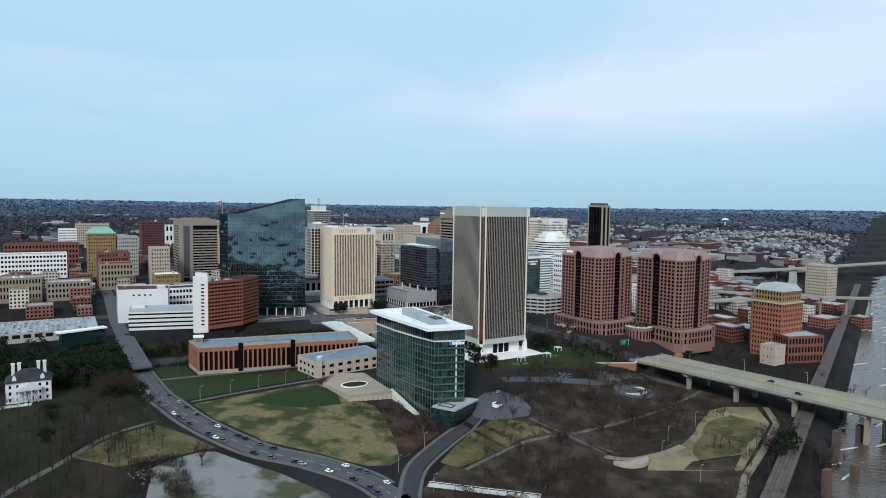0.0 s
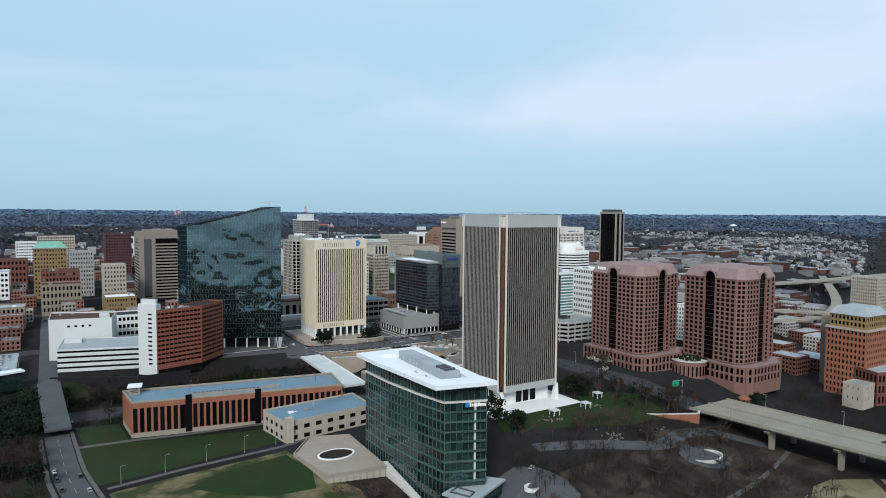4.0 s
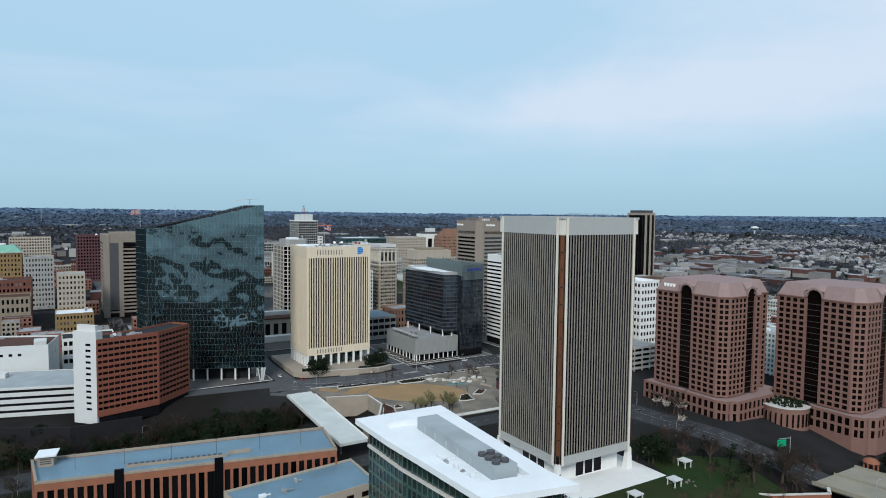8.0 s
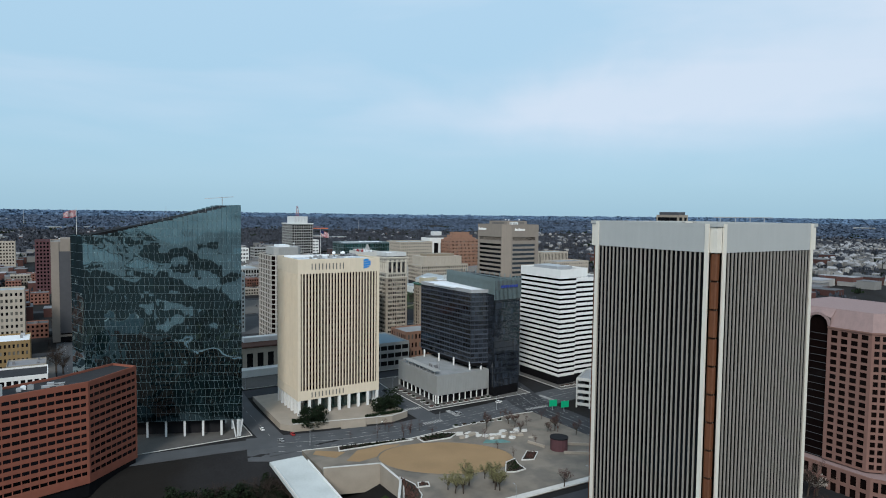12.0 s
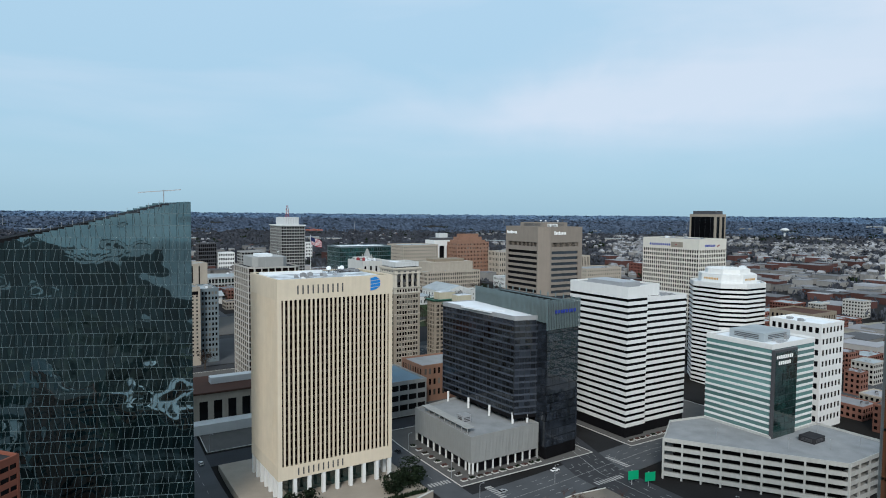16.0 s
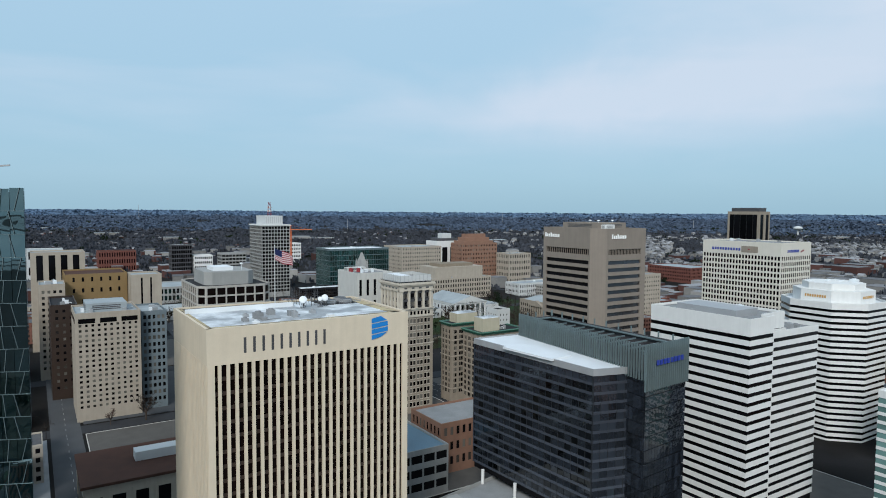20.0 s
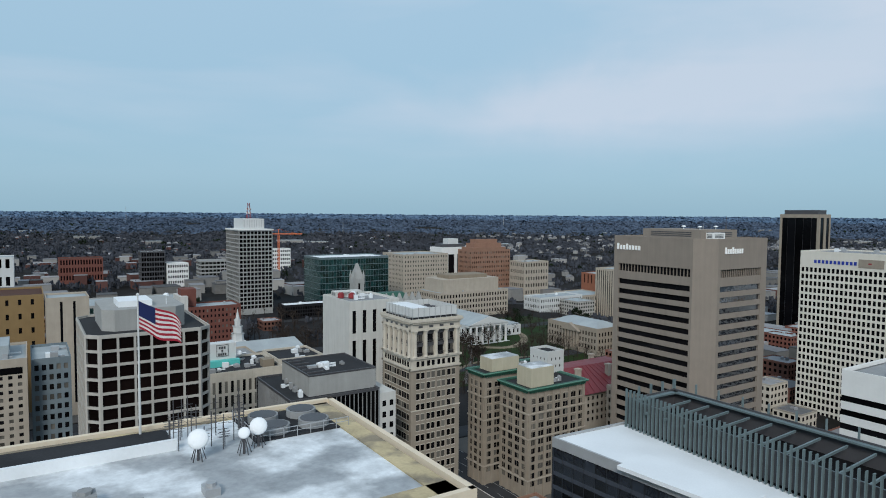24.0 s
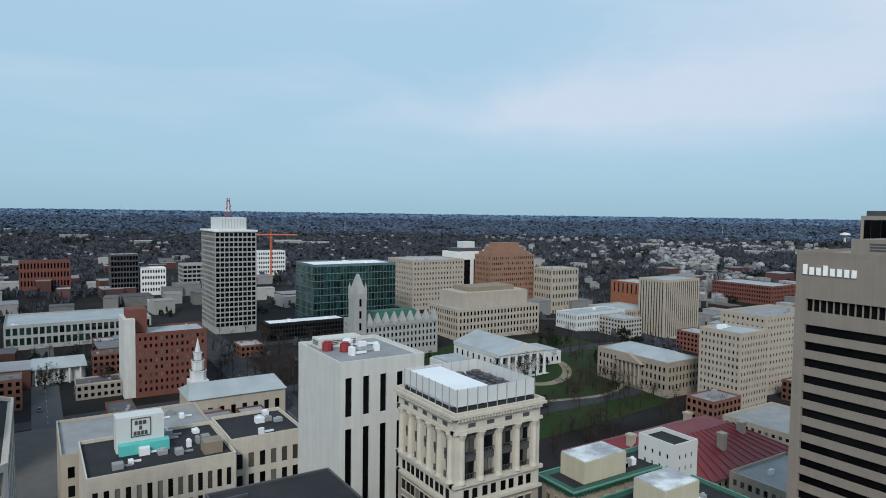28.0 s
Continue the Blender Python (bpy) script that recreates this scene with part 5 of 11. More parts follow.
def glass_sail():
    """Tall new glass tower: one wide tilted curtain wall under a sloping roofline, still open at street level."""
    z0 = 19.0
    poly = [(152.5, 684.5), (224.6, 653.5), (221.5, 690.0), (160.0, 720.0), (147.5, 700.0)]
    root = base("glass_tower", "tall blue-green glass tower with a sloping roofline, base unfinished", "office tower", (190, 688, z0))

    def top(s, L):
        return 127.0 + 17.0 * max(0.0, (s / L - 0.12) / 0.88)

    rnd = random.Random(11)
    zb = z0 + 9.5
    fh = 4.25
    g = Geo()
    inner = inset(poly, 0.8)
    t = [127, 143.4, 143.4, 127, 126.5]
    n = len(g.v)
    g.v += [(*p, zb) for p in inner] + [(*p, q - 0.6) for p, q in zip(inner, t)]
    g.f += [(4, 3, 2, 1, 0), (5, 6, 7, 8, 9)] + [(i, (i + 1) % 5, 5 + (i + 1) % 5, 5 + i) for i in range(5)]
    part("core", g, "interior", root)
    for i in range(5):
        s = Side(poly[i], poly[(i + 1) % 5])
        m = round(s.len / 2.45)
        w = s.len / m
        slabs = Geo()
        rest = Geo()
        made = 0
        bars = Geo()
        for j in range(m):
            zt = top((j + 0.5) * w, s.len) if i == 0 else (143.6 if i == 1 else (top(s.len - (j + 0.5) * w, s.len) if i == 2 else 126.8))
            k = 0
            while zb + k * fh < zt - 0.5:
                a, b = zb + k * fh, min(zb + (k + 1) * fh, zt)
                if i == 0 and made < 300 and 6 <= k and j > 2 and b - a > 3:
                    ob = pane("glass_panel", w - 0.08, b - a - 0.10, "glass_blue", root, s.at((j + 0.5) * w, 0.0, (a + b) / 2), s.ang)
                    ob.rotation_euler = (rnd.gauss(0, 0.006), 0, s.ang + rnd.gauss(0, 0.006))
                    made += 1
                else:
                    e = [rnd.gauss(0, 0.012) for _ in range(4)]
                    q = [(j * w + 0.04, e[0], a + 0.05), ((j + 1) * w - 0.04, e[1], a + 0.05), ((j + 1) * w - 0.04, e[2], b - 0.05), (j * w + 0.04, e[3], b - 0.05)]
                    rest.quad(*[s.at(x, d, z) for x, d, z in q])
                # leaning glazing bars, alternate storeys mirrored
                if i < 2:
                    lean = w * 0.42 * (1 if (k // 2) % 2 else -1) * (1 if j % 2 else 0.4)
                    p0, p1 = s.at(j * w + w * 0.3, 0.14, a), s.at(j * w + w * 0.3 + lean, 0.14, b)
                    bars.beam(p0, p1, 0.055, 0.10)
                k += 1
        part("glass_panels", rest, "glass_blue", root, kind="stuff")
        part("glazing_bars", bars, "thin_bar", root, kind="stuff")
        k = 0
        while zb + k * fh < 143:
            zz = zb + k * fh
            if i == 0:
                s0 = 0 if zz < 127 else s.len * (0.12 + 0.88 * (zz - 127) / 17)
                if s0 < s.len - 1:
                    g = Geo()
                    s.box(g, s0, s.len, -0.05, 0.10, zz - 0.04, zz + 0.04)
                    part("transom", g, "thin_bar", root)
            elif zz < 126.5 or i == 1:
                s.box(slabs, 0, s.len, -0.05, 0.10, zz - 0.04, zz + 0.04)
            k += 1
        part("transoms", slabs, "thin_bar", root, kind="stuff")
    # open storeys at the street
    g = Geo()
    g.prism(inset(poly, 6), z0 - 3, zb + 0.1)
    part("base_core", g, "dark_concrete", root)
    for i in (0, 1):
        s = Side(poly[i], poly[(i + 1) % 5])
        for j in range(9 if i == 0 else 4):
            g = Geo()
            a = s.at(1.5 + j * (s.len - 3) / (8 if i == 0 else 3), -1.2, z0 - 3)
            g.beam(a, (a[0], a[1], zb + 0.2), 1.0)
            part("column", g, "white_concrete", root)
    # white forked columns at the corner
    for dx in (-2.6, 0, 2.6):
        g = Geo()
        g.beam((222 + dx * 0.2, 652.0, z0 - 2), (222 + dx, 652.4, zb + 0.3), 0.7)
        part("forked_column", g, "white_paint", root)
    # roof flag pole and a crane jib
    g = Geo()
    g.tube(150.5, 699, 126, 141, 0.14, 0.08, 6)
    g.f.reverse()
    pole = part("flag_pole", g, "white_paint", root)
    flag_at(pole, (150.5, 699, 136.2), 6.2, 3.6, radians(195))
    g = Geo()
    g.beam((217, 662, 143), (217, 662, 147.5), 0.3)
    g.beam((222.5, 660, 147.6), (209, 666, 146.4), 0.3)
    part("roof_jib", g, "metal_grey", root)
    for j in range(12):
        g = Geo()
        a = Side(poly[0], poly[1]).at(28 + j * 3.6, -1.0, 0)
        zt = top(28 + j * 3.6, 78.5)
        g.beam((a[0], a[1], zt - 1), (a[0], a[1], zt + 2.2), 0.09)
        part("roof_post", g, "metal_grey", root)


glass_sail()


def green_glass_office():
    """Eight-storey green glass office with a big white overhanging roof slab and a sunk plant deck."""
    z0, z1 = 0.0, 60.8
    root = base("green_glass_office", "green glass office with white overhanging roof and sunken plant deck", "office building", (212, 380, z0))
    body = [(204.0, 347.0), (223.0, 340.5), (227.5, 417.0), (197.5, 418.0), (197.8, 392), (200.5, 366)]
    core(root, body, z0, z1, 0.6)
    fl, zb = 10, z0 + 15.5
    fh = (z1 - 8.0 - zb) / (fl - 2)
    k = len(body)
    for i in range(k):
        s = Side(body[i], body[(i + 1) % k])
        seen = s.n.x < 0.2
        m = max(2, round(s.len / 2.9))
        w = s.len / m
        rs = [(j * w + 0.05, (j + 1) * w - 0.05, zb + q * fh + 0.9, zb + (q + 1) * fh - 0.05) for j in range(m) for q in range(fl - 2)]
        rs += [(j * w + 0.05, (j + 1) * w - 0.05, z1 - 7.6, z1 - 0.3) for j in range(m)]
        rs += [(j * w + 0.05, (j + 1) * w - 0.05, z0 + 1.0 + q * 4.9, z0 + 5.6 + q * 4.9) for j in range(m) for q in range(3)]
        windows(root, s, rs, "glass_green", 48 if seen else 0, 0.25)
        for q in range(fl - 1):
            g = Geo()
            s.box(g, 0, s.len, -0.4, 0.22 if q < fl - 2 else 0.7, zb + q * fh - 0.1, zb + q * fh + 0.75)
            part("floor_edge", g, "glass_rail" if q < fl - 2 else "paving_pale", root)
        g = Geo()
        for j in range(m + 1):
            s.box(g, j * w - 0.035, j * w + 0.035, -0.3, 0.06, z0, z1 - 0.2)
        part("mullions", g, "thin_bar", root, kind="stuff")
    # right-hand bay with balconies
    s = Side(body[0], body[1])
    for q in range(fl - 2):
        g = Geo()
        s.box(g, s.len * 0.42, s.len, 0.0, 1.3, zb + q * fh - 0.1, zb + q * fh + 0.15)
        s.box(g, s.len * 0.42, s.len, 1.22, 1.3, zb + q * fh - 0.1, zb + q * fh + 1.1)
        part("balcony", g, "glass_rail", root, "green glass balcony")
        g = Geo()
        s.box(g, s.len * 0.70, s.len * 0.74, -0.2, 0.9, zb + q * fh, zb + (q + 1) * fh - 0.1)
        part("balcony_pier", g, "paving_pale", root)
    # name as bars, with a small emblem
    g = Geo()
    s.box(g, s.len * 0.48, s.len * 0.56, 0.75, 0.95, z1 - 10.2, z1 - 8.2)
    part("emblem", g, "sign_blue", root)
    for q in range(8):
        g = Geo()
        a = s.len * 0.58 + q * s.len * 0.05
        s.box(g, a, a + s.len * 0.036, 0.75, 0.95, z1 - 10.0, z1 - (8.1 if q in (0, 4) else 8.6))
        part("sign_bar", g, "sign_white", root)
    # roof slab with the deck sunk into it
    slab = [(196.6, 342.5), (226.2, 336.5), (224.5, 348.0), (230.0, 420.5), (193.4, 421.5), (193.6, 396), (195.4, 368)]
    well = [(201.5, 352.0), (218.0, 349.0), (222.5, 409.0), (200.0, 411.0), (200.2, 395), (200.8, 370), (201.2, 360)]
    g = Geo()
    g.ring(slab, well[0:1] + well[1:2] + [(218.3, 352)] + well[2:6], z1, z1 + 2.0)
    part("roof_slab", g, "roof_white", root, "bright white roof slab")
    g = Geo()
    g.prism([well[0], well[1], well[2], well[3], well[4], well[5]], z1 - 0.2, z1 + 0.25)
    part("roof_deck", g, "roof_white", root)
    ph = rect(208, 353, 8, 52, -3)
    g = Geo()
    g.prism(ph, z1, z1 + 4.6)
    pent = part("penthouse", g, "roof_pale", root, "long pale rooftop penthouse")
    s = Side(ph[3], ph[0])
    for q in range(5):
        pane("penthouse_door", 1.4, 2.6, "metal_grey", pent, s.at(6 + q * 8, 0.04, z1 + 1.6), s.ang, 0.1)
    for q in range(6):
        g = Geo()
        x, y = 210.2 + (q % 2) * 3.2, 355.5 + (q // 2) * 3.6
        g.tube(x, y, z1 + 4.6, z1 + 5.6, 1.35, None, 12)
        part("cooling_fan", g, "metal_dark", root)
    roof_units(root, [(199, 353), (208, 353), (208, 380), (199, 380)], z1 + 0.25, 9, 77, 1.6)
    # low glass pavilion at the prow
    pv = [(201.5, 343.5), (209.0, 330.0), (233.0, 341.0), (224.0, 352.0)]
    pr = base("glass_pavilion", "low green glass pavilion with a white roof slab", "pavilion", (216, 341, 0))
    core(pr, pv, -0.5, 12.0, 0.5)
    for i in range(4):
        s = Side(pv[i], pv[(i + 1) % 4])
        m = max(2, round(s.len / 2.4))
        w = s.len / m
        windows(pr, s, [(j * w + 0.06, (j + 1) * w - 0.06, 0.4 + q * 3.8, 4.0 + q * 3.8) for j in range(m) for q in range(3)], "glass_green", 40, 0.2)
    g = Geo()
    g.prism([(200.5, 343.0), (208.5, 328.5), (235.0, 341.0), (224.5, 353.0)], 12.0, 13.0)
    part("roof_slab", g, "roof_pale", pr)
    g = Geo()
    g.ring([(204, 342), (209, 333), (214, 336), (210, 345)], [(204.8, 342), (209.2, 333.8), (213.2, 336.3), (209.6, 344.2)], 13.0, 13.5)
    part("skylight", g, "metal_dark", pr)


green_glass_office()


def brick_offices():
    """Long low brick office with tall windows and a parking deck on the roof."""
    poly = [(90.0, 504.0), (209.5, 480.0), (214.5, 511.0), (88.0, 533.0)]
    z0, z1 = 8.2, 29.0
    root = base("brick_office", "long low brick office with tall dark windows and roof parking", "office building", (150, 507, z0))
    core(root, poly, z0, z1 - 1.0, 0.8)
    for i in range(4):
        s = Side(poly[i], poly[(i + 1) % 4])
        m = max(4, round(s.len / 3.6))
        gap = {8, 19} if i == 0 else set()
        w = s.len / m
        g = Geo()
        s.box(g, 0, s.len, -0.8, 0.15, z0, z0 + 3.0)
        part("stone_base", g, "beige_stone", root)
        g = Geo()
        s.box(g, 0, s.len, -0.8, 0.0, z1 - 3.4, z1 - 0.3)
        part("brick_frieze", g, "orange_brick", root)
        g = Geo()
        s.box(g, -0.1, s.len + 0.1, -0.8, 0.2, z1 - 0.3, z1 + 0.7)
        part("coping", g, "beige_stone", root)
        for j in range(m):
            if j in gap:
                g = Geo()
                s.box(g, j * w, (j + 1) * w, -0.6, 0.3, z0 + 1, z1 + 2.2)
                part("stair_bay", g, "glass_dark", root, "dark glazed stair bay")
                continue
            g = Geo()
            s.box(g, j * w - 0.6, j * w + 0.6, -0.8, 0.06, z0 + 3.0, z1 - 3.4)
            part("brick_pier", g, "orange_brick", root)
            if i in (0, 3):
                pane("tall_window", w - 1.2, 14.2, "glass_dark", root, s.at((j + 0.5) * w, -0.5, z0 + 10.2), s.ang)
    g = Geo()
    g.prism(inset(poly, 0.8), z1 - 1.3, z1 - 0.5)
    part("parking_deck", g, "deck_blue", root, "wet blue-grey parking deck")
    s = Side(poly[0], poly[1])
    for k in range(17):
        g = Geo()
        s.box(g, 33 + k * 2.3, 34.5 + k * 2.3, -9.6, -8.2, z1 - 0.5, z1 + 0.9)
        part("roof_monitor", g, "metal_dark", root)
    g = Geo()
    s.box(g, 32, 74, -8.1, -7.7, z1 - 0.5, z1 + 0.7)
    s.box(g, 74, 84, -11, -10.4, z1 - 0.5, z1 + 1.1)
    part("ramp_wall", g, "beige_stone", root)
    for k in range(40):
        for d in (-4.5, -19.5):
            if k % 2 == 0:
                g = Geo()
                s.box(g, 3 + k * 2.85, 3.12 + k * 2.85, d - 3.6, d, z1 - 0.5, z1 - 0.47)
                part("bay_line", g, "line_white", root)
    for k in range(6):
        g = Geo()
        a = s.at(12 + k * 19, -13, 0)
        g.beam((a[0], a[1], z1 - 0.5), (a[0], a[1], z1 + 6.5), 0.14)
        g.beam((a[0] - 0.7, a[1], z1 + 6.5), (a[0] + 0.7, a[1], z1 + 6.5), 0.18)
        part("deck_lamp", g, "metal_dark", root)
    plant_room(root, 90.5, 524, 6, 7, z1 - 0.5, 4.5, "beige_stone", "stair_house", -10)
    g = Geo()
    g.prism(rect(89.5, 523, 8, 9, -10), z1 + 4.0, z1 + 4.6)
    part("stair_canopy", g, "roof_white", root)


brick_offices()


def annex():
    poly = [(161.0, 445.0), (217.0, 452.0), (217.0, 481.0), (157.0, 474.0)]
    r = block("low_annex", "low pale stone annex with a flat blue-grey roof", poly, 22.0, 2, "pale_stone", "glass_brown", 8.0, 0.5, 0.55, 3.0, 2.2, 12, "deck_blue", 3, z0=6)
    g = Geo()
    g.prism(rect(161.5, 443.8, 4, 4), 6, 25)
    part("corner_pylon", g, "pale_stone", r)
    # terrace with a round lawn
    t = [(163.5, 388.5), (193.5, 385.5), (195.5, 436.0), (174.0, 444.0), (158.5, 424.0)]
    tr = base("entrance_terrace", "raised pale terrace with an oval planting bed", "terrace", (176, 415, 5), kind="structure")
    g = Geo()
    g.prism(t, 2, 12.0)
    part("terrace_slab", g, "terrace_tan", tr)
    g = Geo()
    g.ring(t, inset(t, 0.5), 11.8, 13.0)
    part("terrace_wall", g, "terrace_tan", tr)
    g = Geo()
    k = 24
    el = lambda r: [(178 + r * 9 * math.cos(6.2832 * i / k), 413 + r * 6.4 * math.sin(6.2832 * i / k)) for i in range(k)]
    g.ring(el(1.12), el(1.0), 12.0, 12.6)
    part("bed_rim", g, "white_concrete", tr)
    g = Geo()
    g.prism(el(1.0), 11.9, 12.35)
    part("planting_bed", g, "garden_soil", tr)
    for j in range(9):
        s = Side(t[0], t[1])
        g = Geo()
        s.box(g, j * 3.4 + 0.3, j * 3.4 + 2.6, 0, 0.25, 6, 10.6)
        part("wall_panel", g, "pale_stone", tr)
    # long stair down to the street
    st = base("garden_stair", "long pale stair beside the glass office", "steps", (194, 372, 0), kind="structure")
    for j in range(26):
        g = Geo()
        y = 392 - j * 1.9
        g.prism(rect(193.2 + j * 0.12, y - 1.9, 4.2, 1.95), -2, 12.0 - j * 0.44)
        part("step", g, "paving_pale", st)


annex()


def red_hotel():
    """Long brick hotel slab with a white stair tower; balcony bands."""
    poly = [(117.5, 608.5), (151.0, 618.5), (172.0, 640.0), (163.0, 651.0), (140.0, 634.0), (112.0, 622.0)]
    z0, z1 = 24.0, 65.6
    root = base("brick_hotel", "red brick hotel slab with recessed window bands", "hotel", (140, 625, z0))
    core(root, poly, z0 - 8, z1, 0.6)
    k = len(poly)
    fl = 12
    h = (z1 - 1.6 - z0) / fl
    for i in range(k):
        s = Side(poly[i], poly[(i + 1) % k])
        g = Geo()
        s.box(g, 0, 0.9, -0.6, 0.05, z0 - 2, z1)
        s.box(g, s.len - 0.9, s.len, -0.6, 0.05, z0 - 2, z1)
        s.box(g, 0, s.len, -0.6, 0, z0 - 2, z0)
        s.box(g, 0, s.len, -0.6, 0, z1 - 1.6, z1 + 0.8)
        part("brick_frame", g, "hotel_brick", root)
        piers = Geo()
        for q in range(fl):
            g = Geo()
            s.box(g, 0.9, s.len - 0.9, -0.6, -0.02, z0 + q * h, z0 + q * h + h * 0.52)
            part("brick_band", g, "hotel_brick", root)
            m = max(2, round(s.len / 3.2))
            for j in range(m + 1):
                s.box(piers, max(0.01, j * s.len / m - 0.22), min(s.len - 0.01, j * s.len / m + 0.22), -0.6, -0.16, z0 + q * h + h * 0.52, z0 + (q + 1) * h)
            if i < 2:
                pane("window_band", s.len - 1.8, h * 0.48, "glass_dark", root, s.at(s.len / 2, -0.3, z0 + q * h + h * 0.76), s.ang)
        part("brick_piers", piers, "hotel_brick", root, kind="stuff")
    roofing(root, poly, z1, "roof_dark", 0.6, "hotel_brick")
    roof_units(root, [(122, 614), (150, 622), (150, 628), (122, 620)], z1, 6, 31, 3)
    w = [(106.5, 619.6), (117.4, 608.4), (121.0, 612.0), (110.5, 623.5)]
    t = base("stair_tower", "white painted stair tower beside the brick hotel", "tower", (113, 616, z0))
    g = Geo()
    g.prism(w, z0 - 6, 70.6)
    part("shaft", g, "white_paint", t)
    s = Side(w[0], w[1])
    for q in range(12):
        pane("slot_window", 3.4, 1.3, "glass_dark", t, s.at(10.2, 0.03, z0 + 2.5 + q * h), s.ang, 0.12)
    g = Geo()
    g.prism(inset(w, 1.5), 70.5, 74)
    part("lift_room", g, "white_paint", t)


red_hotel()


def white_garage():
    poly = [(55.0, 646.0), (112.0, 630.0), (124.0, 668.0), (60.0, 690.0)]
    # near-black panes carry the shade of the open storeys
    r = banded("white_garage", "white banded parking garage with near-black panes for shaded open storeys", poly, 18.5, 36.5, 4, "white_paint", "interior", 0.6, 1.0, 1.5, "roof_pale", 0, "garage", parapet=0.4)
    g = Geo()
    g.prism(rect(60, 672, 12, 6, -15), 36, 39)
    part("ramp_house", g, "white_paint", r)
    b = block("white_hall", "plain white windowless hall with a brown gravel roof", [(50, 692), (94, 683), (100, 715), (52, 735)], 51.5, 1, "white_paint", "glass_dark", 20, 0.8, 0.8, 8, 5, 4, "roof_brown", 2, blind=(0, 3))
    s = Side((50, 692), (94, 683))
    for j in range(4):
        pane("slot_window", 2.0, 1.6, "glass_dark", b, s.at(14 + j * 5, 0.03, 46.5), s.ang, 0.12)
    plant_room(b, 86, 690, 7, 12, 51.5, 2.0, "white_paint", "roof_house", louvres=False)
    # dark retaining wall of the sunken expressway
    g = Geo()
    for a, c in (((50, 630), (104, 602)), ((104, 602), (140, 604))):
        s = Side(a, c)
        s.box(g, 0, s.len, -1.2, 0, 4, 20.5)
    solo("retaining_wall", g, "dark_concrete", "dark concrete retaining wall above the expressway", "wall", "structure")


white_garage()


def brown_tower():
    """Brown granite tower with banded windows, a dark recessed bay and a cut corner."""
    poly = [(139.0, 905.0), (188.0, 905.0), (188.0, 950.0), (139.0, 950.0)]
    r = banded("brown_tower", "brown granite office tower with banded windows and a dark recess", poly, 33, 113.0, 19, "tan_concrete", "glass_brown", 0.5, 7.0, 4, "roof_grey", 4, mull=3)
    s = Side(poly[0], poly[1])
    g = Geo()
    s.box(g, 0, 5.5, -0.2, 0.6, 33, 113.3)
    part("pier", g, "tan_concrete", r)
    g = Geo()
    s.box(g, 5.5, 13.5, -0.2, 0.5, 40, 106)
    part("dark_bay", g, "metal_dark", r, "dark recessed glass bay")
    g = Geo()
    s.box(g, 13.5, 17.5, -0.2, 0.7, 33, 109)
    part("pier", g, "tan_concrete", r)
    plant_room(r, 146, 912, 34, 26, 113, 3.0, "tan_concrete", louvres=False)
    g = Geo()
    s.box(g, 18, 49, 0.3, 0.5, 102.5, 106.4)
    part("dark_frieze", g, "glass_dark", r)


brown_tower()

# ---- towers and blocks round the main street ----


def grid_tower():
    """White gridded office block with chamfered corners, large dark panes and a grey penthouse."""
    poly = chamfer(rect(285.6, 803.0, 32.4, 40), 3.3)
    r = block("grid_tower", "white gridded office block with large dark panes and cut corners", poly, 105.4, 19, "grid_stone", "glass_brown", 4.6, 0.14, 0.18, 2, 0.5, 70, "roof_dark", 3, "office tower", deep=0.8, parapet=0.5)
    g = Geo()
    g.prism(chamfer(rect(290.5, 811, 22, 27), 3), 105, 111.3)
    part("penthouse", g, "grey_concrete", r, "grey rooftop penthouse")
    plant_room(r, 295, 816, 9, 12, 111.2, 1.8, "roof_white", "roof_cabinet", louvres=False)
    g = Geo()
    g.tube(308, 817, 111.2, 114.3, 0.1, None, 6)
    g.dome(308, 817, 114.0, 0.8, 0.7, 8, 3)
    part("dish", g, "roof_white", r)


grid_tower()


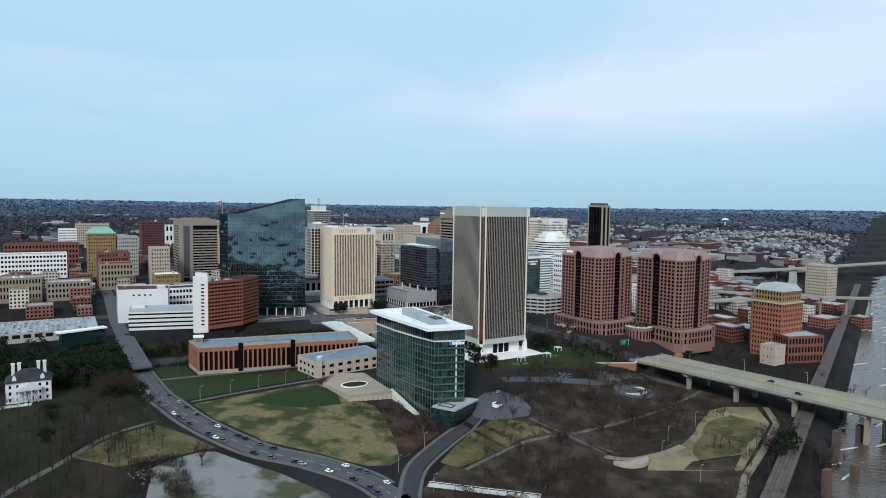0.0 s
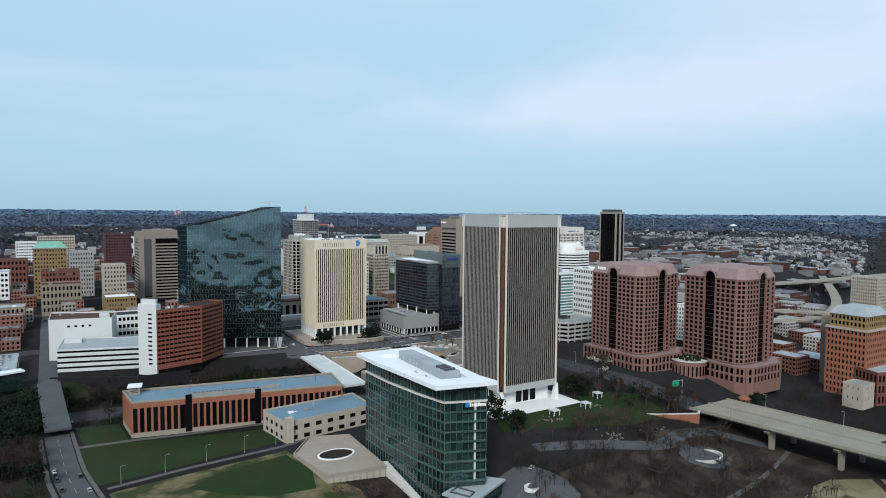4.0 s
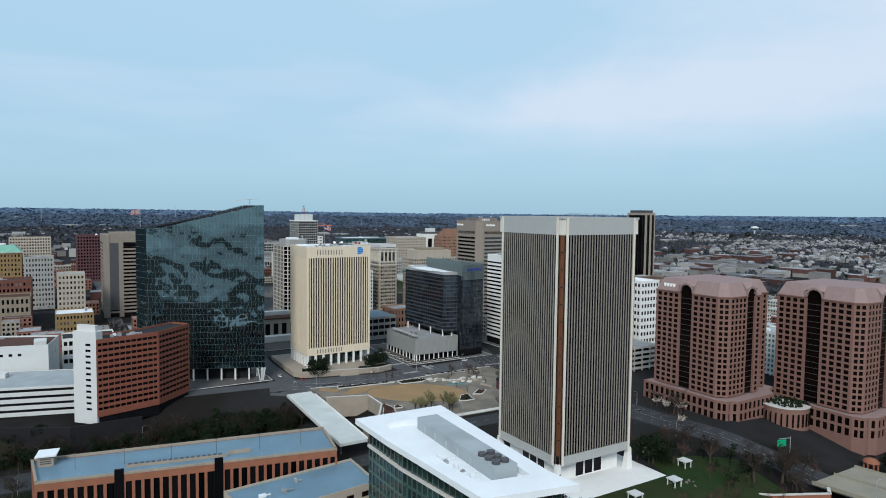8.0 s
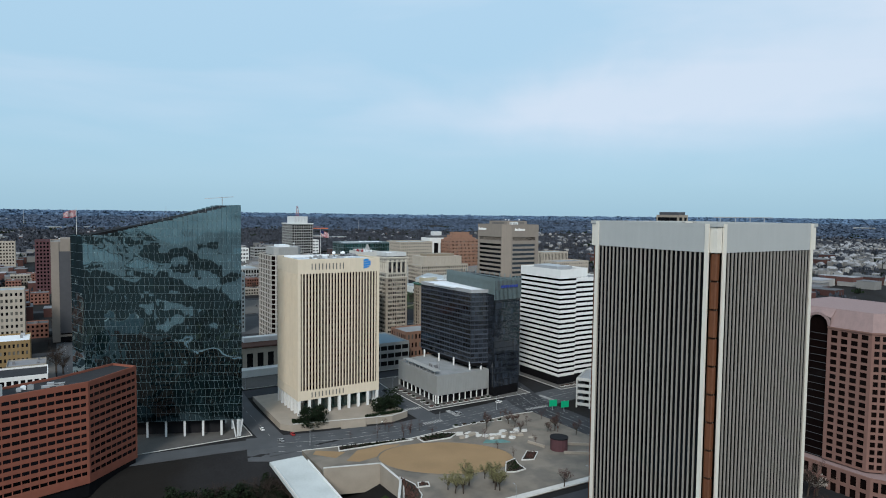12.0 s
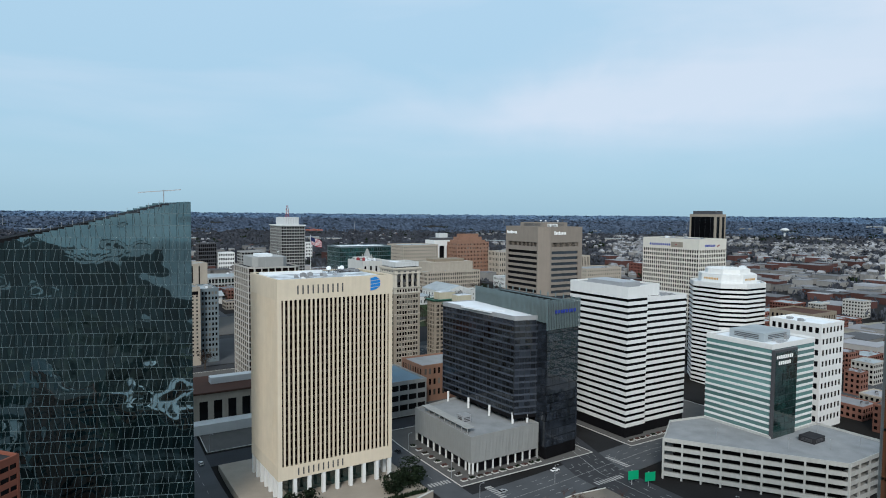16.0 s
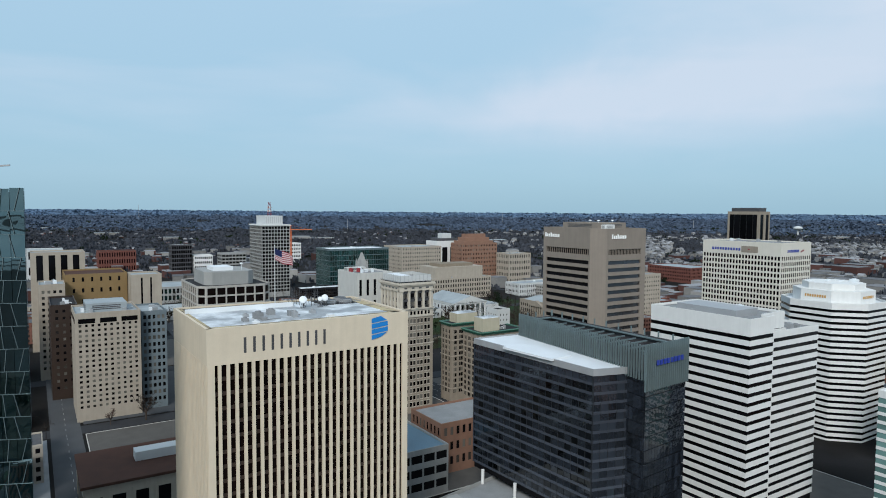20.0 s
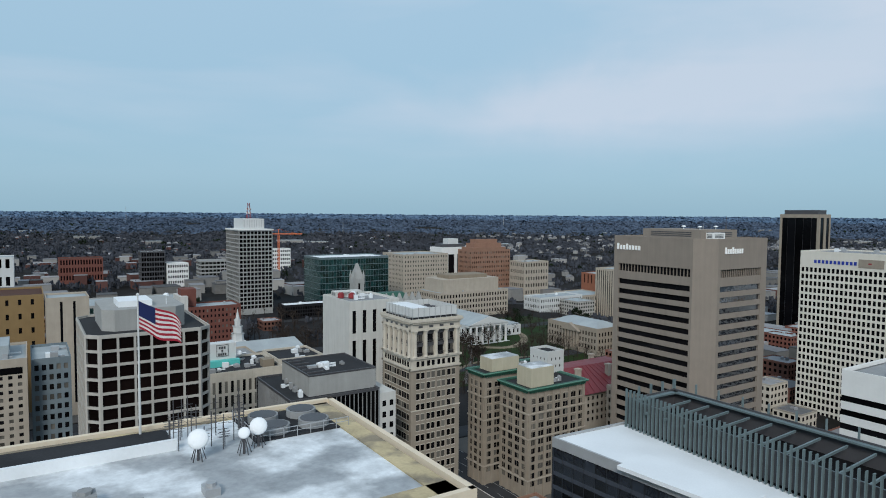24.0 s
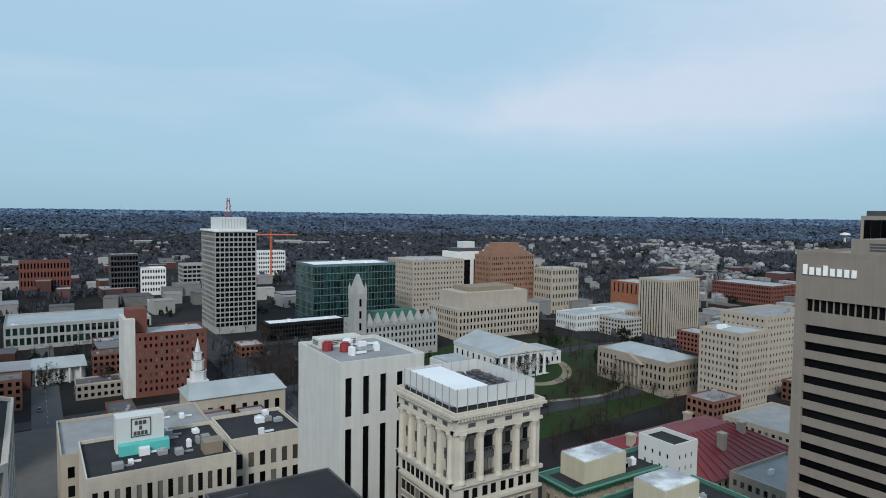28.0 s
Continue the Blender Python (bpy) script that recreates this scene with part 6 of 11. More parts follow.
def black_office():
    poly = rect(339, 796.5, 30, 34)
    r = base("black_office", "low black office block with close white mullions and grey penthouse", "office building", (354, 813, 30))
    core(r, poly, 30, 81.6, 0.5)
    for i in range(4):
        s = Side(poly[i], poly[(i + 1) % 4])
        m = round(s.len / 1.5)
        pane("glass_wall", s.len, 50, "glass_dark", r, s.at(s.len / 2, -0.4, 56.4), s.ang)
        for j in range(m + 1):
            g = Geo()
            s.box(g, s.len * j / m - 0.07, s.len * j / m + 0.07, -0.4, 0.02, 31, 81.8)
            part("mullion", g, "roof_grey", r)
    s = Side(poly[1], poly[2])
    roofing(r, poly, 81.8, "roof_dark", 0.4, "metal_dark")
    g = Geo()
    g.prism(rect(346, 799.6, 23.2, 25), 81.4, 87.9)
    part("penthouse", g, "grey_concrete", r, "plain pale grey penthouse")
    g = Geo()
    g.ring(rect(346, 799.6, 23.2, 25), inset(rect(346, 799.6, 23.2, 25), 0.4), 87.8, 88.4)
    part("penthouse_kerb", g, "metal_dark", r)
    g = Geo()
    g.prism(inset(rect(346, 799.6, 23.2, 25), 0.45), 87.8, 88.05)
    part("penthouse_roof", g, "roof_dark", r)
    roof_units(r, rect(346, 800, 20, 22), 88.0, 6, 61, 3)
    for q in range(5):
        g = Geo()
        g.box(346.8, 803 + q * 4.4, 88.0, 352.5, 803.35 + q * 4.4, 88.5)
        part("pipe_run", g, "metal_dark", r)
    roof_units(r, rect(339, 797, 14, 32), 81.8, 6, 62, 1.8)
    w = base("white_party_wall", "white rear stair wall with paired windows", "building", (372, 811, 30))
    g = Geo()
    g.prism(rect(369.3, 797, 6, 24), 29, 80)
    part("wall", g, "worn_marble", w)
    s = Side((369.3, 797), (375.3, 797))
    for q in range(13):
        for j in range(2):
            pane("window", 1.3, 1.9, "glass_dark", w, s.at(1.7 + j * 2.7, 0.03, 32 + q * 3.7), s.ang, 0.12)


black_office()


def old_hotel():
    r = block("beige_slab", "slim beige office slab with a regular punched window grid", rect(242.5, 880, 30, 34), 86, 17, "pale_stone", "glass_sash", 2.9, 0.55, 0.5, 6, 5.0, 90, "roof_pale", 9, "office building")
    s = Side((242.5, 880), (272.5, 880))
    for j in range(3):
        pane("top_window", 7.6, 2.4, "glass_dark", r, s.at(5.2 + j * 9.8, 0.03, 82.7), s.ang, 0.12)
    s = Side((242.5, 914), (242.5, 880))
    for j in range(3):
        pane("top_window", 9.4, 2.4, "glass_dark", r, s.at(5.8 + j * 11, 0.03, 82.7), s.ang, 0.12)
    plant_room(r, 248, 888, 19, 20, 86, 4.4, "roof_pale", "roof_house")
    block("dark_slab", "near-black brick slab behind the beige office", rect(233, 926, 13, 42), 85, 12, "bronze_panel", "glass_sash", 4, 0.6, 0.6, 4, 2, 16, "roof_dark", 3)
    block("pale_hotel", "pale corner hotel with decorated cornice", rect(228, 972, 14, 26), 92, 14, "pale_stone", "glass_sash", 3.2, 0.5, 0.5, 5, 3, 24, "roof_pale", 5)
    block("slate_office", "blue-grey panelled office between the beige slab and the gridded tower", rect(273.6, 886, 12.6, 30), 84.0, 13, "slate_panel", "glass_sash", 2.6, 0.42, 0.45, 3, 1.5, 12, "roof_pale", 3, "office building")
    b = base("brown_bank", "low banking hall with tall windows and a brown roof", "bank", (262, 775, 28))
    poly = rect(238, 757, 44, 34)
    g = Geo()
    g.prism(poly, 26, 44.5)
    part("hall", g, "pale_stone", b)
    for i in (0, 3):
        s = Side(poly[i], poly[(i + 1) % 4])
        m = round(s.len / 7)
        for j in range(m):
            pane("tall_window", 4.2, 10, "glass_dark", b, s.at((j + 0.5) * s.len / m, 0.03, 35.5), s.ang, 0.12)
            g = Geo()
            s.box(g, j * s.len / m + 0.4, j * s.len / m + 1.0, 0, 0.35, 29, 42)
            part("pilaster", g, "pale_stone", b)
    g = Geo()
    g.prism([(x, y) for x, y in inset(poly, -0.9)], 44.4, 45.4)
    part("roof", g, "roof_brown", b)
    g = Geo()
    g.prism(rect(256, 772, 25, 6), 45.3, 48.8)
    part("clerestory", g, "white_paint", b)
    g = Geo()
    g.prism(rect(240, 748, 44, 8), 26, 31)
    part("porch", g, "white_concrete", b)


old_hotel()


def marble_tower():
    """White slab with blank long side and black vertical window strips."""
    poly = rect(380, 844, 22.5, 27)
    z0, z1 = 30, 103.2
    r = base("marble_tower", "white stone office slab with black vertical window strips", "office building", (391, 857, z0))
    core(r, poly, z0, z1, 0.8)
    for i in range(4):
        s = Side(poly[i], poly[(i + 1) % 4])
        if i in (0, 2):
            g = Geo()
            s.box(g, 0, s.len, -0.8, 0, z1 - 3.2, z1)
            part("crown", g, "worn_marble", r)
            g = Geo()
            s.box(g, 0, s.len, -0.8, 0, z1 - 15.2, z1 - 12.4)
            part("belt", g, "worn_marble", r)
            n = 5
            w = s.len / n
            for j in range(n + 1):
                c = j * w
                g = Geo()
                s.box(g, max(0, c - w * 0.31), min(s.len, c + w * 0.31), -0.8, 0.02, z0, z1 - 3.2)
                part("pier", g, "worn_marble", r)
            for j in range(n):
                for (a, b) in ((z1 - 12.4, z1 - 3.2), (z1 - 42, z1 - 15.2), (z0, z1 - 42)):
                    pane("window_strip", w * 0.38, b - a, "glass_dark", r, s.at((j + 0.5) * w, -0.5, (a + b) / 2), s.ang)
        else:
            n = 5
            for j in range(n):
                g = Geo()
                s.box(g, s.len * j / n + 0.05, s.len * (j + 1) / n - 0.05, -0.8, 0, z0, z1)
                part("stone_panel", g, "worn_marble", r, "blank white stone panel")
    roofing(r, poly, z1, "roof_grey", 0.7, "worn_marble")
    for x, y, m in ((384, 861, "red_paint"), (387.5, 858, "red_paint"), (390, 862, "roof_white")):
        g = Geo()
        g.tube(x, y, z1, z1 + 1.9, 1.4, None, 10)
        g.tube(x, y, z1 + 1.9, z1 + 2.3, 0.9, None, 10)
        part("cooling_tower", g, m, r)
    roof_units(r, rect(382, 846, 18, 22), z1, 5, 9, 2.4)
    plant_room(r, 383, 864, 12, 5, z1, 2.2, "worn_marble")


marble_tower()


def bank_palazzo():
    """Tall early office block: stone shaft of paired sashes, giant order near the top, heavy cornice, screened roof plant."""
    poly = rect(386.6, 806.2, 20.6, 21.6)
    z0, z1 = 29.5, 100.6
    r = base("cornice_tower", "old limestone office tower with giant columns and heavy cornice", "office building", (397, 817, z0))
    core(r, poly, z0, z1, 1.2)
    za, zb = z1 - 13.2, z1 - 17.2
    fh = 3.75
    for i in range(4):
        s = Side(poly[i], poly[(i + 1) % 4])
        seen = i in (0, 3)
        n = 4 if i in (0, 2) else 5
        e = 1.5
        w = (s.len - 2 * e) / n
        g = Geo()
        s.box(g, 0, s.len, -1.0, 0.0, z0, zb)
        part("shaft_wall", g, "beige_stone", r, "brown-grey stone shaft")
        g = Geo()
        s.box(g, 0, s.len, -1.0, 0.0, zb, za)
        part("belt_wall", g, "limestone", r, "pale stone belt storey")
        for zz, d, hh in ((zb - 0.2, 0.5, 0.6), (za - 0.3, 0.6, 0.7), (z1 - 3.4, 0.45, 0.6), (zb - 4 * fh, 0.25, 0.4)):
            g = Geo()
            s.box(g, -d if i in (0, 2) else 0, s.len + (d if i in (0, 2) else 0), -1, d, zz, zz + hh)
            part("string_course", g, "limestone", r)
        if seen:
            rest, sills = Geo(), Geo()
            for q in range(17):
                z = zb - 0.6 - (q + 1) * fh + 0.9
                if z < z0 + 2:
                    break
                for j in range(n):
                    for k in (-1, 1):
                        c = e + (j + 0.5) * w + k * 1.0
                        if q < 5:
                            pane("sash_window", 1.35, 2.2, "glass_sash", r, s.at(c, 0.03, z + 1.1), s.ang, 0.1)
                        else:
                            s.box(rest, c - 0.67, c + 0.67, -0.03, 0.04, z, z + 2.2)
                        s.box(sills, c - 0.8, c + 0.8, 0.006, 0.2, z - 0.28, z)
                        s.box(sills, c - 0.8, c + 0.8, 0.006, 0.14, z + 2.2, z + 2.42)
            part("lower_windows", rest, "glass_sash", r, kind="stuff")
            part("sills", sills, "limestone", r, kind="stuff")
            for j in range(n):
                for k in (-1, 1):
                    pane("belt_window", 1.2, 1.9, "glass_dark", r, s.at(e + (j + 0.5) * w + k * 1.0, 0.03, zb + 1.9), s.ang, 0.1)
        for j in range(n + 1):
            g = Geo()
            c = e + j * w
            a, b = (0.0, c + 0.75) if j == 0 else ((c - 0.75, s.len) if j == n else (c - 0.75, c + 0.75))
            s.box(g, a, b, -1.2, 0, za + 0.4, z1 - 3.4)
            part("pier", g, "limestone", r)
            if seen:
                p = s.at(c, 0.12, 0)
                g = Geo()
                g.tube(p[0], p[1], za + 1.1, z1 - 4.4, 0.62, 0.52, 12)
                col = part("column", g, "limestone", r)
                g = Geo()
                g.tube(p[0], p[1], z1 - 4.5, z1 - 3.4, 0.55, 0.95, 12)
                part("capital", g, "limestone", col)
                g = Geo()
                g.tube(p[0], p[1], za + 0.4, za + 1.1, 0.9, 0.68, 12)
                part("column_base", g, "limestone", col)
        if seen:
            for j in range(n):
                c = e + (j + 0.5) * w
                for q in range(2):
                    z = za + 0.9 + q * 4.4
                    for k in (-1, 1):
                        pane("loggia_window", (w - 1.9) * 0.42, 2.7, "glass_sash", r, s.at(c + k * (w - 1.9) * 0.25, -0.75, z + 1.7), s.ang)
                    g = Geo()
                    s.box(g, c - (w - 1.5) / 2, c + (w - 1.5) / 2, -0.9, -0.55, z + 3.05, z + 4.4)
                    part("spandrel", g, "metal_dark", r, "dark cast-iron spandrel")
                    g = Geo()
                    for k in range(9):
                        x = c - (w - 1.6) / 2 + k * (w - 1.6) / 8
                        s.box(g, x - 0.04, x + 0.04, -0.5, -0.42, z - 0.4, z + 0.7)
                    s.box(g, c - (w - 1.6) / 2, c + (w - 1.6) / 2, -0.5, -0.4, z + 0.7, z + 0.8)
                    part("balcony_rail", g, "metal_dark", r)
        g = Geo()
        s.box(g, 0, s.len, -1.2, 0.1, z1 - 2.8, z1 - 0.6)
        part("frieze", g, "limestone", r)
        if seen:
            for j in range(n):
                pane("attic_window", 1.7, 0.8, "metal_dark", r, s.at(e + (j + 0.5) * w, 0.12, z1 - 2.0), s.ang, 0.1)
        g = Geo()
        for j in range(30):
            s.box(g, s.len * (j + 0.25) / 30, s.len * (j + 0.75) / 30, 0.1, 0.9, z1 - 0.85, z1 - 0.2)
        part("modillions", g, "limestone", r, kind="stuff")
    g = Geo()
    g.prism(inset(poly, -1.0), z1 - 0.2, z1 + 0.35)
    part("cornice", g, "limestone", r, "heavy projecting stone cornice")
    g = Geo()
    g.ring(inset(poly, -0.7), inset(poly, -0.2), z1 + 0.35, z1 + 0.9)
    part("parapet", g, "limestone", r)
    up = inset(poly, 0.9)
    g = Geo()
    g.prism(up, z1 + 0.3, z1 + 1.0)
    part("roof", g, "roof_dark", r)
    x0, y0 = up[0]
    g = Geo()
    g.prism(rect(x0 + 0.3, y0 + 2.0, 8.0, 17.0), z1 + 0.9, z1 + 4.0)
    part("penthouse", g, "white_paint", r, "white rooftop penthouse")
    g = Geo()
    g.prism(rect(x0 + 0.1, y0 + 1.8, 8.4, 17.4), z1 + 4.0, z1 + 4.3)
    part("penthouse_roof", g, "roof_white", r, "white penthouse roof")
    for i in range(4):
        s = Side(up[i], up[(i + 1) % 4])
        for j in range(8):
            g = Geo()
            a = s.at(s.len * j / 8, 0.1, 0)
            g.beam((a[0], a[1], z1 + 0.5), (a[0], a[1], z1 + 4.9), 0.14)
            part("screen_post", g, "metal_grey", r)
            g = Geo()
            s.box(g, s.len * j / 8 + 0.08, s.len * (j + 1) / 8 - 0.08, -0.04, 0.02, z1 + 1.5, z1 + 4.7)
            part("screen_panel", g, "white_paint", r, "pale metal roof screen panel")
    for k in range(8):
        g = Geo()
        x, y = x0 + 10.0 + (k % 2) * 4.4, y0 + 2.0 + (k // 2) * 4.2
        g.box(x, y, z1 + 1.0, x + 3, y + 3.2, z1 + 2.8)
        g.tube(x + 1.5, y + 1.6, z1 + 2.8, z1 + 3.2, 1.1, None, 10)
        part("cooling_unit", g, "metal_dark", r)


bank_palazzo()


def sash_bay(root, s, c, z0, w, h, arch=False):
    """A pair of sash windows in a shallow reveal, with a sill and, on the top storey, an arched head."""
    for k in (-1, 1):
        pane("window", w * 0.42, h, "glass_sash", root, s.at(c + k * w * 0.25, 0.04, z0 + h / 2), s.ang, 0.12)
    g = Geo()
    s.box(g, c - w * 0.52, c + w * 0.52, 0, 0.32, z0 - 0.35, z0 - 0.05)
    if arch:
        n = 6
        for q in range(n):
            a0, a1 = math.pi * q / n, math.pi * (q + 1) / n
            p = [(c + r * math.cos(a), z0 + h + 0.6 * r * math.sin(a) / (w * 0.5)) for r, a in ((w * 0.48, a0), (w * 0.62, a0), (w * 0.62, a1), (w * 0.48, a1))]
            g.hexa([s.at(x, 0.25, z) for x, z in p] + [s.at(x, 0.0, z) for x, z in p])
    part("sill", g, "pale_stone", root)


def green_cornice(poly, z1, name, label, fl):
    """Brown stone block: piers, paired sashes, string courses and a bracketed green copper cornice."""
    gz = min(ground_z(*p) for p in poly) - 0.4
    cx, cy = sum(p[0] for p in poly) / 4, sum(p[1] for p in poly) / 4
    r = base(name, label, "office building", (cx, cy, gz))
    core(r, poly, gz, z1, 0.9)
    fh = (z1 - 3.0 - gz - 5.0) / fl
    for i in range(4):
        s = Side(poly[i], poly[(i + 1) % 4])
        n = max(3, round(s.len / 4.4))
        w = s.len / n
        g = Geo()
        s.box(g, 0, s.len, -1.0, 0.0, gz, z1)
        part("wall", g, "beige_stone", r)
        g = Geo()
        for j in range(n + 1):
            c = min(max(j * w, 0.7), s.len - 0.7)
            s.box(g, c - 0.65, c + 0.65, 0.006, 0.35, gz, z1 - 1.2)
        part("pier", g, "beige_stone", r)
        for zz, d in ((z1 - 3.0 - 2 * fh, 0.55), (z1 - 3.0 - 5 * fh, 0.55), (gz + 8, 0.6)):
            g = Geo()
            s.box(g, -d if i in (0, 2) else 0, s.len + (d if i in (0, 2) else 0), 0.0, d, zz, zz + 0.5)
            part("string_course", g, "pale_stone", r)
        rest = Geo()
        for q in range(fl):
            z = gz + 5.0 + q * fh + fh * 0.22
            for j in range(n):
                c = (j + 0.5) * w
                if i in (0, 3) and q >= fl - 4:
                    sash_bay(r, s, c, z, w - 1.3, fh * 0.62, q == fl - 1)
                elif i in (0, 3):
                    for k in (-1, 1):
                        s.box(rest, c + k * (w - 1.3) * 0.25 - (w - 1.3) * 0.21, c + k * (w - 1.3) * 0.25 + (w - 1.3) * 0.21, -0.02, 0.05, z, z + fh * 0.62)
        part("lower_windows", rest, "glass_sash", r, kind="stuff")
        g = Geo()
        m = round(s.len / 0.9)
        for j in range(m):
            s.box(g, s.len * (j + 0.3) / m, s.len * (j + 0.7) / m, 0.0, 0.9, z1 - 1.0, z1 - 0.15)
        part("brackets", g, "roof_green", r, kind="stuff")
    g = Geo()
    g.ring(inset(poly, -1.1), inset(poly, 0.8), z1 - 0.15, z1 + 0.45)
    part("cornice", g, "roof_green", r, "green copper cornice")
    g = Geo()
    g.ring(inset(poly, -1.25), inset(poly, -0.95), z1 + 0.30, z1 + 0.62)
    part("gutter", g, mat("verdigris", (0.12, 0.27, 0.21), 0.6, 0.25), r, "pale green copper gutter")
    g = Geo()
    g.prism(inset(poly, 0.7), z1 - 0.6, z1 + 0.12)
    part("roof", g, "roof_dark", r)
    return r


m2 = green_cornice(rect(429.4, 792.7, 29.0, 16.6), 73.2, "office_block", "brown stone office block with a green copper cornice", 11)
m1 = green_cornice(rect(423.6, 812.6, 34.0, 10.4), 75.6, "office_block", "tall brown stone block with copper cornice beside the bank tower", 12)
for root, x, y, wx, wy, za, zb in ((m2, 432.2, 794.6, 11.4, 8.4, 73.2, 80.6), (m1, 428.4, 814.2, 14.0, 8.0, 75.6, 80.9)):
    g = Geo()
    g.prism(rect(x, y, wx, wy), za, zb)
    house = part("lift_house", g, "yellow_render", root, "cream rendered lift house")
    g = Geo()
    g.prism(rect(x + 0.15, y + 0.15, wx - 0.3, wy - 0.3), zb - 0.1, zb + 0.25)
    part("lift_house_roof", g, "roof_stained", root, "pale stained membrane roof")
    roof_units(root, rect(x + wx - 2, y - 1, 12, wy), za + 0.1, 4, int(x), 1.4)
m3 = block("stair_block", "small white rendered stair block behind the cornice roofs", rect(452.5, 808, 9, 11), 81.6, 3, "white_paint", "glass_sash", 3, 0.7, 0.6, 40, 2, 6, "roof_dark", 0)


def store_building():
    """Beige corner building with tall narrow windows; a white billboard house stands on its roof."""
    poly = rect(331.5, 889.5, 37, 31)
    r = block("corner_store", "beige stone corner building with tall narrow windows and cluttered roof", poly, 69.7, 3, "limestone", "glass_sash", 2.6, 0.5, 0.2, 16, 3.2, 60, "roof_dark", 14)
    g = Geo()
    g.prism(rect(340, 906.8, 12.5, 5.5), 69, 79.6)
    h = part("sign_house", g, "white_paint", r, "white rooftop house with lettering and teal base")
    g = Geo()
    g.prism(rect(340.5, 904, 13, 2.8), 69, 72.4)
    part("teal_base", g, "teal_paint", h)
    for row, n, w in ((77.7, 3, 0.8), (76.2, 1, 0.7), (74.7, 4, 0.7)):
        for q in range(n):
            g = Geo()
            a = 346.4 + (q - n / 2) * w * 1.35
            g.box(a, 906.62, row - 0.55, a + w, 906.8, row + 0.55)
            part("sign_bar", g, "metal_dark", h)
    g = Geo()
    for a, b, c, d in ((343.8, 344.0, 73.7, 79.0), (348.8, 349.0, 73.7, 79.0), (343.8, 349.0, 73.7, 73.9), (343.8, 349.0, 78.8, 79.0)):
        g.box(a, 906.6, c, b, 906.8, d)
    part("sign_frame", g, "metal_dark", h)
    plant_room(r, 361, 894, 5, 5, 69.7, 3.2, "tan_brick", "stair_house", louvres=False)
    block("rear_store", "beige rear wing with tall windows and rail-topped roof", rect(368.7, 896, 22, 24), 71.0, 3, "limestone", "glass_sash", 3.4, 0.5, 0.3, 16, 4, 16, "roof_dark", 6)
    block("side_store", "long grey-roofed stone block behind the corner building", rect(327, 921.5, 44, 36), 66, 4, "pale_stone", "glass_dark", 3.6, 0.5, 0.4, 8, 3, 30, "roof_grey", 8)


store_building()


def capitol():
    """White temple-fronted capitol on its hill."""
    x, y, wx, wy, z0 = 563.0, 1020.0, 38.0, 50.0, 35.0
    r = base("capitol", "white temple-fronted capitol with columned portico and low wings", "capitol", (x + 19, y + 25, z0))
    g = Geo()
    g.box(x, y + 6, z0 - 4, x + wx, y + wy, z0 + 15)
    part("hall", g, "white_paint", r)
    for side_ in (Side((x, y + wy), (x, y + 6)), Side((x, y + 6), (x + wx, y + 6))):
        m = 7
        for j in range(m):
            for q in range(2):
                pane("window", 1.5, 3.6, "glass_dark", r, side_.at(side_.len * (j + 0.5) / m, 0.03, z0 + 4 + q * 6.5), side_.ang, 0.12)
            g = Geo()
            side_.box(g, side_.len * j / m - 0.4, side_.len * j / m + 0.4, 0, 0.3, z0, z0 + 14)
            part("pilaster", g, "white_paint", r)
    g = Geo()
    g.box(x - 0.6, y - 0.6, z0 + 14.4, x + wx + 0.6, y + wy + 0.6, z0 + 16.2)
    part("entablature", g, "white_paint", r)
    g = Geo()
    z = z0 + 16.2
    a, b = (x - 1, y - 1), (x + wx + 1, y + wy + 1)
    mid = x + wx / 2
    g.v = [(a[0], a[1], z), (b[0], a[1], z), (mid, a[1], z + 6.5), (a[0], b[1], z), (b[0], b[1], z), (mid, b[1], z + 6.5)]
    g.f = [(0, 1, 2), (5, 4, 3), (0, 2, 5, 3), (2, 1, 4, 5), (1, 0, 3, 4)]
    part("gable_roof", g, "roof_pale", r)
    g = Geo()
    g.v = [(a[0], a[1] - 0.3, z), (b[0], a[1] - 0.3, z), (mid, a[1] - 0.3, z + 6.3), (a[0], a[1] + 0.1, z), (b[0], a[1] + 0.1, z), (mid, a[1] + 0.1, z + 6.3)]
    g.f = [(0, 1, 2), (5, 4, 3), (0, 2, 5, 3), (2, 1, 4, 5), (1, 0, 3, 4)]
    part("pediment", g, "white_paint", r)
    for j in range(7):
        g = Geo()
        g.tube(x + 1.5 + j * (wx - 3) / 6, y, z0 + 1, z0 + 14.4, 1.15, 0.95, 12)
        part("column", g, "white_paint", r)
    g = Geo()
    g.box(x - 1, y - 2, z0 - 4, x + wx + 1, y + 6.2, z0 + 1)
    for q in range(6):
        g.box(x + 6, y - 3 - q, z0 - 4, x + wx - 6, y - 2 - q, z0 + 1 - q * 0.6)
    part("portico_base", g, "white_paint", r)
    for dx in (-26, wx + 6):
        g = Geo()
        g.box(x + dx, y + 14, z0 - 4, x + dx + 20, y + 40, z0 + 10)
        part("wing", g, "white_paint", r)
        g = Geo()
        g.box(x + dx + 1, y + 15, z0 + 10, x + dx + 19, y + 39, z0 + 11)
        part("wing_roof", g, "roof_pale", r)
        for j in range(4):
            pane("window", 1.4, 3.2, "glass_dark", r, (x + dx + 3 + j * 4.6, y + 13.95, z0 + 5), 0, 0.12)


capitol()


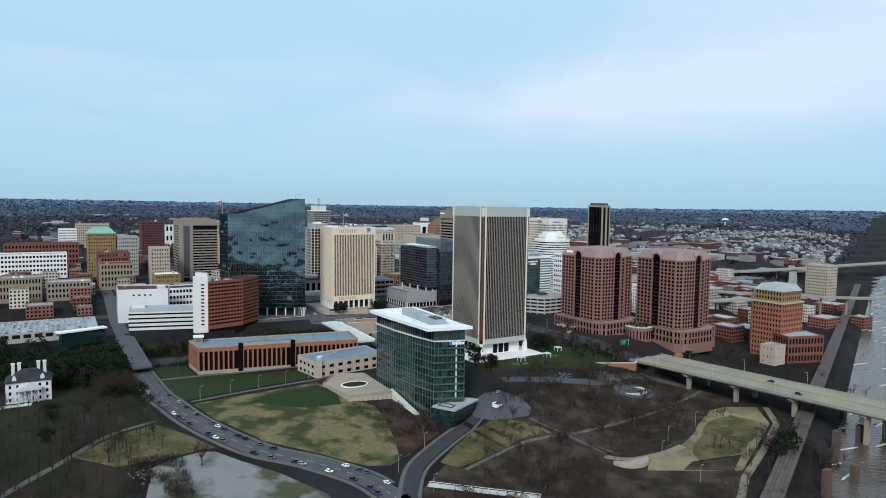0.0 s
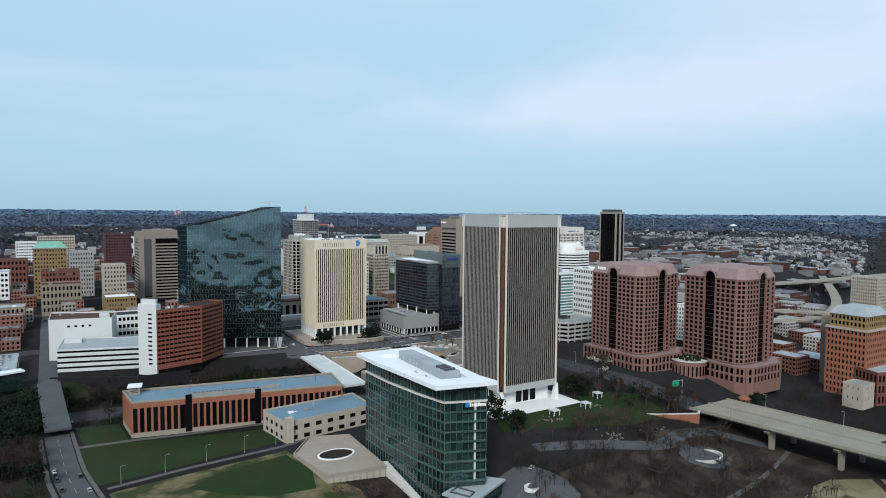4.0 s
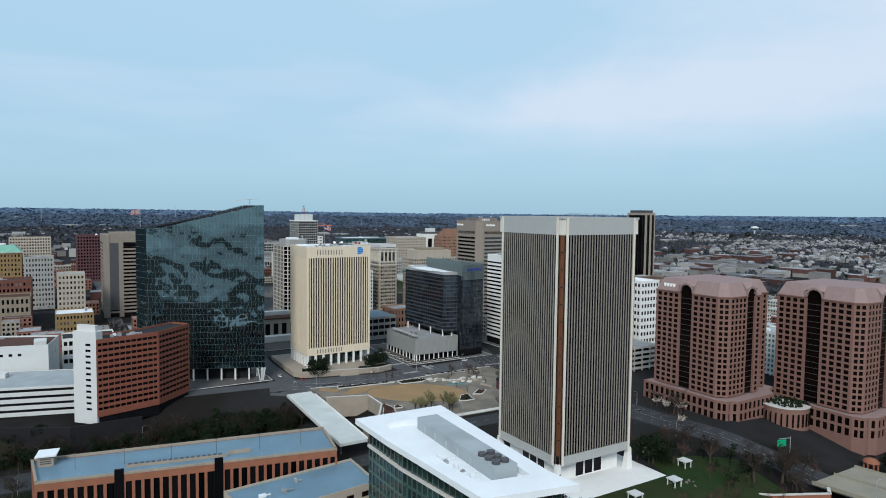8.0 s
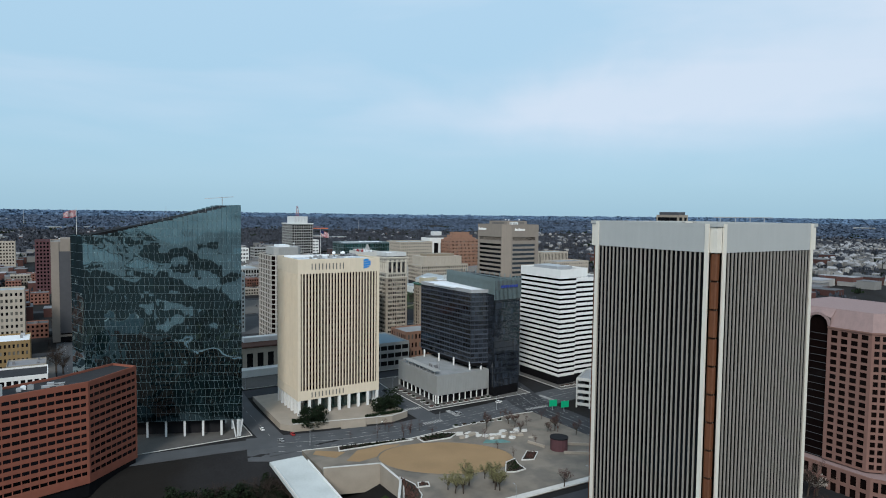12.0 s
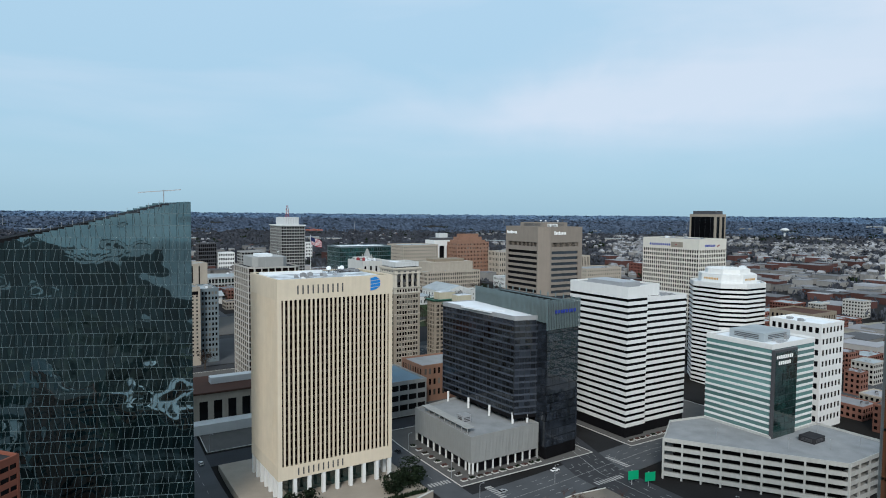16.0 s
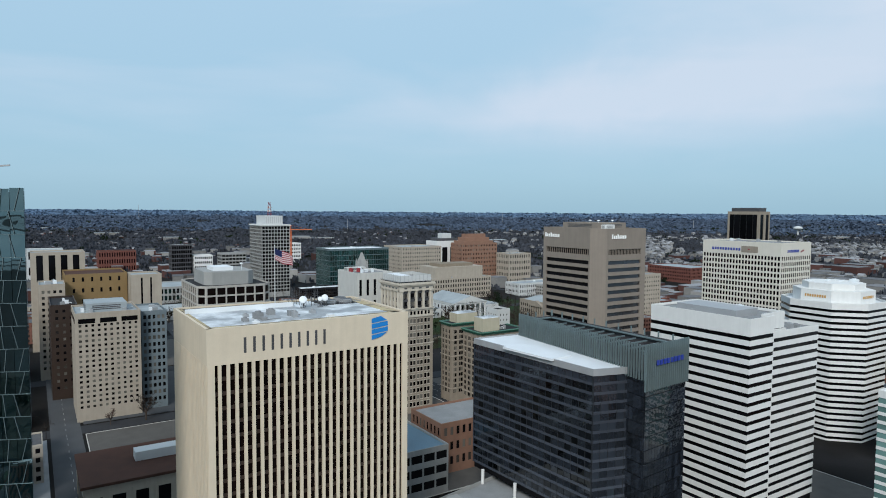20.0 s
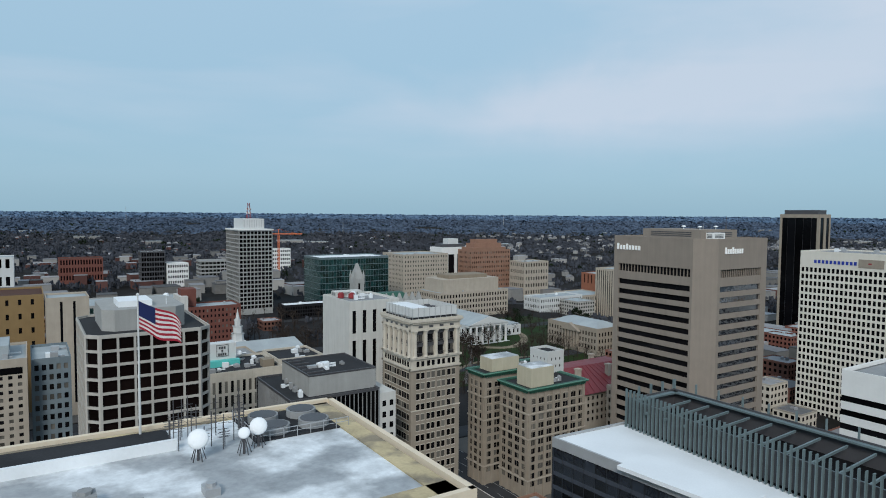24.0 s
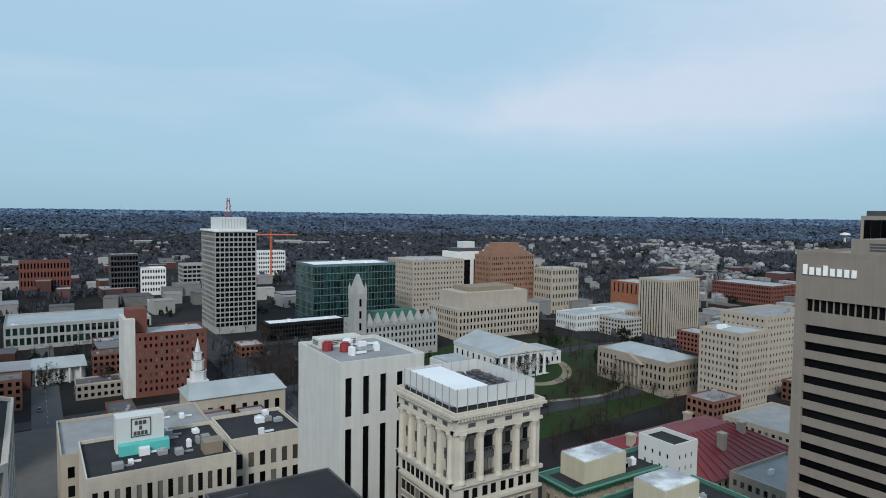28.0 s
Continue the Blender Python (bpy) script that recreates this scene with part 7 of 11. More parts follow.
def gothic_hall():
    """Grey granite Gothic town hall with a clock tower."""
    r = block("gothic_hall", "grey granite Gothic hall with gables and a pinnacled clock tower", rect(508, 1097, 58, 34), 62, 4, "grey_concrete", "glass_dark", 3.2, 0.55, 0.4, 4, 2, 30, "roof_dark", 0)
    for k in range(9):
        x = 510 + k * 6.4
        g = Geo()
        g.prism([(x, 1096.4), (x + 4.4, 1096.4), (x + 4.4, 1101), (x, 1101)], 61, 63.5)
        g.prism([(x, 1096.4), (x + 4.4, 1096.4), (x + 4.4, 1101), (x, 1101)], 63.5, 70, [(x + 1.9, 1098), (x + 2.5, 1098), (x + 2.5, 1099.4), (x + 1.9, 1099.4)])
        part("gable", g, "grey_concrete", r)
    g = Geo()
    g.prism(rect(514, 1103, 46, 22), 61, 69, rect(520, 1110, 34, 8))
    part("steep_roof", g, "roof_green", r)
    g = Geo()
    g.prism(rect(500, 1096, 9, 9), 36, 84)
    t = part("clock_tower", g, "grey_concrete", r)
    g = Geo()
    g.prism(rect(500, 1096, 9, 9), 84, 97, rect(503.8, 1099.8, 1.4, 1.4))
    part("spire", g, "grey_concrete", t)
    for dx, dy in ((0, 0), (8, 0), (0, 8), (8, 8)):
        g = Geo()
        g.prism(rect(499.8 + dx, 1095.8 + dy, 1.5, 1.5), 80, 87)
        g.prism(rect(499.8 + dx, 1095.8 + dy, 1.5, 1.5), 87, 91, rect(500.4 + dx, 1096.4 + dy, 0.2, 0.2))
        part("pinnacle", g, "grey_concrete", t)
    for q in range(5):
        pane("lancet", 1.6, 5, "glass_dark", t, (504.5, 1095.95, 46 + q * 8), 0, 0.1)


gothic_hall()


def town_hall_tower():
    """Tall office tower with close vertical ribs, an open observation top and a red-white mast."""
    poly = rect(441, 1224, 32, 46)
    r = block("city_tower", "tall grey civic tower with fine vertical ribs and white crown", poly, 121.5, 19, "grey_concrete", "glass_dark", 3.4, 0.18, 0.28, 5, 1.0, 110, "roof_grey", 0, "office tower", pier_out=0.2)
    g = Geo()
    g.prism(inset(poly, -1.0), 121.4, 122.6)
    part("roof_slab", g, "white_concrete", r)
    g = Geo()
    g.prism(inset(poly, 6), 122.5, 132.5)
    c = part("crown", g, "white_paint", r, "white louvred crown")
    for j in range(9):
        g = Geo()
        g.box(448 + j * 2.3, 1229.8, 124, 448.4 + j * 2.3, 1230.1, 131.5)
        part("crown_rib", g, "metal_grey", c)
    g = Geo()
    for z in range(4):
        w = 1.8 - z * 0.25
        for a, b in ((-1, -1), (1, -1), (1, 1), (-1, 1)):
            g.beam((457 + a * w, 1247 + b * w, 132 + z * 4), (457 + a * (w - 0.25), 1247 + b * (w - 0.25), 136 + z * 4), 0.25)
            g.beam((457 + a * w, 1247 + b * w, 132 + z * 4), (457 - b * (w - 0.25), 1247 + a * (w - 0.25), 136 + z * 4), 0.15)
    m = part("mast", g, "red_paint", r, "red and white lattice mast")
    for z in (137, 141):
        g = Geo()
        for a in range(4):
            g.tube(457 + 1.9 * math.cos(a * 1.57), 1247 + 1.9 * math.sin(a * 1.57), z, z + 1.7, 0.7, None, 8)
        part("mast_dish", g, "white_paint", m)


town_hall_tower()


def dark_crown_tower():
    """Tall tower with black glass bays, pale vertical piers and a black crown."""
    poly = [(953.8, 955.0), (976.0, 955.0), (976.0, 996.0), (953.8, 996.0)]
    r = base("striped_high_tower", "tall black and tan tower with a black crown", "office tower", (965, 975, 10))
    core(r, poly, 8, 141, 0.8, "metal_dark")
    for i in range(4):
        s = Side(poly[i], poly[(i + 1) % 4])
        n = 5
        for j in range(n):
            a, b = s.len * j / n, s.len * (j + 1) / n
            pane("glass_strip", (b - a) - 0.4, 128, "glass_dark", r, s.at((a + b) / 2, -0.4, 74), s.ang)
        for a, b in (((0, 0.10), (0.42, 0.62), (0.9, 1.0)) if i in (0, 2) else ((0, 0.06), (0.94, 1.0))):
            g = Geo()
            s.box(g, s.len * a, s.len * b, -0.8, 0.15, 8, 141)
            part("pier", g, "beige_stone", r, "tan stone pier")
        g = Geo()
        s.box(g, 0, s.len, -0.8, 0.12, 137.5, 141.2)
        part("crown_band", g, "beige_stone", r)
    g = Geo()
    g.prism(inset(poly, 3), 141, 145.6)
    part("crown", g, "metal_dark", r, "black plant crown")


dark_crown_tower()

# ---- plain blocks ----
for name, label, poly, top, fl, wall, gl, bay, pier, span, cap, roof in (
    ("glass_courthouse", "green-blue glass courthouse with a flat white-edged roof", rect(521, 1222, 78, 44), 92.5, 8, "thin_bar", "glass_court", 3.0, 0.05, 0.10, 80, "roof_white"),
    ("hospital_block", "long pale beige hospital block with small windows", rect(640, 1262, 62, 52), 90, 9, "pale_stone", "glass_sash", 3.6, 0.6, 0.55, 50, "roof_pale"),
    ("brick_ward", "red brick stepped hospital tower", rect(744, 1272, 62, 30), 92, 10, "brown_brick", "glass_sash", 3.0, 0.55, 0.55, 60, "roof_brown"),
    ("beige_ward", "beige hospital wing with arched bays", rect(800, 1235, 40, 30), 78, 6, "pale_stone", "glass_sash", 4.5, 0.5, 0.5, 24, "roof_pale"),
    ("state_offices", "long beige state building with close vertical piers", rect(598, 1118, 82, 44), 63, 4, "pale_stone", "glass_dark", 3.4, 0.5, 0.42, 40, "roof_pale"),
    ("brick_apartments", "red brick hotel with white trim and bays", rect(366.6, 1080, 36, 24), 71.5, 8, "red_brick", "glass_sash", 2.7, 0.55, 0.5, 60, "roof_pale"),
    ("public_library", "low glazed library with a pale roof lantern", rect(304, 1232, 92, 56), 57, 2, "grey_concrete", "glass_green", 4.0, 0.3, 0.3, 30, "roof_pale"),
    ("cream_hotel", "cream corner office tower with punched windows and cornice", rect(634, 906, 26, 25), 76.5, 11, "pale_stone", "glass_sash", 2.6, 0.55, 0.5, 80, "roof_pale"),
    ("gridded_annex", "beige state office slab with a small window grid", rect(684, 922, 54, 30), 79.5, 11, "pale_stone", "glass_sash", 3.4, 0.62, 0.6, 60, "roof_grey"),
    ("ribbed_office", "pale tall state office with vertical ribs", rect(808, 1092, 50, 30), 79, 1, "pale_stone", "glass_dark", 3.2, 0.62, 0.1, 16, "roof_pale"),
    ("bank_block", "grey stone bank block with flat cluttered roof", rect(516, 806, 34, 28), 53, 5, "pale_stone", "glass_sash", 2.8, 0.5, 0.45, 40, "roof_grey"),
    ("stone_court", "grey stone court block beside the red roof", rect(590, 850, 40, 36), 46, 4, "pale_stone", "glass_sash", 3.2, 0.5, 0.5, 20, "roof_grey"),
    ("green_roof_hotel", "cream hotel tower with a green copper roof", rect(36, 985, 34, 30), 93, 12, "yellow_stucco", "glass_sash", 3.0, 0.55, 0.5, 60, "roof_green"),
    ("purple_tower", "dark purple-brown brick tower", rect(124, 1190, 36, 34), 102, 14, "dark_brick", "glass_dark", 3.6, 0.45, 0.45, 40, "roof_dark"),
    ("grey_flats", "grey stone apartment block", rect(72, 985, 26, 26), 88, 10, "grey_concrete", "glass_sash", 3.0, 0.55, 0.5, 30, "roof_grey"),
    ("brick_flats", "dark red brick apartment block with flat roof", rect(44, 905, 36, 34), 72, 7, "red_brick", "glass_sash", 3.2, 0.5, 0.5, 40, "roof_brown"),
    ("beige_flats", "beige stone club building with tall windows", rect(44, 862, 36, 30), 62, 4, "tan_brick", "glass_dark", 3.6, 0.5, 0.45, 24, "roof_brown"),
    ("cream_flats", "cream brick apartment tower", rect(100, 866, 22, 24), 80, 10, "pale_stone", "glass_sash", 3.0, 0.5, 0.5, 50, "roof_pale"),
    ("cream_house", "cream four-storey house block with a white roof", rect(98, 812, 28, 30), 52, 4, "yellow_stucco", "glass_sash", 2.6, 0.5, 0.5, 30, "roof_white"),
    ("office_low", "low white office with ribbon windows", rect(102, 735, 34, 26), 45, 3, "white_concrete", "glass_dark", 3.4, 0.3, 0.5, 20, "roof_dark"),
    ("wide_clinic", "long white five-storey block with ribbon windows", rect(-66, 990, 78, 36), 66, 5, "white_concrete", "glass_dark", 4.0, 0.35, 0.5, 40, "roof_pale"),
    ("brick_works", "long dark red brick works behind the white block", rect(-62, 1060, 90, 40), 75, 5, "red_brick", "glass_dark", 4, 0.5, 0.5, 20, "roof_brown"),
    ("row_offices", "beige stone three-storey office row", rect(-52, 798, 38, 26), 56, 3, "tan_brick", "glass_dark", 3.0, 0.5, 0.45, 24, "roof_grey"),
    ("row_shops", "stone and brick shop row with pale roof", rect(-10, 796, 42, 26), 50, 3, "tan_brick", "glass_dark", 3.4, 0.5, 0.45, 24, "roof_pale"),
    ("far_slab", "long beige slab far up the avenue", rect(34, 1490, 60, 24), 88, 9, "pale_stone", "glass_dark", 4, 0.5, 0.5, 0, "roof_dark"),
    ("far_white_slab", "white far apartment slab", rect(4, 1400, 30, 20), 82, 8, "white_concrete", "glass_dark", 4, 0.4, 0.5, 0, "roof_pale"),
    ("arena_hall", "long flat white hall far off", rect(170, 1500, 90, 40), 84, 2, "white_paint", "glass_dark", 8, 0.5, 0.5, 0, "roof_pale"),
    ("bw_tower", "black glass and white office tower", rect(394, 1500, 28, 24), 87, 7, "metal_dark", "glass_dark", 3, 0.2, 0.3, 20, "roof_white"),
    ("bw_wing", "white low wing of the black glass tower", rect(424, 1496, 26, 20), 71, 4, "white_concrete", "glass_dark", 3, 0.4, 0.5, 10, "roof_white"),
    ("far_brick_hall", "red brick civic hall far off", rect(308, 1600, 52, 30), 74, 3, "red_brick", "glass_dark", 3.4, 0.5, 0.4, 0, "roof_brown"),
    ("far_deck", "stacked concrete parking deck", rect(486, 1592, 40, 30), 66, 4, "grey_concrete", "interior", 6, 0.15, 0.4, 0, "roof_grey"),
    ("far_office", "pale far office block", rect(604, 1660, 42, 24), 77, 5, "white_concrete", "glass_dark", 3.4, 0.4, 0.5, 0, "roof_pale"),
    ("long_gallery", "low dark glazed gallery with a white roof edge", rect(470, 1180, 62, 20), 53, 3, "dark_concrete", "glass_dark", 2.4, 0.25, 0.3, 30, "roof_white"),
    ("tan_store", "tan brick department store with few windows", rect(243, 1000, 37, 40), 95, 8, "yellow_stucco", "glass_dark", 6, 0.75, 0.6, 20, "roof_brown"),
    ("theatre_block", "pale block with three tall dark windows", rect(224, 1052, 34, 26), 107, 1, "pale_stone", "glass_dark", 8, 0.45, 0.72, 6, "roof_pale"),
    ("white_stairs", "pale stair block with two dark slots", rect(280.5, 985, 19, 22), 94.5, 1, "pale_stone", "glass_dark", 8, 0.8, 0.1, 4, "roof_pale"),
    ("white_plant", "white office with columned top floor", rect(546, 600, 24, 30), 79, 9, "white_concrete", "glass_dark", 4, 0.4, 0.5, 24, "roof_white"),
    ("beige_block", "beige office block by the expressway", rect(612, 640, 30, 30), 74, 9, "tan_brick", "glass_dark", 3.4, 0.5, 0.5, 20, "roof_brown"),
    ("street_deck", "low grey parking deck behind the tower", rect(338, 730, 30, 40), 43, 3, "grey_concrete", "interior", 6, 0.12, 0.42, 10, "deck_blue"),
    ("billboard_shops", "low brick shops with a pale roof and billboard", rect(372, 742, 40, 26), 47, 3, "brown_brick", "glass_sash", 3.2, 0.5, 0.45, 18, "roof_grey"),
    ("white_lab", "white glazed block between the granite towers", rect(560, 470, 26, 40), 52, 9, "white_concrete", "glass_teal", 3.0, 0.4, 0.4, 40, "roof_pale"),
    ("canal_flats", "beige apartment tower beyond the viaduct", rect(1004, 530, 26, 34), 54, 11, "pale_stone", "glass_dark", 3.2, 0.5, 0.5, 40, "roof_pale"),
    ("long_quarters", "long beige quarters with many windows", rect(785, 1120, 44, 44), 49, 3, "pale_stone", "glass_sash", 3, 0.5, 0.5, 16, "roof_pale"),
    ("white_terrace", "row of white houses below the hill", rect(716, 1110, 60, 26), 52, 3, "white_paint", "glass_dark", 3, 0.55, 0.5, 30, "roof_pale"),
    ("red_warehouse", "long red brick warehouse", rect(1150, 1190, 60, 90), 46, 4, "red_brick", "glass_dark", 3.6, 0.5, 0.5, 30, "roof_pale"),
    ("orange_shed", "long low orange-walled industrial shed", rect(985, 1270, 46, 50), 50, 1, "orange_brick", "glass_dark", 8, 0.7, 0.6, 0, "roof_pale"),
):
    block(name, label, poly, top, fl, wall, gl, bay, pier, span, 1.5, 1.4, int(cap * 0.5), roof, 2 if cap > 20 else 0)

w = base("white_stair_tower", "white rendered side tower with a brick penthouse", "tower", (364, 1092, 40))
g = Geo()
g.prism(rect(361, 1080.5, 5.5, 23), 38, 80)
part("shaft", g, "worn_marble", w)
g = Geo()
g.prism(rect(363, 1086, 10, 12), 72, 84.5)
part("penthouse", g, "red_brick", w)
w = base("copper_roof", "green copper hipped roof over a cornice", "roof", (53, 1000, 93))
g = Geo()
g.prism(rect(35, 984, 36, 32), 93, 94)
part("cornice", g, "pale_stone", w)
g = Geo()
g.prism(rect(36, 985, 34, 30), 94, 100.5, rect(42, 991, 22, 18))
part("slope", g, mat("pale_copper", (0.16, 0.36, 0.28), 0.6, 0.2), w)

# ---- landmarks with their own shapes ----


def state_library():
    r = base("setback_block", "stepped beige upper block of the state building", "building", (640, 1142, 62))
    g = Geo()
    g.prism(rect(606, 1124, 66, 34), 62, 75.5)
    part("upper_block", g, "pale_stone", r)
    g = Geo()
    g.prism(rect(616, 1130, 46, 22), 75.4, 79)
    part("roof_house", g, "tan_brick", r)


state_library()


def stepped_ward():
    r = base("white_ward", "white hospital tower with tall black window strips", "hospital", (760, 1320, 42))
    p = rect(722, 1306, 82, 30)
    g = Geo()
    g.prism(p, 38, 95)
    part("body", g, "white_concrete", r)
    for j in range(3):
        pane("black_strip", 9 if j < 2 else 6, 44, "glass_dark", r, (736 + j * 14, 1305.9, 64), 0, 0.15)
    plant_room(r, 726, 1312, 36, 18, 95, 4, "metal_dark", "plant_floor")
    plant_room(r, 736, 1314, 16, 12, 99, 7, "white_paint", "lift_tower", louvres=False)
    q = base("stepped_brick_block", "stepped red brick tower top", "hospital", (770, 1284, 91))
    for k in range(3):
        g = Geo()
        g.prism(inset(rect(748, 1274, 52, 26), 4 * k), 91 + 5 * k, 96 + 5 * k)
        part("step", g, "brown_brick", q)


stepped_ward()


def yellow_court():
    """Tan stone neoclassical building with a columned front and blue-grey roof."""
    poly = rect(627, 946, 30, 54)
    r = block("yellow_court", "tan stone neoclassical building with portico and grey roof", poly, 53.5, 3, "beige_stone", "glass_dark", 3.2, 0.55, 0.42, 3, 2.5, 40, "roof_pale", 0)
    g = Geo()
    g.prism(rect(628, 948, 28, 50), 53.5, 57.5, rect(638, 956, 8, 34))
    part("hip_roof", g, "roof_pale", r)
    s = Side(poly[3], poly[0])
    for j in range(6):
        g = Geo()
        p = s.at(19 + j * 3.2, 2.0, 0)
        g.tube(p[0], p[1], 37, 50, 0.75, 0.6, 10)
        part("column", g, "beige_stone", r)
    g = Geo()
    a, b = s.at(16.5, 3.2, 50), s.at(37.5, 3.2, 50)
    c = s.at(27, 3.2, 55.5)
    d, e, f = (s.at(x, 0, z) for x, z in ((16.5, 50), (37.5, 50), (27, 55.5)))
    g.v = [a, b, c, d, e, f]
    g.f = [(0, 1, 2), (5, 4, 3), (0, 2, 5, 3), (2, 1, 4, 5), (1, 0, 3, 4)]
    part("pediment", g, "beige_stone", r)


yellow_court()


def red_roof_court():
    poly = rect(489, 838, 76, 46)
    r = block("red_roof_court", "grey stone courthouse with a dark red hipped roof and chimneys", poly, 49.5, 4, "pale_stone", "glass_dark", 3.3, 0.55, 0.45, 3, 1.5, 50, "roof_dark", 0, parapet=0.4)
    g = Geo()
    g.prism(inset(poly, -1.2), 49.6, 58.5, rect(505, 856, 44, 10))
    part("hip_roof", g, "roof_red", r, "dark red standing-seam hipped roof")
    for x, y in ((508, 846), (500, 862), (530, 846), (548, 850), (540, 868)):
        g = Geo()
        g.box(x, y, 50, x + 2.4, y + 2.4, 60)
        g.box(x - 0.3, y - 0.3, 59.4, x + 2.7, y + 2.7, 60.2)
        part("chimney", g, "pale_stone", r)
    for k in range(18):
        g = Geo()
        t = k / 17
        g.beam((488 + 78 * t, 836.8, 49.8), (505 + 44 * t, 856, 58.6), 0.18)
        part("roof_seam", g, "roof_red", r)


red_roof_court()


def steeple_church():
    r = base("steeple_church", "pale church hall with a tall white steeple", "church", (396, 1040, 36))
    poly = rect(382, 1022, 46, 24)
    g = Geo()
    g.prism(poly, 33, 49)
    part("hall", g, "pale_stone", r)
    g = Geo()
    g.prism(inset(poly, -0.8), 49, 54, rect(384, 1033.5, 42, 1))
    part("roof", g, "roof_pale", r)
    s = Side(poly[0], poly[1])
    for j in range(8):
        pane("window", 2.2, 4.6, "glass_dark", r, s.at(4 + j * 5.4, 0.04, 42), s.ang, 0.12)
    st = Geo()
    st.prism(rect(386, 1040, 9, 9), 34, 53)
    t = part("tower", st, "white_paint", r)
    for z, w, h in ((53, 7, 5), (58, 5.4, 5), (63, 3.6, 4)):
        g = Geo()
        c = (390.5 - w / 2, 1044.5 - w / 2)
        g.prism(chamfer(rect(*c, w, w), w * 0.22), z, z + h)
        g.prism(chamfer(rect(c[0] - 0.3, c[1] - 0.3, w + 0.6, w + 0.6), w * 0.22), z + h - 0.6, z + h)
        part("lantern_stage", g, "white_paint", t)
    g = Geo()
    g.tube(390.5, 1044.5, 67, 74, 1.5, 0.1, 8)
    part("spire", g, "white_paint", t)
    b = base("columned_library", "small white temple-fronted building", "building", (330, 1130, 38))
    g = Geo()
    g.prism(rect(320, 1130, 26, 18), 36, 48)
    part("hall", g, "white_paint", b)
    g = Geo()
    g.prism(rect(319, 1127, 28, 22), 48, 52.5, rect(320, 1137, 26, 1))
    part("roof", g, "roof_pale", b)
    for j in range(5):
        g = Geo()
        g.tube(322 + j * 5.4, 1128, 37, 48, 0.7, 0.6, 8)
        part("column", g, "white_paint", b)


steeple_church()


def crane():
    r = base("tower_crane", "orange tower crane over a building site", "crane", (594, 1566, 44))
    g = Geo()
    for z in range(40, 104, 4):
        for a, b in ((-1, -1), (1, -1), (1, 1), (-1, 1)):
            g.beam((594 + a, 1566 + b, z), (594 + a, 1566 + b, z + 4), 0.5)
            g.beam((594 + a, 1566 + b, z), (594 - b, 1566 + a, z + 4), 0.3)
    part("mast", g, "orange_paint", r)
    g = Geo()
    g.beam((570, 1575, 106), (626, 1552, 106), 0.9, 1.4)
    g.beam((594, 1566, 104), (594, 1566, 113), 0.9)
    g.beam((594, 1566, 113), (620, 1555, 106.5), 0.2)
    g.beam((594, 1566, 113), (573, 1574, 106.5), 0.2)
    part("jib", g, "orange_paint", r)


crane()


def ornate_block():
    """Tall red brick apartment block with ornate pale top, on a garage; by the railway."""
    r = block("brick_apartment_tower", "red brick apartment tower with pale ornate upper storeys", rect(574, 342, 34, 30), 52, 11, "orange_brick", "glass_dark", 2.9, 0.5, 0.45, 2, 1.0, 80, "roof_grey", 0, z0=-2)
    u = base("attic_storeys", "pale arched attic storeys of the brick tower", "building", (590, 357, 52))
    p = inset(rect(574, 342, 34, 30), -0.7)
    g = Geo()
    g.prism(p, 51.5, 53)
    part("cornice", g, "pale_stone", u)
    for i in range(4):
        q = inset(rect(574, 342, 34, 30), 1.5)
        s = Side(q[i], q[(i + 1) % 4])
        lattice(u, s, 53, 63, 2, 9, "yellow_stucco", "glass_dark", 0.45, 0.4, 0.5, 18 if i in (0, 3) else 0, 0, 1.0)
    g = Geo()
    g.prism(inset(rect(574, 342, 34, 30), 2.2), 52, 62.8)
    part("core", g, "interior", u)
    g = Geo()
    g.prism(inset(rect(574, 342, 34, 30), 0.8), 63, 69, inset(rect(574, 342, 34, 30), 5))
    part("hip_roof", g, "roof_pale", u)
    block("brick_podium", "red brick garage podium with square openings", [(566, 330), (602, 318), (612, 340), (574, 350)], 24, 3, "red_brick", "interior", 3.6, 0.35, 0.35, 2, 1.5, 30, "roof_pale", 0, z0=-3)
    block("substation_house", "small cream substation building", rect(546, 330, 16, 14), 17, 2, "pale_stone", "glass_dark", 5, 0.8, 0.7, 2, 1, 4, "roof_grey", 0, z0=-1)
    block("silo_tower", "tall plain concrete pier beside the tracks", rect(595, 378, 7, 9), 56, 1, "tan_concrete", "glass_dark", 8, 0.9, 0.9, 10, 4, 0, "roof_grey", 0, z0=0)


ornate_block()

# ---- streets and paving ----
STREET = curve_line([(137, 225), (136, 262), (131, 290), (113, 316), (88, 341), (68, 386), (58, 449), (54.5, 500), (53, 530)])
strip("road", STREET, 12.5, "asphalt_old", "grey asphalt street lined with parked cars")
strip("pavement", [(x - 8.2, y - 2.5) for x, y in STREET[4:]], 2.2, "paving", "pale kerbside pavement", 0.34, "pavement")
strip("pavement", [(x + 7.6, y + 3.0) for x, y in STREET[12:]], 2.0, "paving", "pale pavement along the lawn", 0.34, "pavement")
RAMP = curve_line([(139, 258), (160, 289), (190, 312), (216, 328), (236, 338)])
strip("road", RAMP, 8, "asphalt", "asphalt street climbing to the turning circle")
strip("pavement", [(x - 3.0, y + 4.6) for x, y in RAMP], 2.2, "paving", "pale pavement beside the glass office", 0.34, "pavement")
strip("pavement", [(x + 3, y - 4.8) for x, y in RAMP], 1.8, "paving", "pavement along the park slope", 0.34, "pavement")
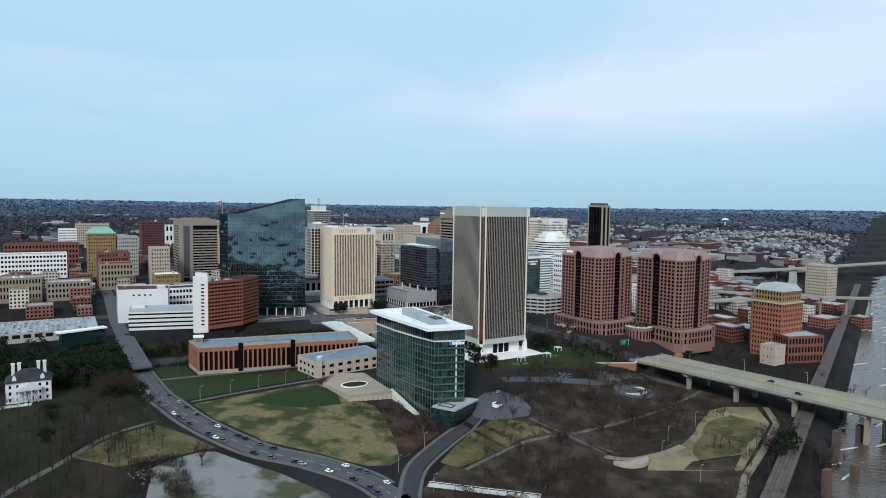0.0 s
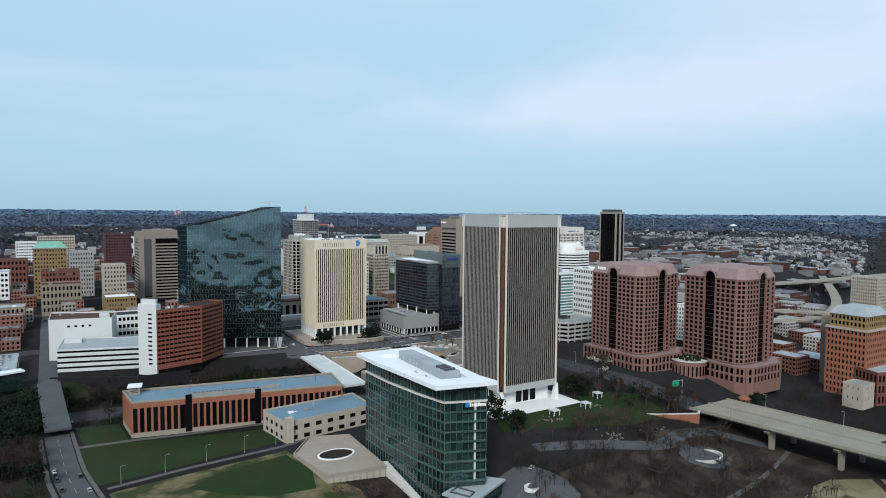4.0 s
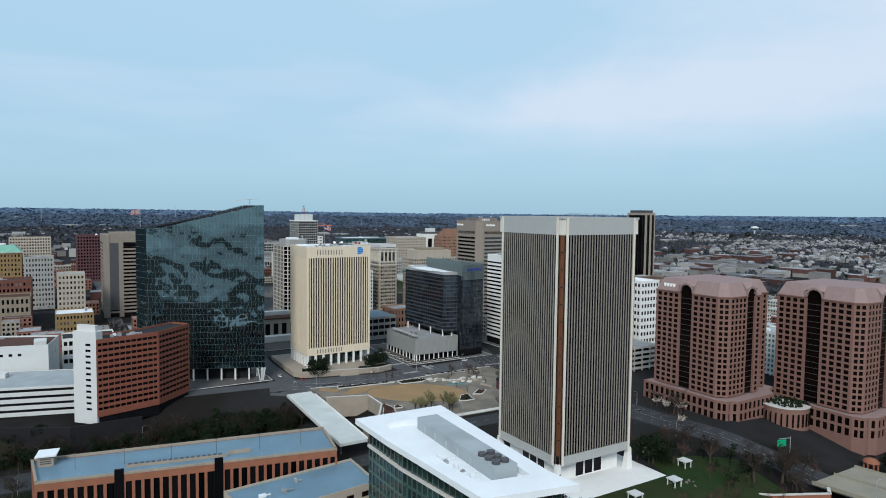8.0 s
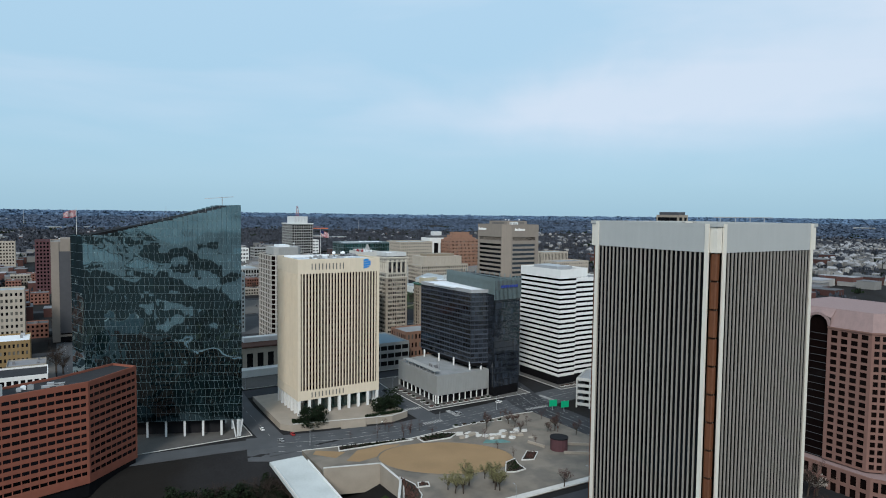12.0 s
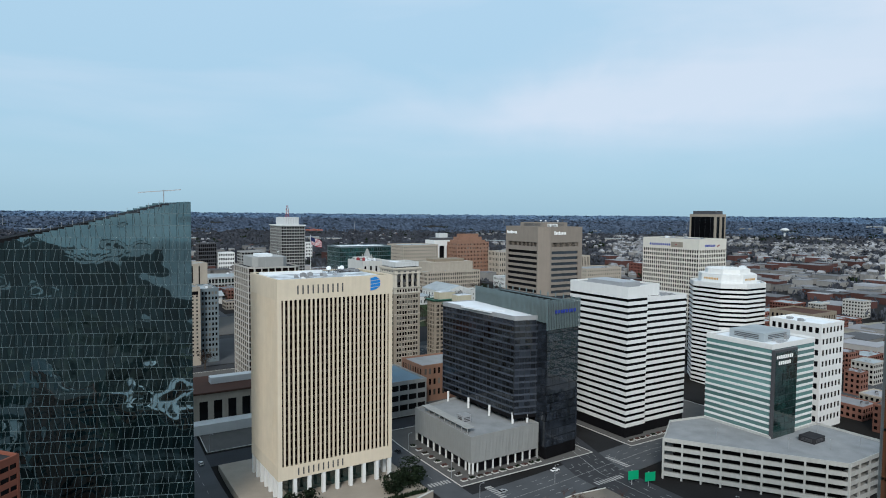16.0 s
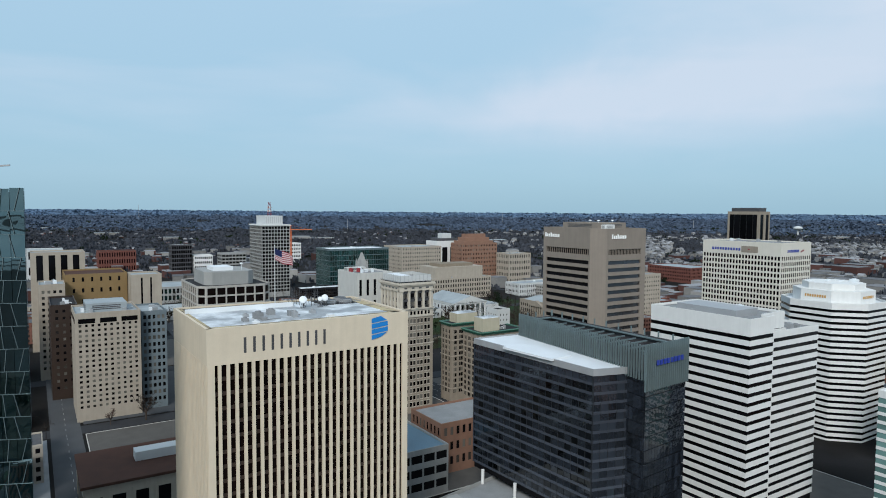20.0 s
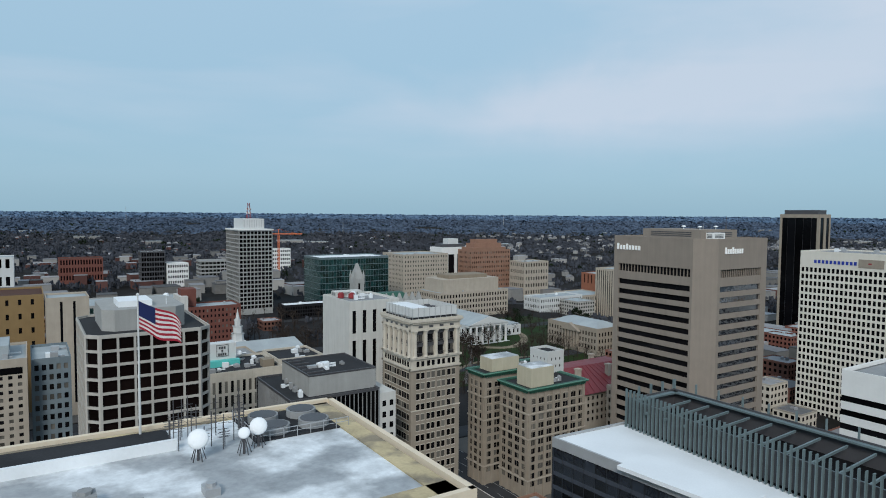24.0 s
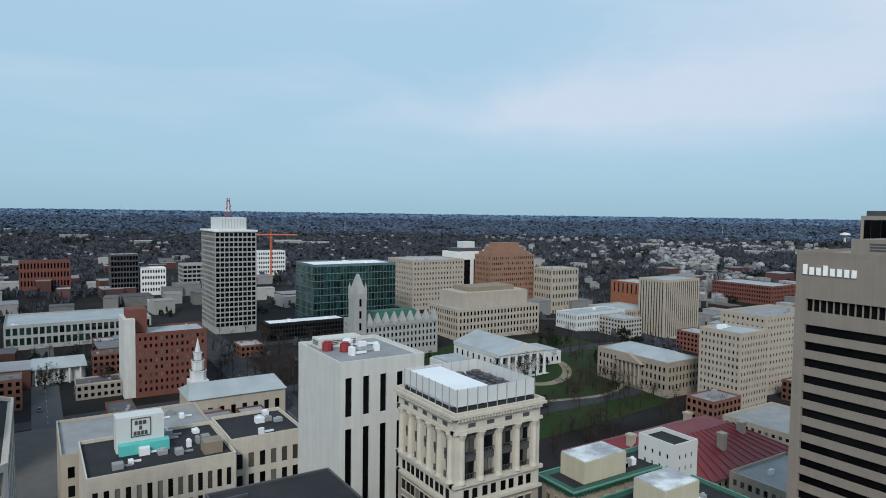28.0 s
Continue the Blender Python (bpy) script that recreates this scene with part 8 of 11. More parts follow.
# overpasses across the sunken expressway
g = Geo()
g.prism([(47, 526), (60.5, 526), (56, 612), (42.5, 612)], 14.5, 15.8, None)
for i, v in enumerate(g.v):
    g.v[i] = (v[0], v[1], v[2] - 2 + 7.5 * smooth(526, 612, v[1]))
solo("street_overpass", g, "asphalt_old", "grey concrete street overpass above the expressway", "overpass", "structure")
g = Geo()
g.prism([(222.5, 508), (238, 508), (242.5, 608), (226, 608)], 18.6, 20.1)
over = solo("wide_overpass", g, "bleached_concrete", "bleached concrete overpass above the expressway", "overpass", "structure")
g = Geo()
for a, b in (((222.5, 508), (226, 600)), ((238, 508), (242.3, 600))):
    s = Side(a, b)
    s.box(g, 0, s.len, -0.15, 0.15, 20, 21.1)
solo("overpass_parapet", g, "white_concrete", "pale overpass parapets", "parapet", "structure")
strip("expressway", [(-300, 600), (-60, 585), (60, 577), (150, 570), (245, 560)], 24, "asphalt", "dark sunken expressway lanes", 0.2, "road")
for x, m, lab in ((237, "asphalt_old", "grey downtown street"), (326, "asphalt_old", "grey downtown street beside the cream tower")):
    strip("road", [(x, 622), (x, 700), (x, 800), (x, 1000), (x, 1300)], 13, m, lab)
strip("road", [(49, 612), (49, 700), (50, 900), (52, 1300)], 12, "asphalt_old", "long straight city street")
strip("road", [(147, 655), (147, 800), (148, 1000), (150, 1300)], 12, "asphalt_old", "long straight city street")
strip("avenue", [(421, 366), (409, 400), (399, 460), (395, 540), (396, 620), (421, 700), (428, 800), (430, 1100), (432, 1290)], 24, "asphalt", "broad dark avenue past the granite towers", 0.30)
strip("road", [(229, 504), (300, 503), (395, 500)], 15, "asphalt", "dark street south of the plaza", 0.26)
strip("road", [(60, 662), (150, 645), (228, 637)], 13, "asphalt_old", "grey street below the glass tower", 0.25)
strip("road", [(222, 634), (240, 630), (300, 616), (370, 621), (440, 628), (700, 620)], 25, "asphalt_old", "wide grey street before the towers", 0.27)
for y in (722, 868, 965, 1060, 1175):
    strip("road", [(-300, y), (0, y), (300, y), (560, y), (900, y)], 12, "asphalt", "dark cross street", 0.18)
for k, (x0, y0, x1, y1, mt, lab) in enumerate((
    (333, 640, 412, 716, "paving", "pale pavement round the garage podium"),
    (436, 636, 530, 716, "paving", "pavement round the striped towers"),
    (245, 730, 319, 860, "paving", "pavement of the bank block"),
    (333, 730, 420, 860, "paving", "pavement of the old office block"),
    (437, 730, 560, 860, "paving", "pavement of the tan tower's block"),
    (155, 650, 229, 716, "paving", "pavement round the glass tower"),
    (155, 730, 229, 860, "roof_grey", "grey parking lot behind the glass tower"),
    (58, 730, 140, 860, "paving", "pavement of the low block"),
    (333, 876, 422, 958, "paving", "pavement of the store block"),
    (245, 876, 319, 958, "asphalt_old", "parking lot"),
    (245, 973, 420, 1052, "paving", "pavement of the theatre block"),
)):
    patch("pavement", rect(x0, y0, x1 - x0, y1 - y0), mt, lab, 0.34, "pavement", 12)
patch("turning_circle", [(229, 345), (236, 352), (246, 349), (252, 338), (256, 322), (254, 310), (247, 304), (238, 310), (231, 322), (228, 334)], "asphalt_old", "grey turning circle at the street's end", 0.3, "road", 8)
g = Geo()
ringp = lambda r: [(242.5 + r * math.cos(a * 0.3927), 330 + r * 0.85 * math.sin(a * 0.3927)) for a in range(16)]
z = ground_z(242.5, 330)
g.ring(ringp(4.2), ringp(3.2), z - 1, z + 0.8)
island = solo("circle_planter", g, "white_concrete", "round pale planter in the turning circle", "planter")
# lane lines and crossings
for i in range(0, len(STREET) - 3, 2):
    strip("lane_line", [STREET[i], STREET[i + 1]], 0.18, "line_white", "thin white centre line", 0.27, "road marking")
for x0, y0, n, dx, dy in ((318, 618, 8, 1.6, 0), (233, 612, 7, 1.6, 0), (386, 610, 10, 1.7, 0), (341, 622, 8, 0, 1.6), (412, 618, 9, 0, 1.6), (321, 646, 7, 1.6, 0), (388, 648, 9, 1.6, 0)):
    for k in range(n):
        g = Geo()
        x, y = x0 + k * dx, y0 + k * dy
        z = ground_z(x, y) + 0.42
        g.box(x, y, z - 0.3, x + (0.7 if dx else 3.2), y + (3.2 if dx else 0.7), z)
        solo("crossing_bar", g, "line_white", "white zebra crossing bar", "road marking", "structure")
def dashes(line, off, label, gap=9.0, long=3.2, dz=0.36, solid=False):
    """Painted lane line beside a street's centre line, as one run of dashes."""
    g = Geo()
    for a, b in zip(line, line[1:]):
        a, b = Vector(a), Vector(b)
        d = (b - a).normalized()
        n = Vector((d.y, -d.x)) * off
        s = 0.0
        while s < (b - a).length:
            e = min(s + (gap if solid else long), (b - a).length)
            p, q = a + d * s + n, a + d * e + n
            w = Vector((d.y, -d.x)) * 0.09
            g.quad(*[(v.x, v.y, ground_z(v.x, v.y) + dz) for v in (p + w, q + w, q - w, p - w)])
            s += gap
    solo("lane_line", g, "line_white", label, "road marking", "structure")


AVENUE = [(421, 366), (409, 400), (399, 460), (395, 540), (396, 620), (421, 700), (428, 800), (430, 1100)]
WIDE = [(237, 631), (300, 616), (370, 621), (440, 628), (700, 620)]
for off in (-8, -4.5, 4.5, 8):
    dashes(AVENUE, off, "dashed white lane line on the avenue")
dashes(AVENUE, 0.3, "solid line along the middle of the avenue", solid=True)
for off in (-7.4, -3.8, 3.8, 7.4):
    dashes(WIDE, off, "dashed white lane line on the wide street")
dashes(WIDE, 0.2, "solid line along the middle of the wide street", solid=True)
for x in (237, 326, 147):
    dashes([(x, 645), (x, 712), (x, 860), (x, 1160)], 0.1, "dashed line on the downtown street", dz=0.3)
dashes([(231, 504), (300, 503), (385, 500)], 0.2, "dashed line on the plaza street", dz=0.32)
# kerbs round the plaza and the corner blocks
for x0, y0, x1, y1 in ((333, 640, 412, 716), (436, 636, 530, 716), (155, 650, 229, 716), (245, 730, 319, 860), (333, 730, 420, 860)):
    q = rect(x0, y0, x1 - x0, y1 - y0)
    g = Geo()
    for i in range(4):
        a, b = Vector(q[i]), Vector(q[(i + 1) % 4])
        n = max(1, int((b - a).length / 8))
        for k in range(n):
            p0, p1 = a.lerp(b, k / n), a.lerp(b, (k + 1) / n)
            g.beam((p0.x, p0.y, ground_z(*p0) + 0.3), (p1.x, p1.y, ground_z(*p1) + 0.3), 0.35, 0.32)
    solo("kerb", g, "paving_pale", "pale granite kerb round the city block", "kerb", "structure")
rk = random.Random(61)
for x0, y0, n, dx, dy in ((336, 643.5, 11, 4.3, 0), (337, 650, 8, 0, 6), (440, 640, 11, 4.3, 0), (330, 606, 8, 5.5, -0.8)):
    for k in range(n):
        x, y = x0 + k * dx, y0 + k * dy
        b = base("planting_bed", "low kerbed planting bed with dark shrubs", "planting bed", (x, y, ground_z(x, y)), "street planting beds")
        g = Geo()
        g.prism(rect(x, y, 3.0, 2.2), ground_z(x, y) - 0.2, ground_z(x, y) + 0.6)
        part("kerb", g, "paving_pale", b)
        g = Geo()
        for _ in range(40):
            px, py = x + rk.uniform(0.3, 2.7), y + rk.uniform(0.3, 1.9)
            z = ground_z(x, y) + 0.55
            h = rk.uniform(0.4, 1.2)
            a = rk.uniform(0, 6.28)
            g.quad((px, py, z), (px + 0.35 * math.cos(a), py + 0.35 * math.sin(a), z + h * 0.6), (px, py, z + h), (px - 0.35 * math.cos(a), py - 0.35 * math.sin(a), z + h * 0.6))
        tagged(part("shrubs", g, rk.choice(("evergreen", "garden_soil", "twigs_red")), b), kind="stuff")
# ---- lawns and park ground ----
patch("slope_grass", [(58, 600), (104, 590), (160, 584), (226, 576), (228, 602), (150, 603), (104, 601), (58, 624)], "hill_grass", "dark rough grass slope above the expressway", 0.2)
patch("lawn", [(66, 436), (110, 441), (160, 449), (158, 476), (88, 498), (64, 500), (62, 460)], "lawn", "dark green lawn below the brick office", 0.14)
patch("lawn", [(66, 504), (88, 502), (86, 536), (62, 540)], "lawn", "dark lawn beside the brick office", 0.14)
patch("field", [(72, 424), (158, 434), (163, 400), (176, 378), (175, 340), (167, 308), (150, 299), (138, 303), (120, 324), (96, 348), (78, 388)], "dry_grass", "open field of patchy dry and green grass", 0.14)
patch("field_edge", [(104, 411), (120, 422), (156, 428), (161, 402), (157, 386), (135, 386), (118, 396)], "lawn", "dark green corner of the open field", 0.2)
patch("slope_bed", [(164, 387), (193, 384), (203, 345), (196, 326), (158, 303), (168, 332), (181, 383)], "garden_soil", "brown planted slope under the stair", 0.16)
strip("path", [(72, 430), (110, 436), (158, 441), (175, 446)], 2.6, "paving", "pale straight footpath across the lawn", 0.24, "path")
strip("path", [(62, 502), (90, 500), (150, 490), (200, 478)], 3.2, "paving", "pale footpath along the brick office", 0.24, "path")
patch("gravel_lot", [(38, 335), (46, 341), (62, 345), (69, 343), (78, 330), (94, 310), (108, 284), (112, 235), (50, 240), (30, 300)], "gravel", "grey gravel lot with tyre tracks", 0.12, "gravel lot")
patch("hill_lawn", [(4, 362), (26, 386), (46, 394), (58, 372), (70, 348), (64, 347), (44, 343), (22, 342)], "park_grass", "olive grass slope beside the curving street", 0.2)
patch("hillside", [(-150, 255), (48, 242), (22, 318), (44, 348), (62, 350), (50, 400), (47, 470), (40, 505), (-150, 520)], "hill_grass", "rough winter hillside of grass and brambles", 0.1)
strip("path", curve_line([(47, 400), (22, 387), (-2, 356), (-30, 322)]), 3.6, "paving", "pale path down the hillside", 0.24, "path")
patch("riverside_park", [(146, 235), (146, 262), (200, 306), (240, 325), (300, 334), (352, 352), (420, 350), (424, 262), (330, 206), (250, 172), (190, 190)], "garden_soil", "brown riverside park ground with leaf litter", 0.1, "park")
patch("bank_lawn", [(232, 322), (240, 304), (248, 282), (227, 290), (211, 287), (181, 280), (176, 291), (196, 307), (218, 322)], "park_grass", "olive grass bank below the turning circle", 0.16)
patch("tower_lawn", [(268, 396), (262, 378), (300, 366), (345, 360), (384, 364), (388, 396), (346, 420), (338, 397)], "lawn", "dark green lawn beside the tower terrace", 0.16)
patch("event_ground", [(353, 262), (385, 277), (401, 277), (421, 266), (397, 241), (344, 217), (312, 203), (267, 228), (284, 241), (313, 243), (335, 252)], "winter_grass", "pale tan gravel surround of the event lawn", 0.18, "path")
patch("event_lawn", [(352, 257), (363, 262), (377, 264), (389, 262), (393, 249), (379, 236), (357, 227), (334, 219), (318, 219), (302, 222), (309, 232), (320, 240), (336, 247)], "park_grass", "worn olive oval lawn on the event ground", 0.26)
patch("event_verge", [(268, 254), (284, 262), (312, 256), (330, 256), (310, 248), (288, 246)], "hill_grass", "dark grass verge by the footbridge", 0.16)
patch("event_bed", [(285, 219), (298, 224), (332, 217), (308, 205)], "garden_soil", "bare brown bed on the event ground", 0.26)
strip("promenade", [(262, 172), (306, 197), (350, 215), (400, 238), (426, 262)], 4.0, "tan_path", "pale riverside promenade", 0.34, "path")
strip("path", curve_line([(183, 276), (211, 285), (225, 286), (252, 278), (290, 282), (323, 287), (370, 296), (421, 311)]), 2.6, "paving", "pale park path", 0.24, "path")
strip("path", curve_line([(313, 242), (292, 240), (270, 243), (259, 252)]), 5, "tan_path", "pale path to the footbridge", 0.26, "path")
strip("road", curve_line([(262, 352), (300, 345), (340, 338), (372, 346), (398, 342), (420, 320)]), 9, "asphalt_old", "park road under the bridge", 0.24)
patch("park_circle", [(360 + 17 * math.cos(a * 0.2618), 323 + 12 * math.sin(a * 0.2618)) for a in range(24)], "asphalt_old", "grey turning loop in the park", 0.27, "road", 8)
g = Geo()
rr = lambda r: [(360 + r * 11 * math.cos(a * 0.2618), 323 + r * 7 * math.sin(a * 0.2618)) for a in range(24)]
z = ground_z(360, 323)
g.ring(rr(1.05), rr(0.95), z - 1, z + 0.9)
solo("loop_kerb", g, "paving_pale", "curved pale kerb of the turning loop", "kerb", "structure")


def kerbed_bed(poly, z, label, plants="twigs_bud", n=60, high=1.2):
    """A planting bed with a pale kerb and low shrubs."""
    r = base("planting_bed", label, "planting bed", (*poly[0], z))
    g = Geo()
    g.ring(inset(poly, -0.45), poly, z - 0.3, z + 0.55)
    part("kerb", g, "paving_pale", r, "pale stone kerb")
    g = Geo()
    g.prism(inset(poly, 0.02), z - 0.2, z + 0.3)
    part("soil", g, "garden_soil", r)
    rnd = random.Random(int(poly[0][0] * 7))
    xs, ys = [p[0] for p in poly], [p[1] for p in poly]
    cx, cy = sum(xs) / len(xs), sum(ys) / len(ys)
    g = Geo()
    for _ in range(n):
        i = rnd.randrange(len(poly))
        f, e = rnd.random(), rnd.uniform(0.1, 0.92)
        ax, ay = poly[i]
        bx, by = poly[(i + 1) % len(poly)]
        x, y = cx + (ax + (bx - ax) * f - cx) * e, cy + (ay + (by - ay) * f - cy) * e
        for _ in range(5):
            a, h = rnd.uniform(0, 6.28), rnd.uniform(0.4, 1.0) * high
            u, v = 0.45 * math.cos(a), 0.45 * math.sin(a)
            g.quad((x, y, z + 0.25), (x + u, y + v, z + 0.25 + h * 0.6), (x + u * 0.4, y + v * 0.4, z + 0.25 + h), (x - v * 0.3, y + u * 0.3, z + 0.25 + h * 0.55))
    tagged(part("shrubs", g, plants, r), kind="stuff")


def city_square():
    """Flat paved plaza with a dry oval lawn, a walled opening over the expressway and a rock fountain."""
    zp = 20.5
    plaza = [(246, 517), (386, 513), (386, 606), (370, 608), (300, 602), (244, 613.5), (244, 584), (269.5, 576), (268.8, 554), (255, 530), (246, 531)]
    g = Geo()
    g.prism(plaza, 8.5, zp)
    solo("plaza", g, "plaza_paving", "brown-grey plaza paving round a dry lawn", "pavement", "structure")
    for pts, lab in ((plaza[0:2], "along the plaza street"), (plaza[2:6], "along the wide street")):
        g = Geo()
        for p, q in zip(pts, pts[1:]):
            g.beam((*p, zp + 0.05), (*q, zp + 0.05), 0.5, 0.34)
        solo("kerb", g, "paving_pale", "pale granite kerb " + lab, "kerb", "structure")
    strip("pavement", [(247, 519), (300, 517.6), (385, 515.4)], 3.0, "paving_pale", "pale pavement along the plaza street", 0.62, "pavement")
    c, s_ = math.cos(radians(-31)), math.sin(radians(-31))
    ell = lambda rx, ry, x=302, y=570: [(x + rx * math.cos(a * 0.2094) * c - ry * math.sin(a * 0.2094) * s_, y + rx * math.cos(a * 0.2094) * s_ + ry * math.sin(a * 0.2094) * c) for a in range(30)]
    patch("oval_lawn", ell(33, 20.5), "brown_lawn", "dry brown oval lawn of the plaza", flat=zp + 0.14)
    g = Geo()
    g.ring(ell(33.7, 21.2), ell(33.02, 20.52), zp - 0.2, zp + 0.22)
    solo("lawn_edge", g, "plaza_paving", "low stone edging of the oval lawn", "kerb", "structure")
    patch("dry_lawn", [(258, 590), (263, 586), (275, 588), (291, 597), (283, 600), (268, 600)], "brown_lawn", "dry brown lawn beside the oval", flat=zp + 0.1)
    patch("dry_lawn", [(247, 606), (255, 596), (262, 601), (250, 610)], "brown_lawn", "small dry lawn at the street corner", flat=zp + 0.1)
    # walled opening over the expressway
    cut = plaza[6:11]
    r = base("road_cut", "pale concrete walls of the opening above the expressway", "wall", (260, 556, 9), kind="structure")
    for p, q in zip(cut, cut[1:]):
        s = Side(p, q)
        g = Geo()
        s.box(g, 0, s.len, -0.05, 0.7, 9, zp + 1.5)
        part("cut_wall", g, "terrace_tan", r)
        g = Geo()
        s.box(g, -0.1, s.len + 0.1, -0.25, 0.85, zp + 1.5, zp + 1.75)
        part("coping", g, "paving_pale", r)
    patch("cut_grass", [(243, 533), (253, 533), (266, 555), (266, 564), (243, 570)], "lawn", "dark grass bank inside the opening", 0.3)
    # planting beds
    kerbed_bed([(250, 520), (258.5, 522.5), (270.6, 539), (273, 550), (271.2, 559.5), (270, 553.5), (257.5, 529.5)], zp, "long curved bed of bare shrubs beside the opening", "twigs_red", 150, 1.6)
    kerbed_bed([(316.5, 540.5), (321, 538.6), (326.3, 539), (327, 545), (329.5, 551), (323.5, 549.5)], zp, "kerbed bed with dark shrubs at the lawn's end", "evergreen", 60)
    kerbed_bed([(332.5, 548.5), (337.5, 546.2), (345, 552.5), (341.5, 556)], zp, "small kerbed bed with bare shrubs", "twigs_red", 40)
    kerbed_bed([(273.6, 546.5), (278, 545.4), (279.2, 548.6), (275.4, 550.2)], zp, "little kerbed bed on the plaza", "twigs_red", 14)
    kerbed_bed([(303, 593.5), (318, 592), (325, 596), (318, 600.5), (303, 600)], zp, "low hedge bed along the wide street", "evergreen", 90)
    kerbed_bed([(260, 603.5), (285, 601.2), (299, 599.6), (298, 601.4), (262, 609)], zp, "dark hedge bed along the wide street", "evergreen", 120)
    rnd = random.Random(41)
    f = base("rock_fountain", "pale stepped rock fountain at the plaza edge", "fountain", (342, 586, zp))
    for k in range(26):
        x, y = 325 + k * 1.35 + rnd.uniform(-1.5, 1.5), 594 - k * 0.62 + rnd.uniform(-8, 5)
        g = Geo()
        m = 7
        q = [(x + rnd.uniform(1.3, 3.2) * math.cos(a * 6.2832 / m), y + rnd.uniform(0.9, 2.2) * math.sin(a * 6.2832 / m)) for a in range(m)]
        h = rnd.uniform(0.25, 1.3)
        g.prism(q, zp - 0.2, zp + h, [(x + (px_ - x) * 0.82, y + (py_ - y) * 0.82) for px_, py_ in q])
        part("rock_slab", g, "paving_pale" if k % 3 else "terrace_tan", f)
    g = Geo()
    g.prism([(329, 577), (337, 573), (342.5, 571), (341, 576), (333, 580)], zp - 0.1, zp + 0.3)
    part("pool", g, "glass_teal", f, "shallow teal pool")
    d = base("brick_drum", "dark round brick pavilion on the plaza", "pavilion", (358, 551, zp))
    g = Geo()
    g.tube(358, 551, zp - 0.5, zp + 6, 4.4, None, 16)
    part("drum", g, "dark_brick", d)
    g = Geo()
    g.tube(358, 551, zp + 6, zp + 6.5, 4.7, None, 16)
    part("drum_coping", g, "dark_concrete", d)
    for p, q in (((350, 566), (353, 556)), ((356, 545), (372, 534)), ((362, 556), (384, 541))):
        g = Geo()
        g.beam((*p, zp + 0.5), (*q, zp + 0.5), 0.7, 1.6)
        solo("garden_wall", g, "terrace_tan", "low curved tan garden wall", "wall", "structure")
    # terrace in front of the cream tower
    t = base("tower_terrace", "raised stone terrace with planted beds before the cream tower", "terrace", (282, 650, 19), kind="structure")
    tp = [(245, 652), (250, 645), (304, 632), (316, 636), (316, 712), (246, 712)]
    g = Geo()
    g.prism(tp, 15, 22.9)
    part("terrace", g, "terrace_tan", t)
    for i in (1, 2):
        s = Side(tp[i], tp[i + 1])
        g = Geo()
        s.box(g, 0, s.len, -0.5, 0.12, 15, 23.7)
        part("front_wall", g, "terrace_tan", t)
        g = Geo()
        s.box(g, -0.1, s.len + 0.1, -0.6, 0.2, 23.7, 23.95)
        part("coping", g, "paving_pale", t)
    for k, q in enumerate(([(251, 647), (268, 643), (268, 652), (253, 654)], [(290, 638), (303, 635.5), (314, 638), (314, 650), (292, 650)])):
        g = Geo()
        rb = random.Random(k)
        for _ in range(420):
            x, y = rb.uniform(q[0][0], q[2][0] if k == 0 else 314), rb.uniform(q[0][1], q[2][1])
            a, h = rb.uniform(0, 6.28), rb.uniform(0.8, 2.6)
            u, v = 0.7 * math.cos(a), 0.7 * math.sin(a)
            g.quad((x, y, 22.8), (x + u, y + v, 22.8 + h * 0.6), (x + u * 0.4, y + v * 0.4, 22.8 + h), (x - v * 0.4, y + u * 0.4, 22.8 + h * 0.5))
        part("planting", g, "evergreen", t, "dark clipped shrubs")
    s = Side(tp[1], tp[2])
    for j in range(6):
        g = Geo()
        s.box(g, 26, 40, 0.13 + j * 0.5, 0.63 + j * 0.5, 15, 22.4 - j * 0.4)
        part("step", g, "terrace_tan", t)


city_square()


def footbridge():
    """Dark steel footbridge that drops from the turning circle to the event ground."""
    s = Side((246, 301), (262, 253))
    za, zb = ground_z(246, 301) + 0.5, ground_z(262, 253) + 0.9
    high = lambda u: za + (zb - za) * u / s.len
    r = base("footbridge", "long dark steel footbridge with open railings over the park", "footbridge", (246, 301, za), kind="structure")
    def beam(name, v, w, lo, hi, material):
        g = Geo()
        a, b, c, d = (s.at(0, v, 0), s.at(s.len, v, 0), s.at(s.len, v + w, 0), s.at(0, v + w, 0))
        low, top = [za + lo, zb + lo, zb + lo, za + lo], [za + hi, zb + hi, zb + hi, za + hi]
        p = [(q[0], q[1], z) for q, z in zip((a, b, c, d), low)]
        t = [(q[0], q[1], z) for q, z in zip((a, b, c, d), top)]
        g.quad(*p[::-1])
        g.quad(*t)
        for i in range(4):
            g.quad(p[i], p[(i + 1) % 4], t[(i + 1) % 4], t[i])
        part(name, g, material, r)
    beam("deck", -1.5, 3.0, -0.35, 0.0, "paving")
    for v in (-1.62, 1.5):
        beam("girder", v, 0.12, -0.7, 0.15, "metal_dark")
        beam("handrail", v, 0.12, 1.1, 1.25, "metal_dark")
        for j in range(9):
            u = 0.5 + j * (s.len - 1.2) / 8
            g = Geo()
            s.box(g, u, u + 0.18, v, v + 0.12, high(u) - 0.1, high(u) + 1.15)
            part("post", g, "metal_dark", r)
    for u in (s.len * 0.33, s.len * 0.68):
        g = Geo()
        s.box(g, u - 0.4, u + 0.4, -1.2, 1.2, ground_z(*s.at(u, 0, 0)[:2]) - 1, high(u) - 0.35)
        part("pier", g, "bridge_concrete", r)


footbridge()


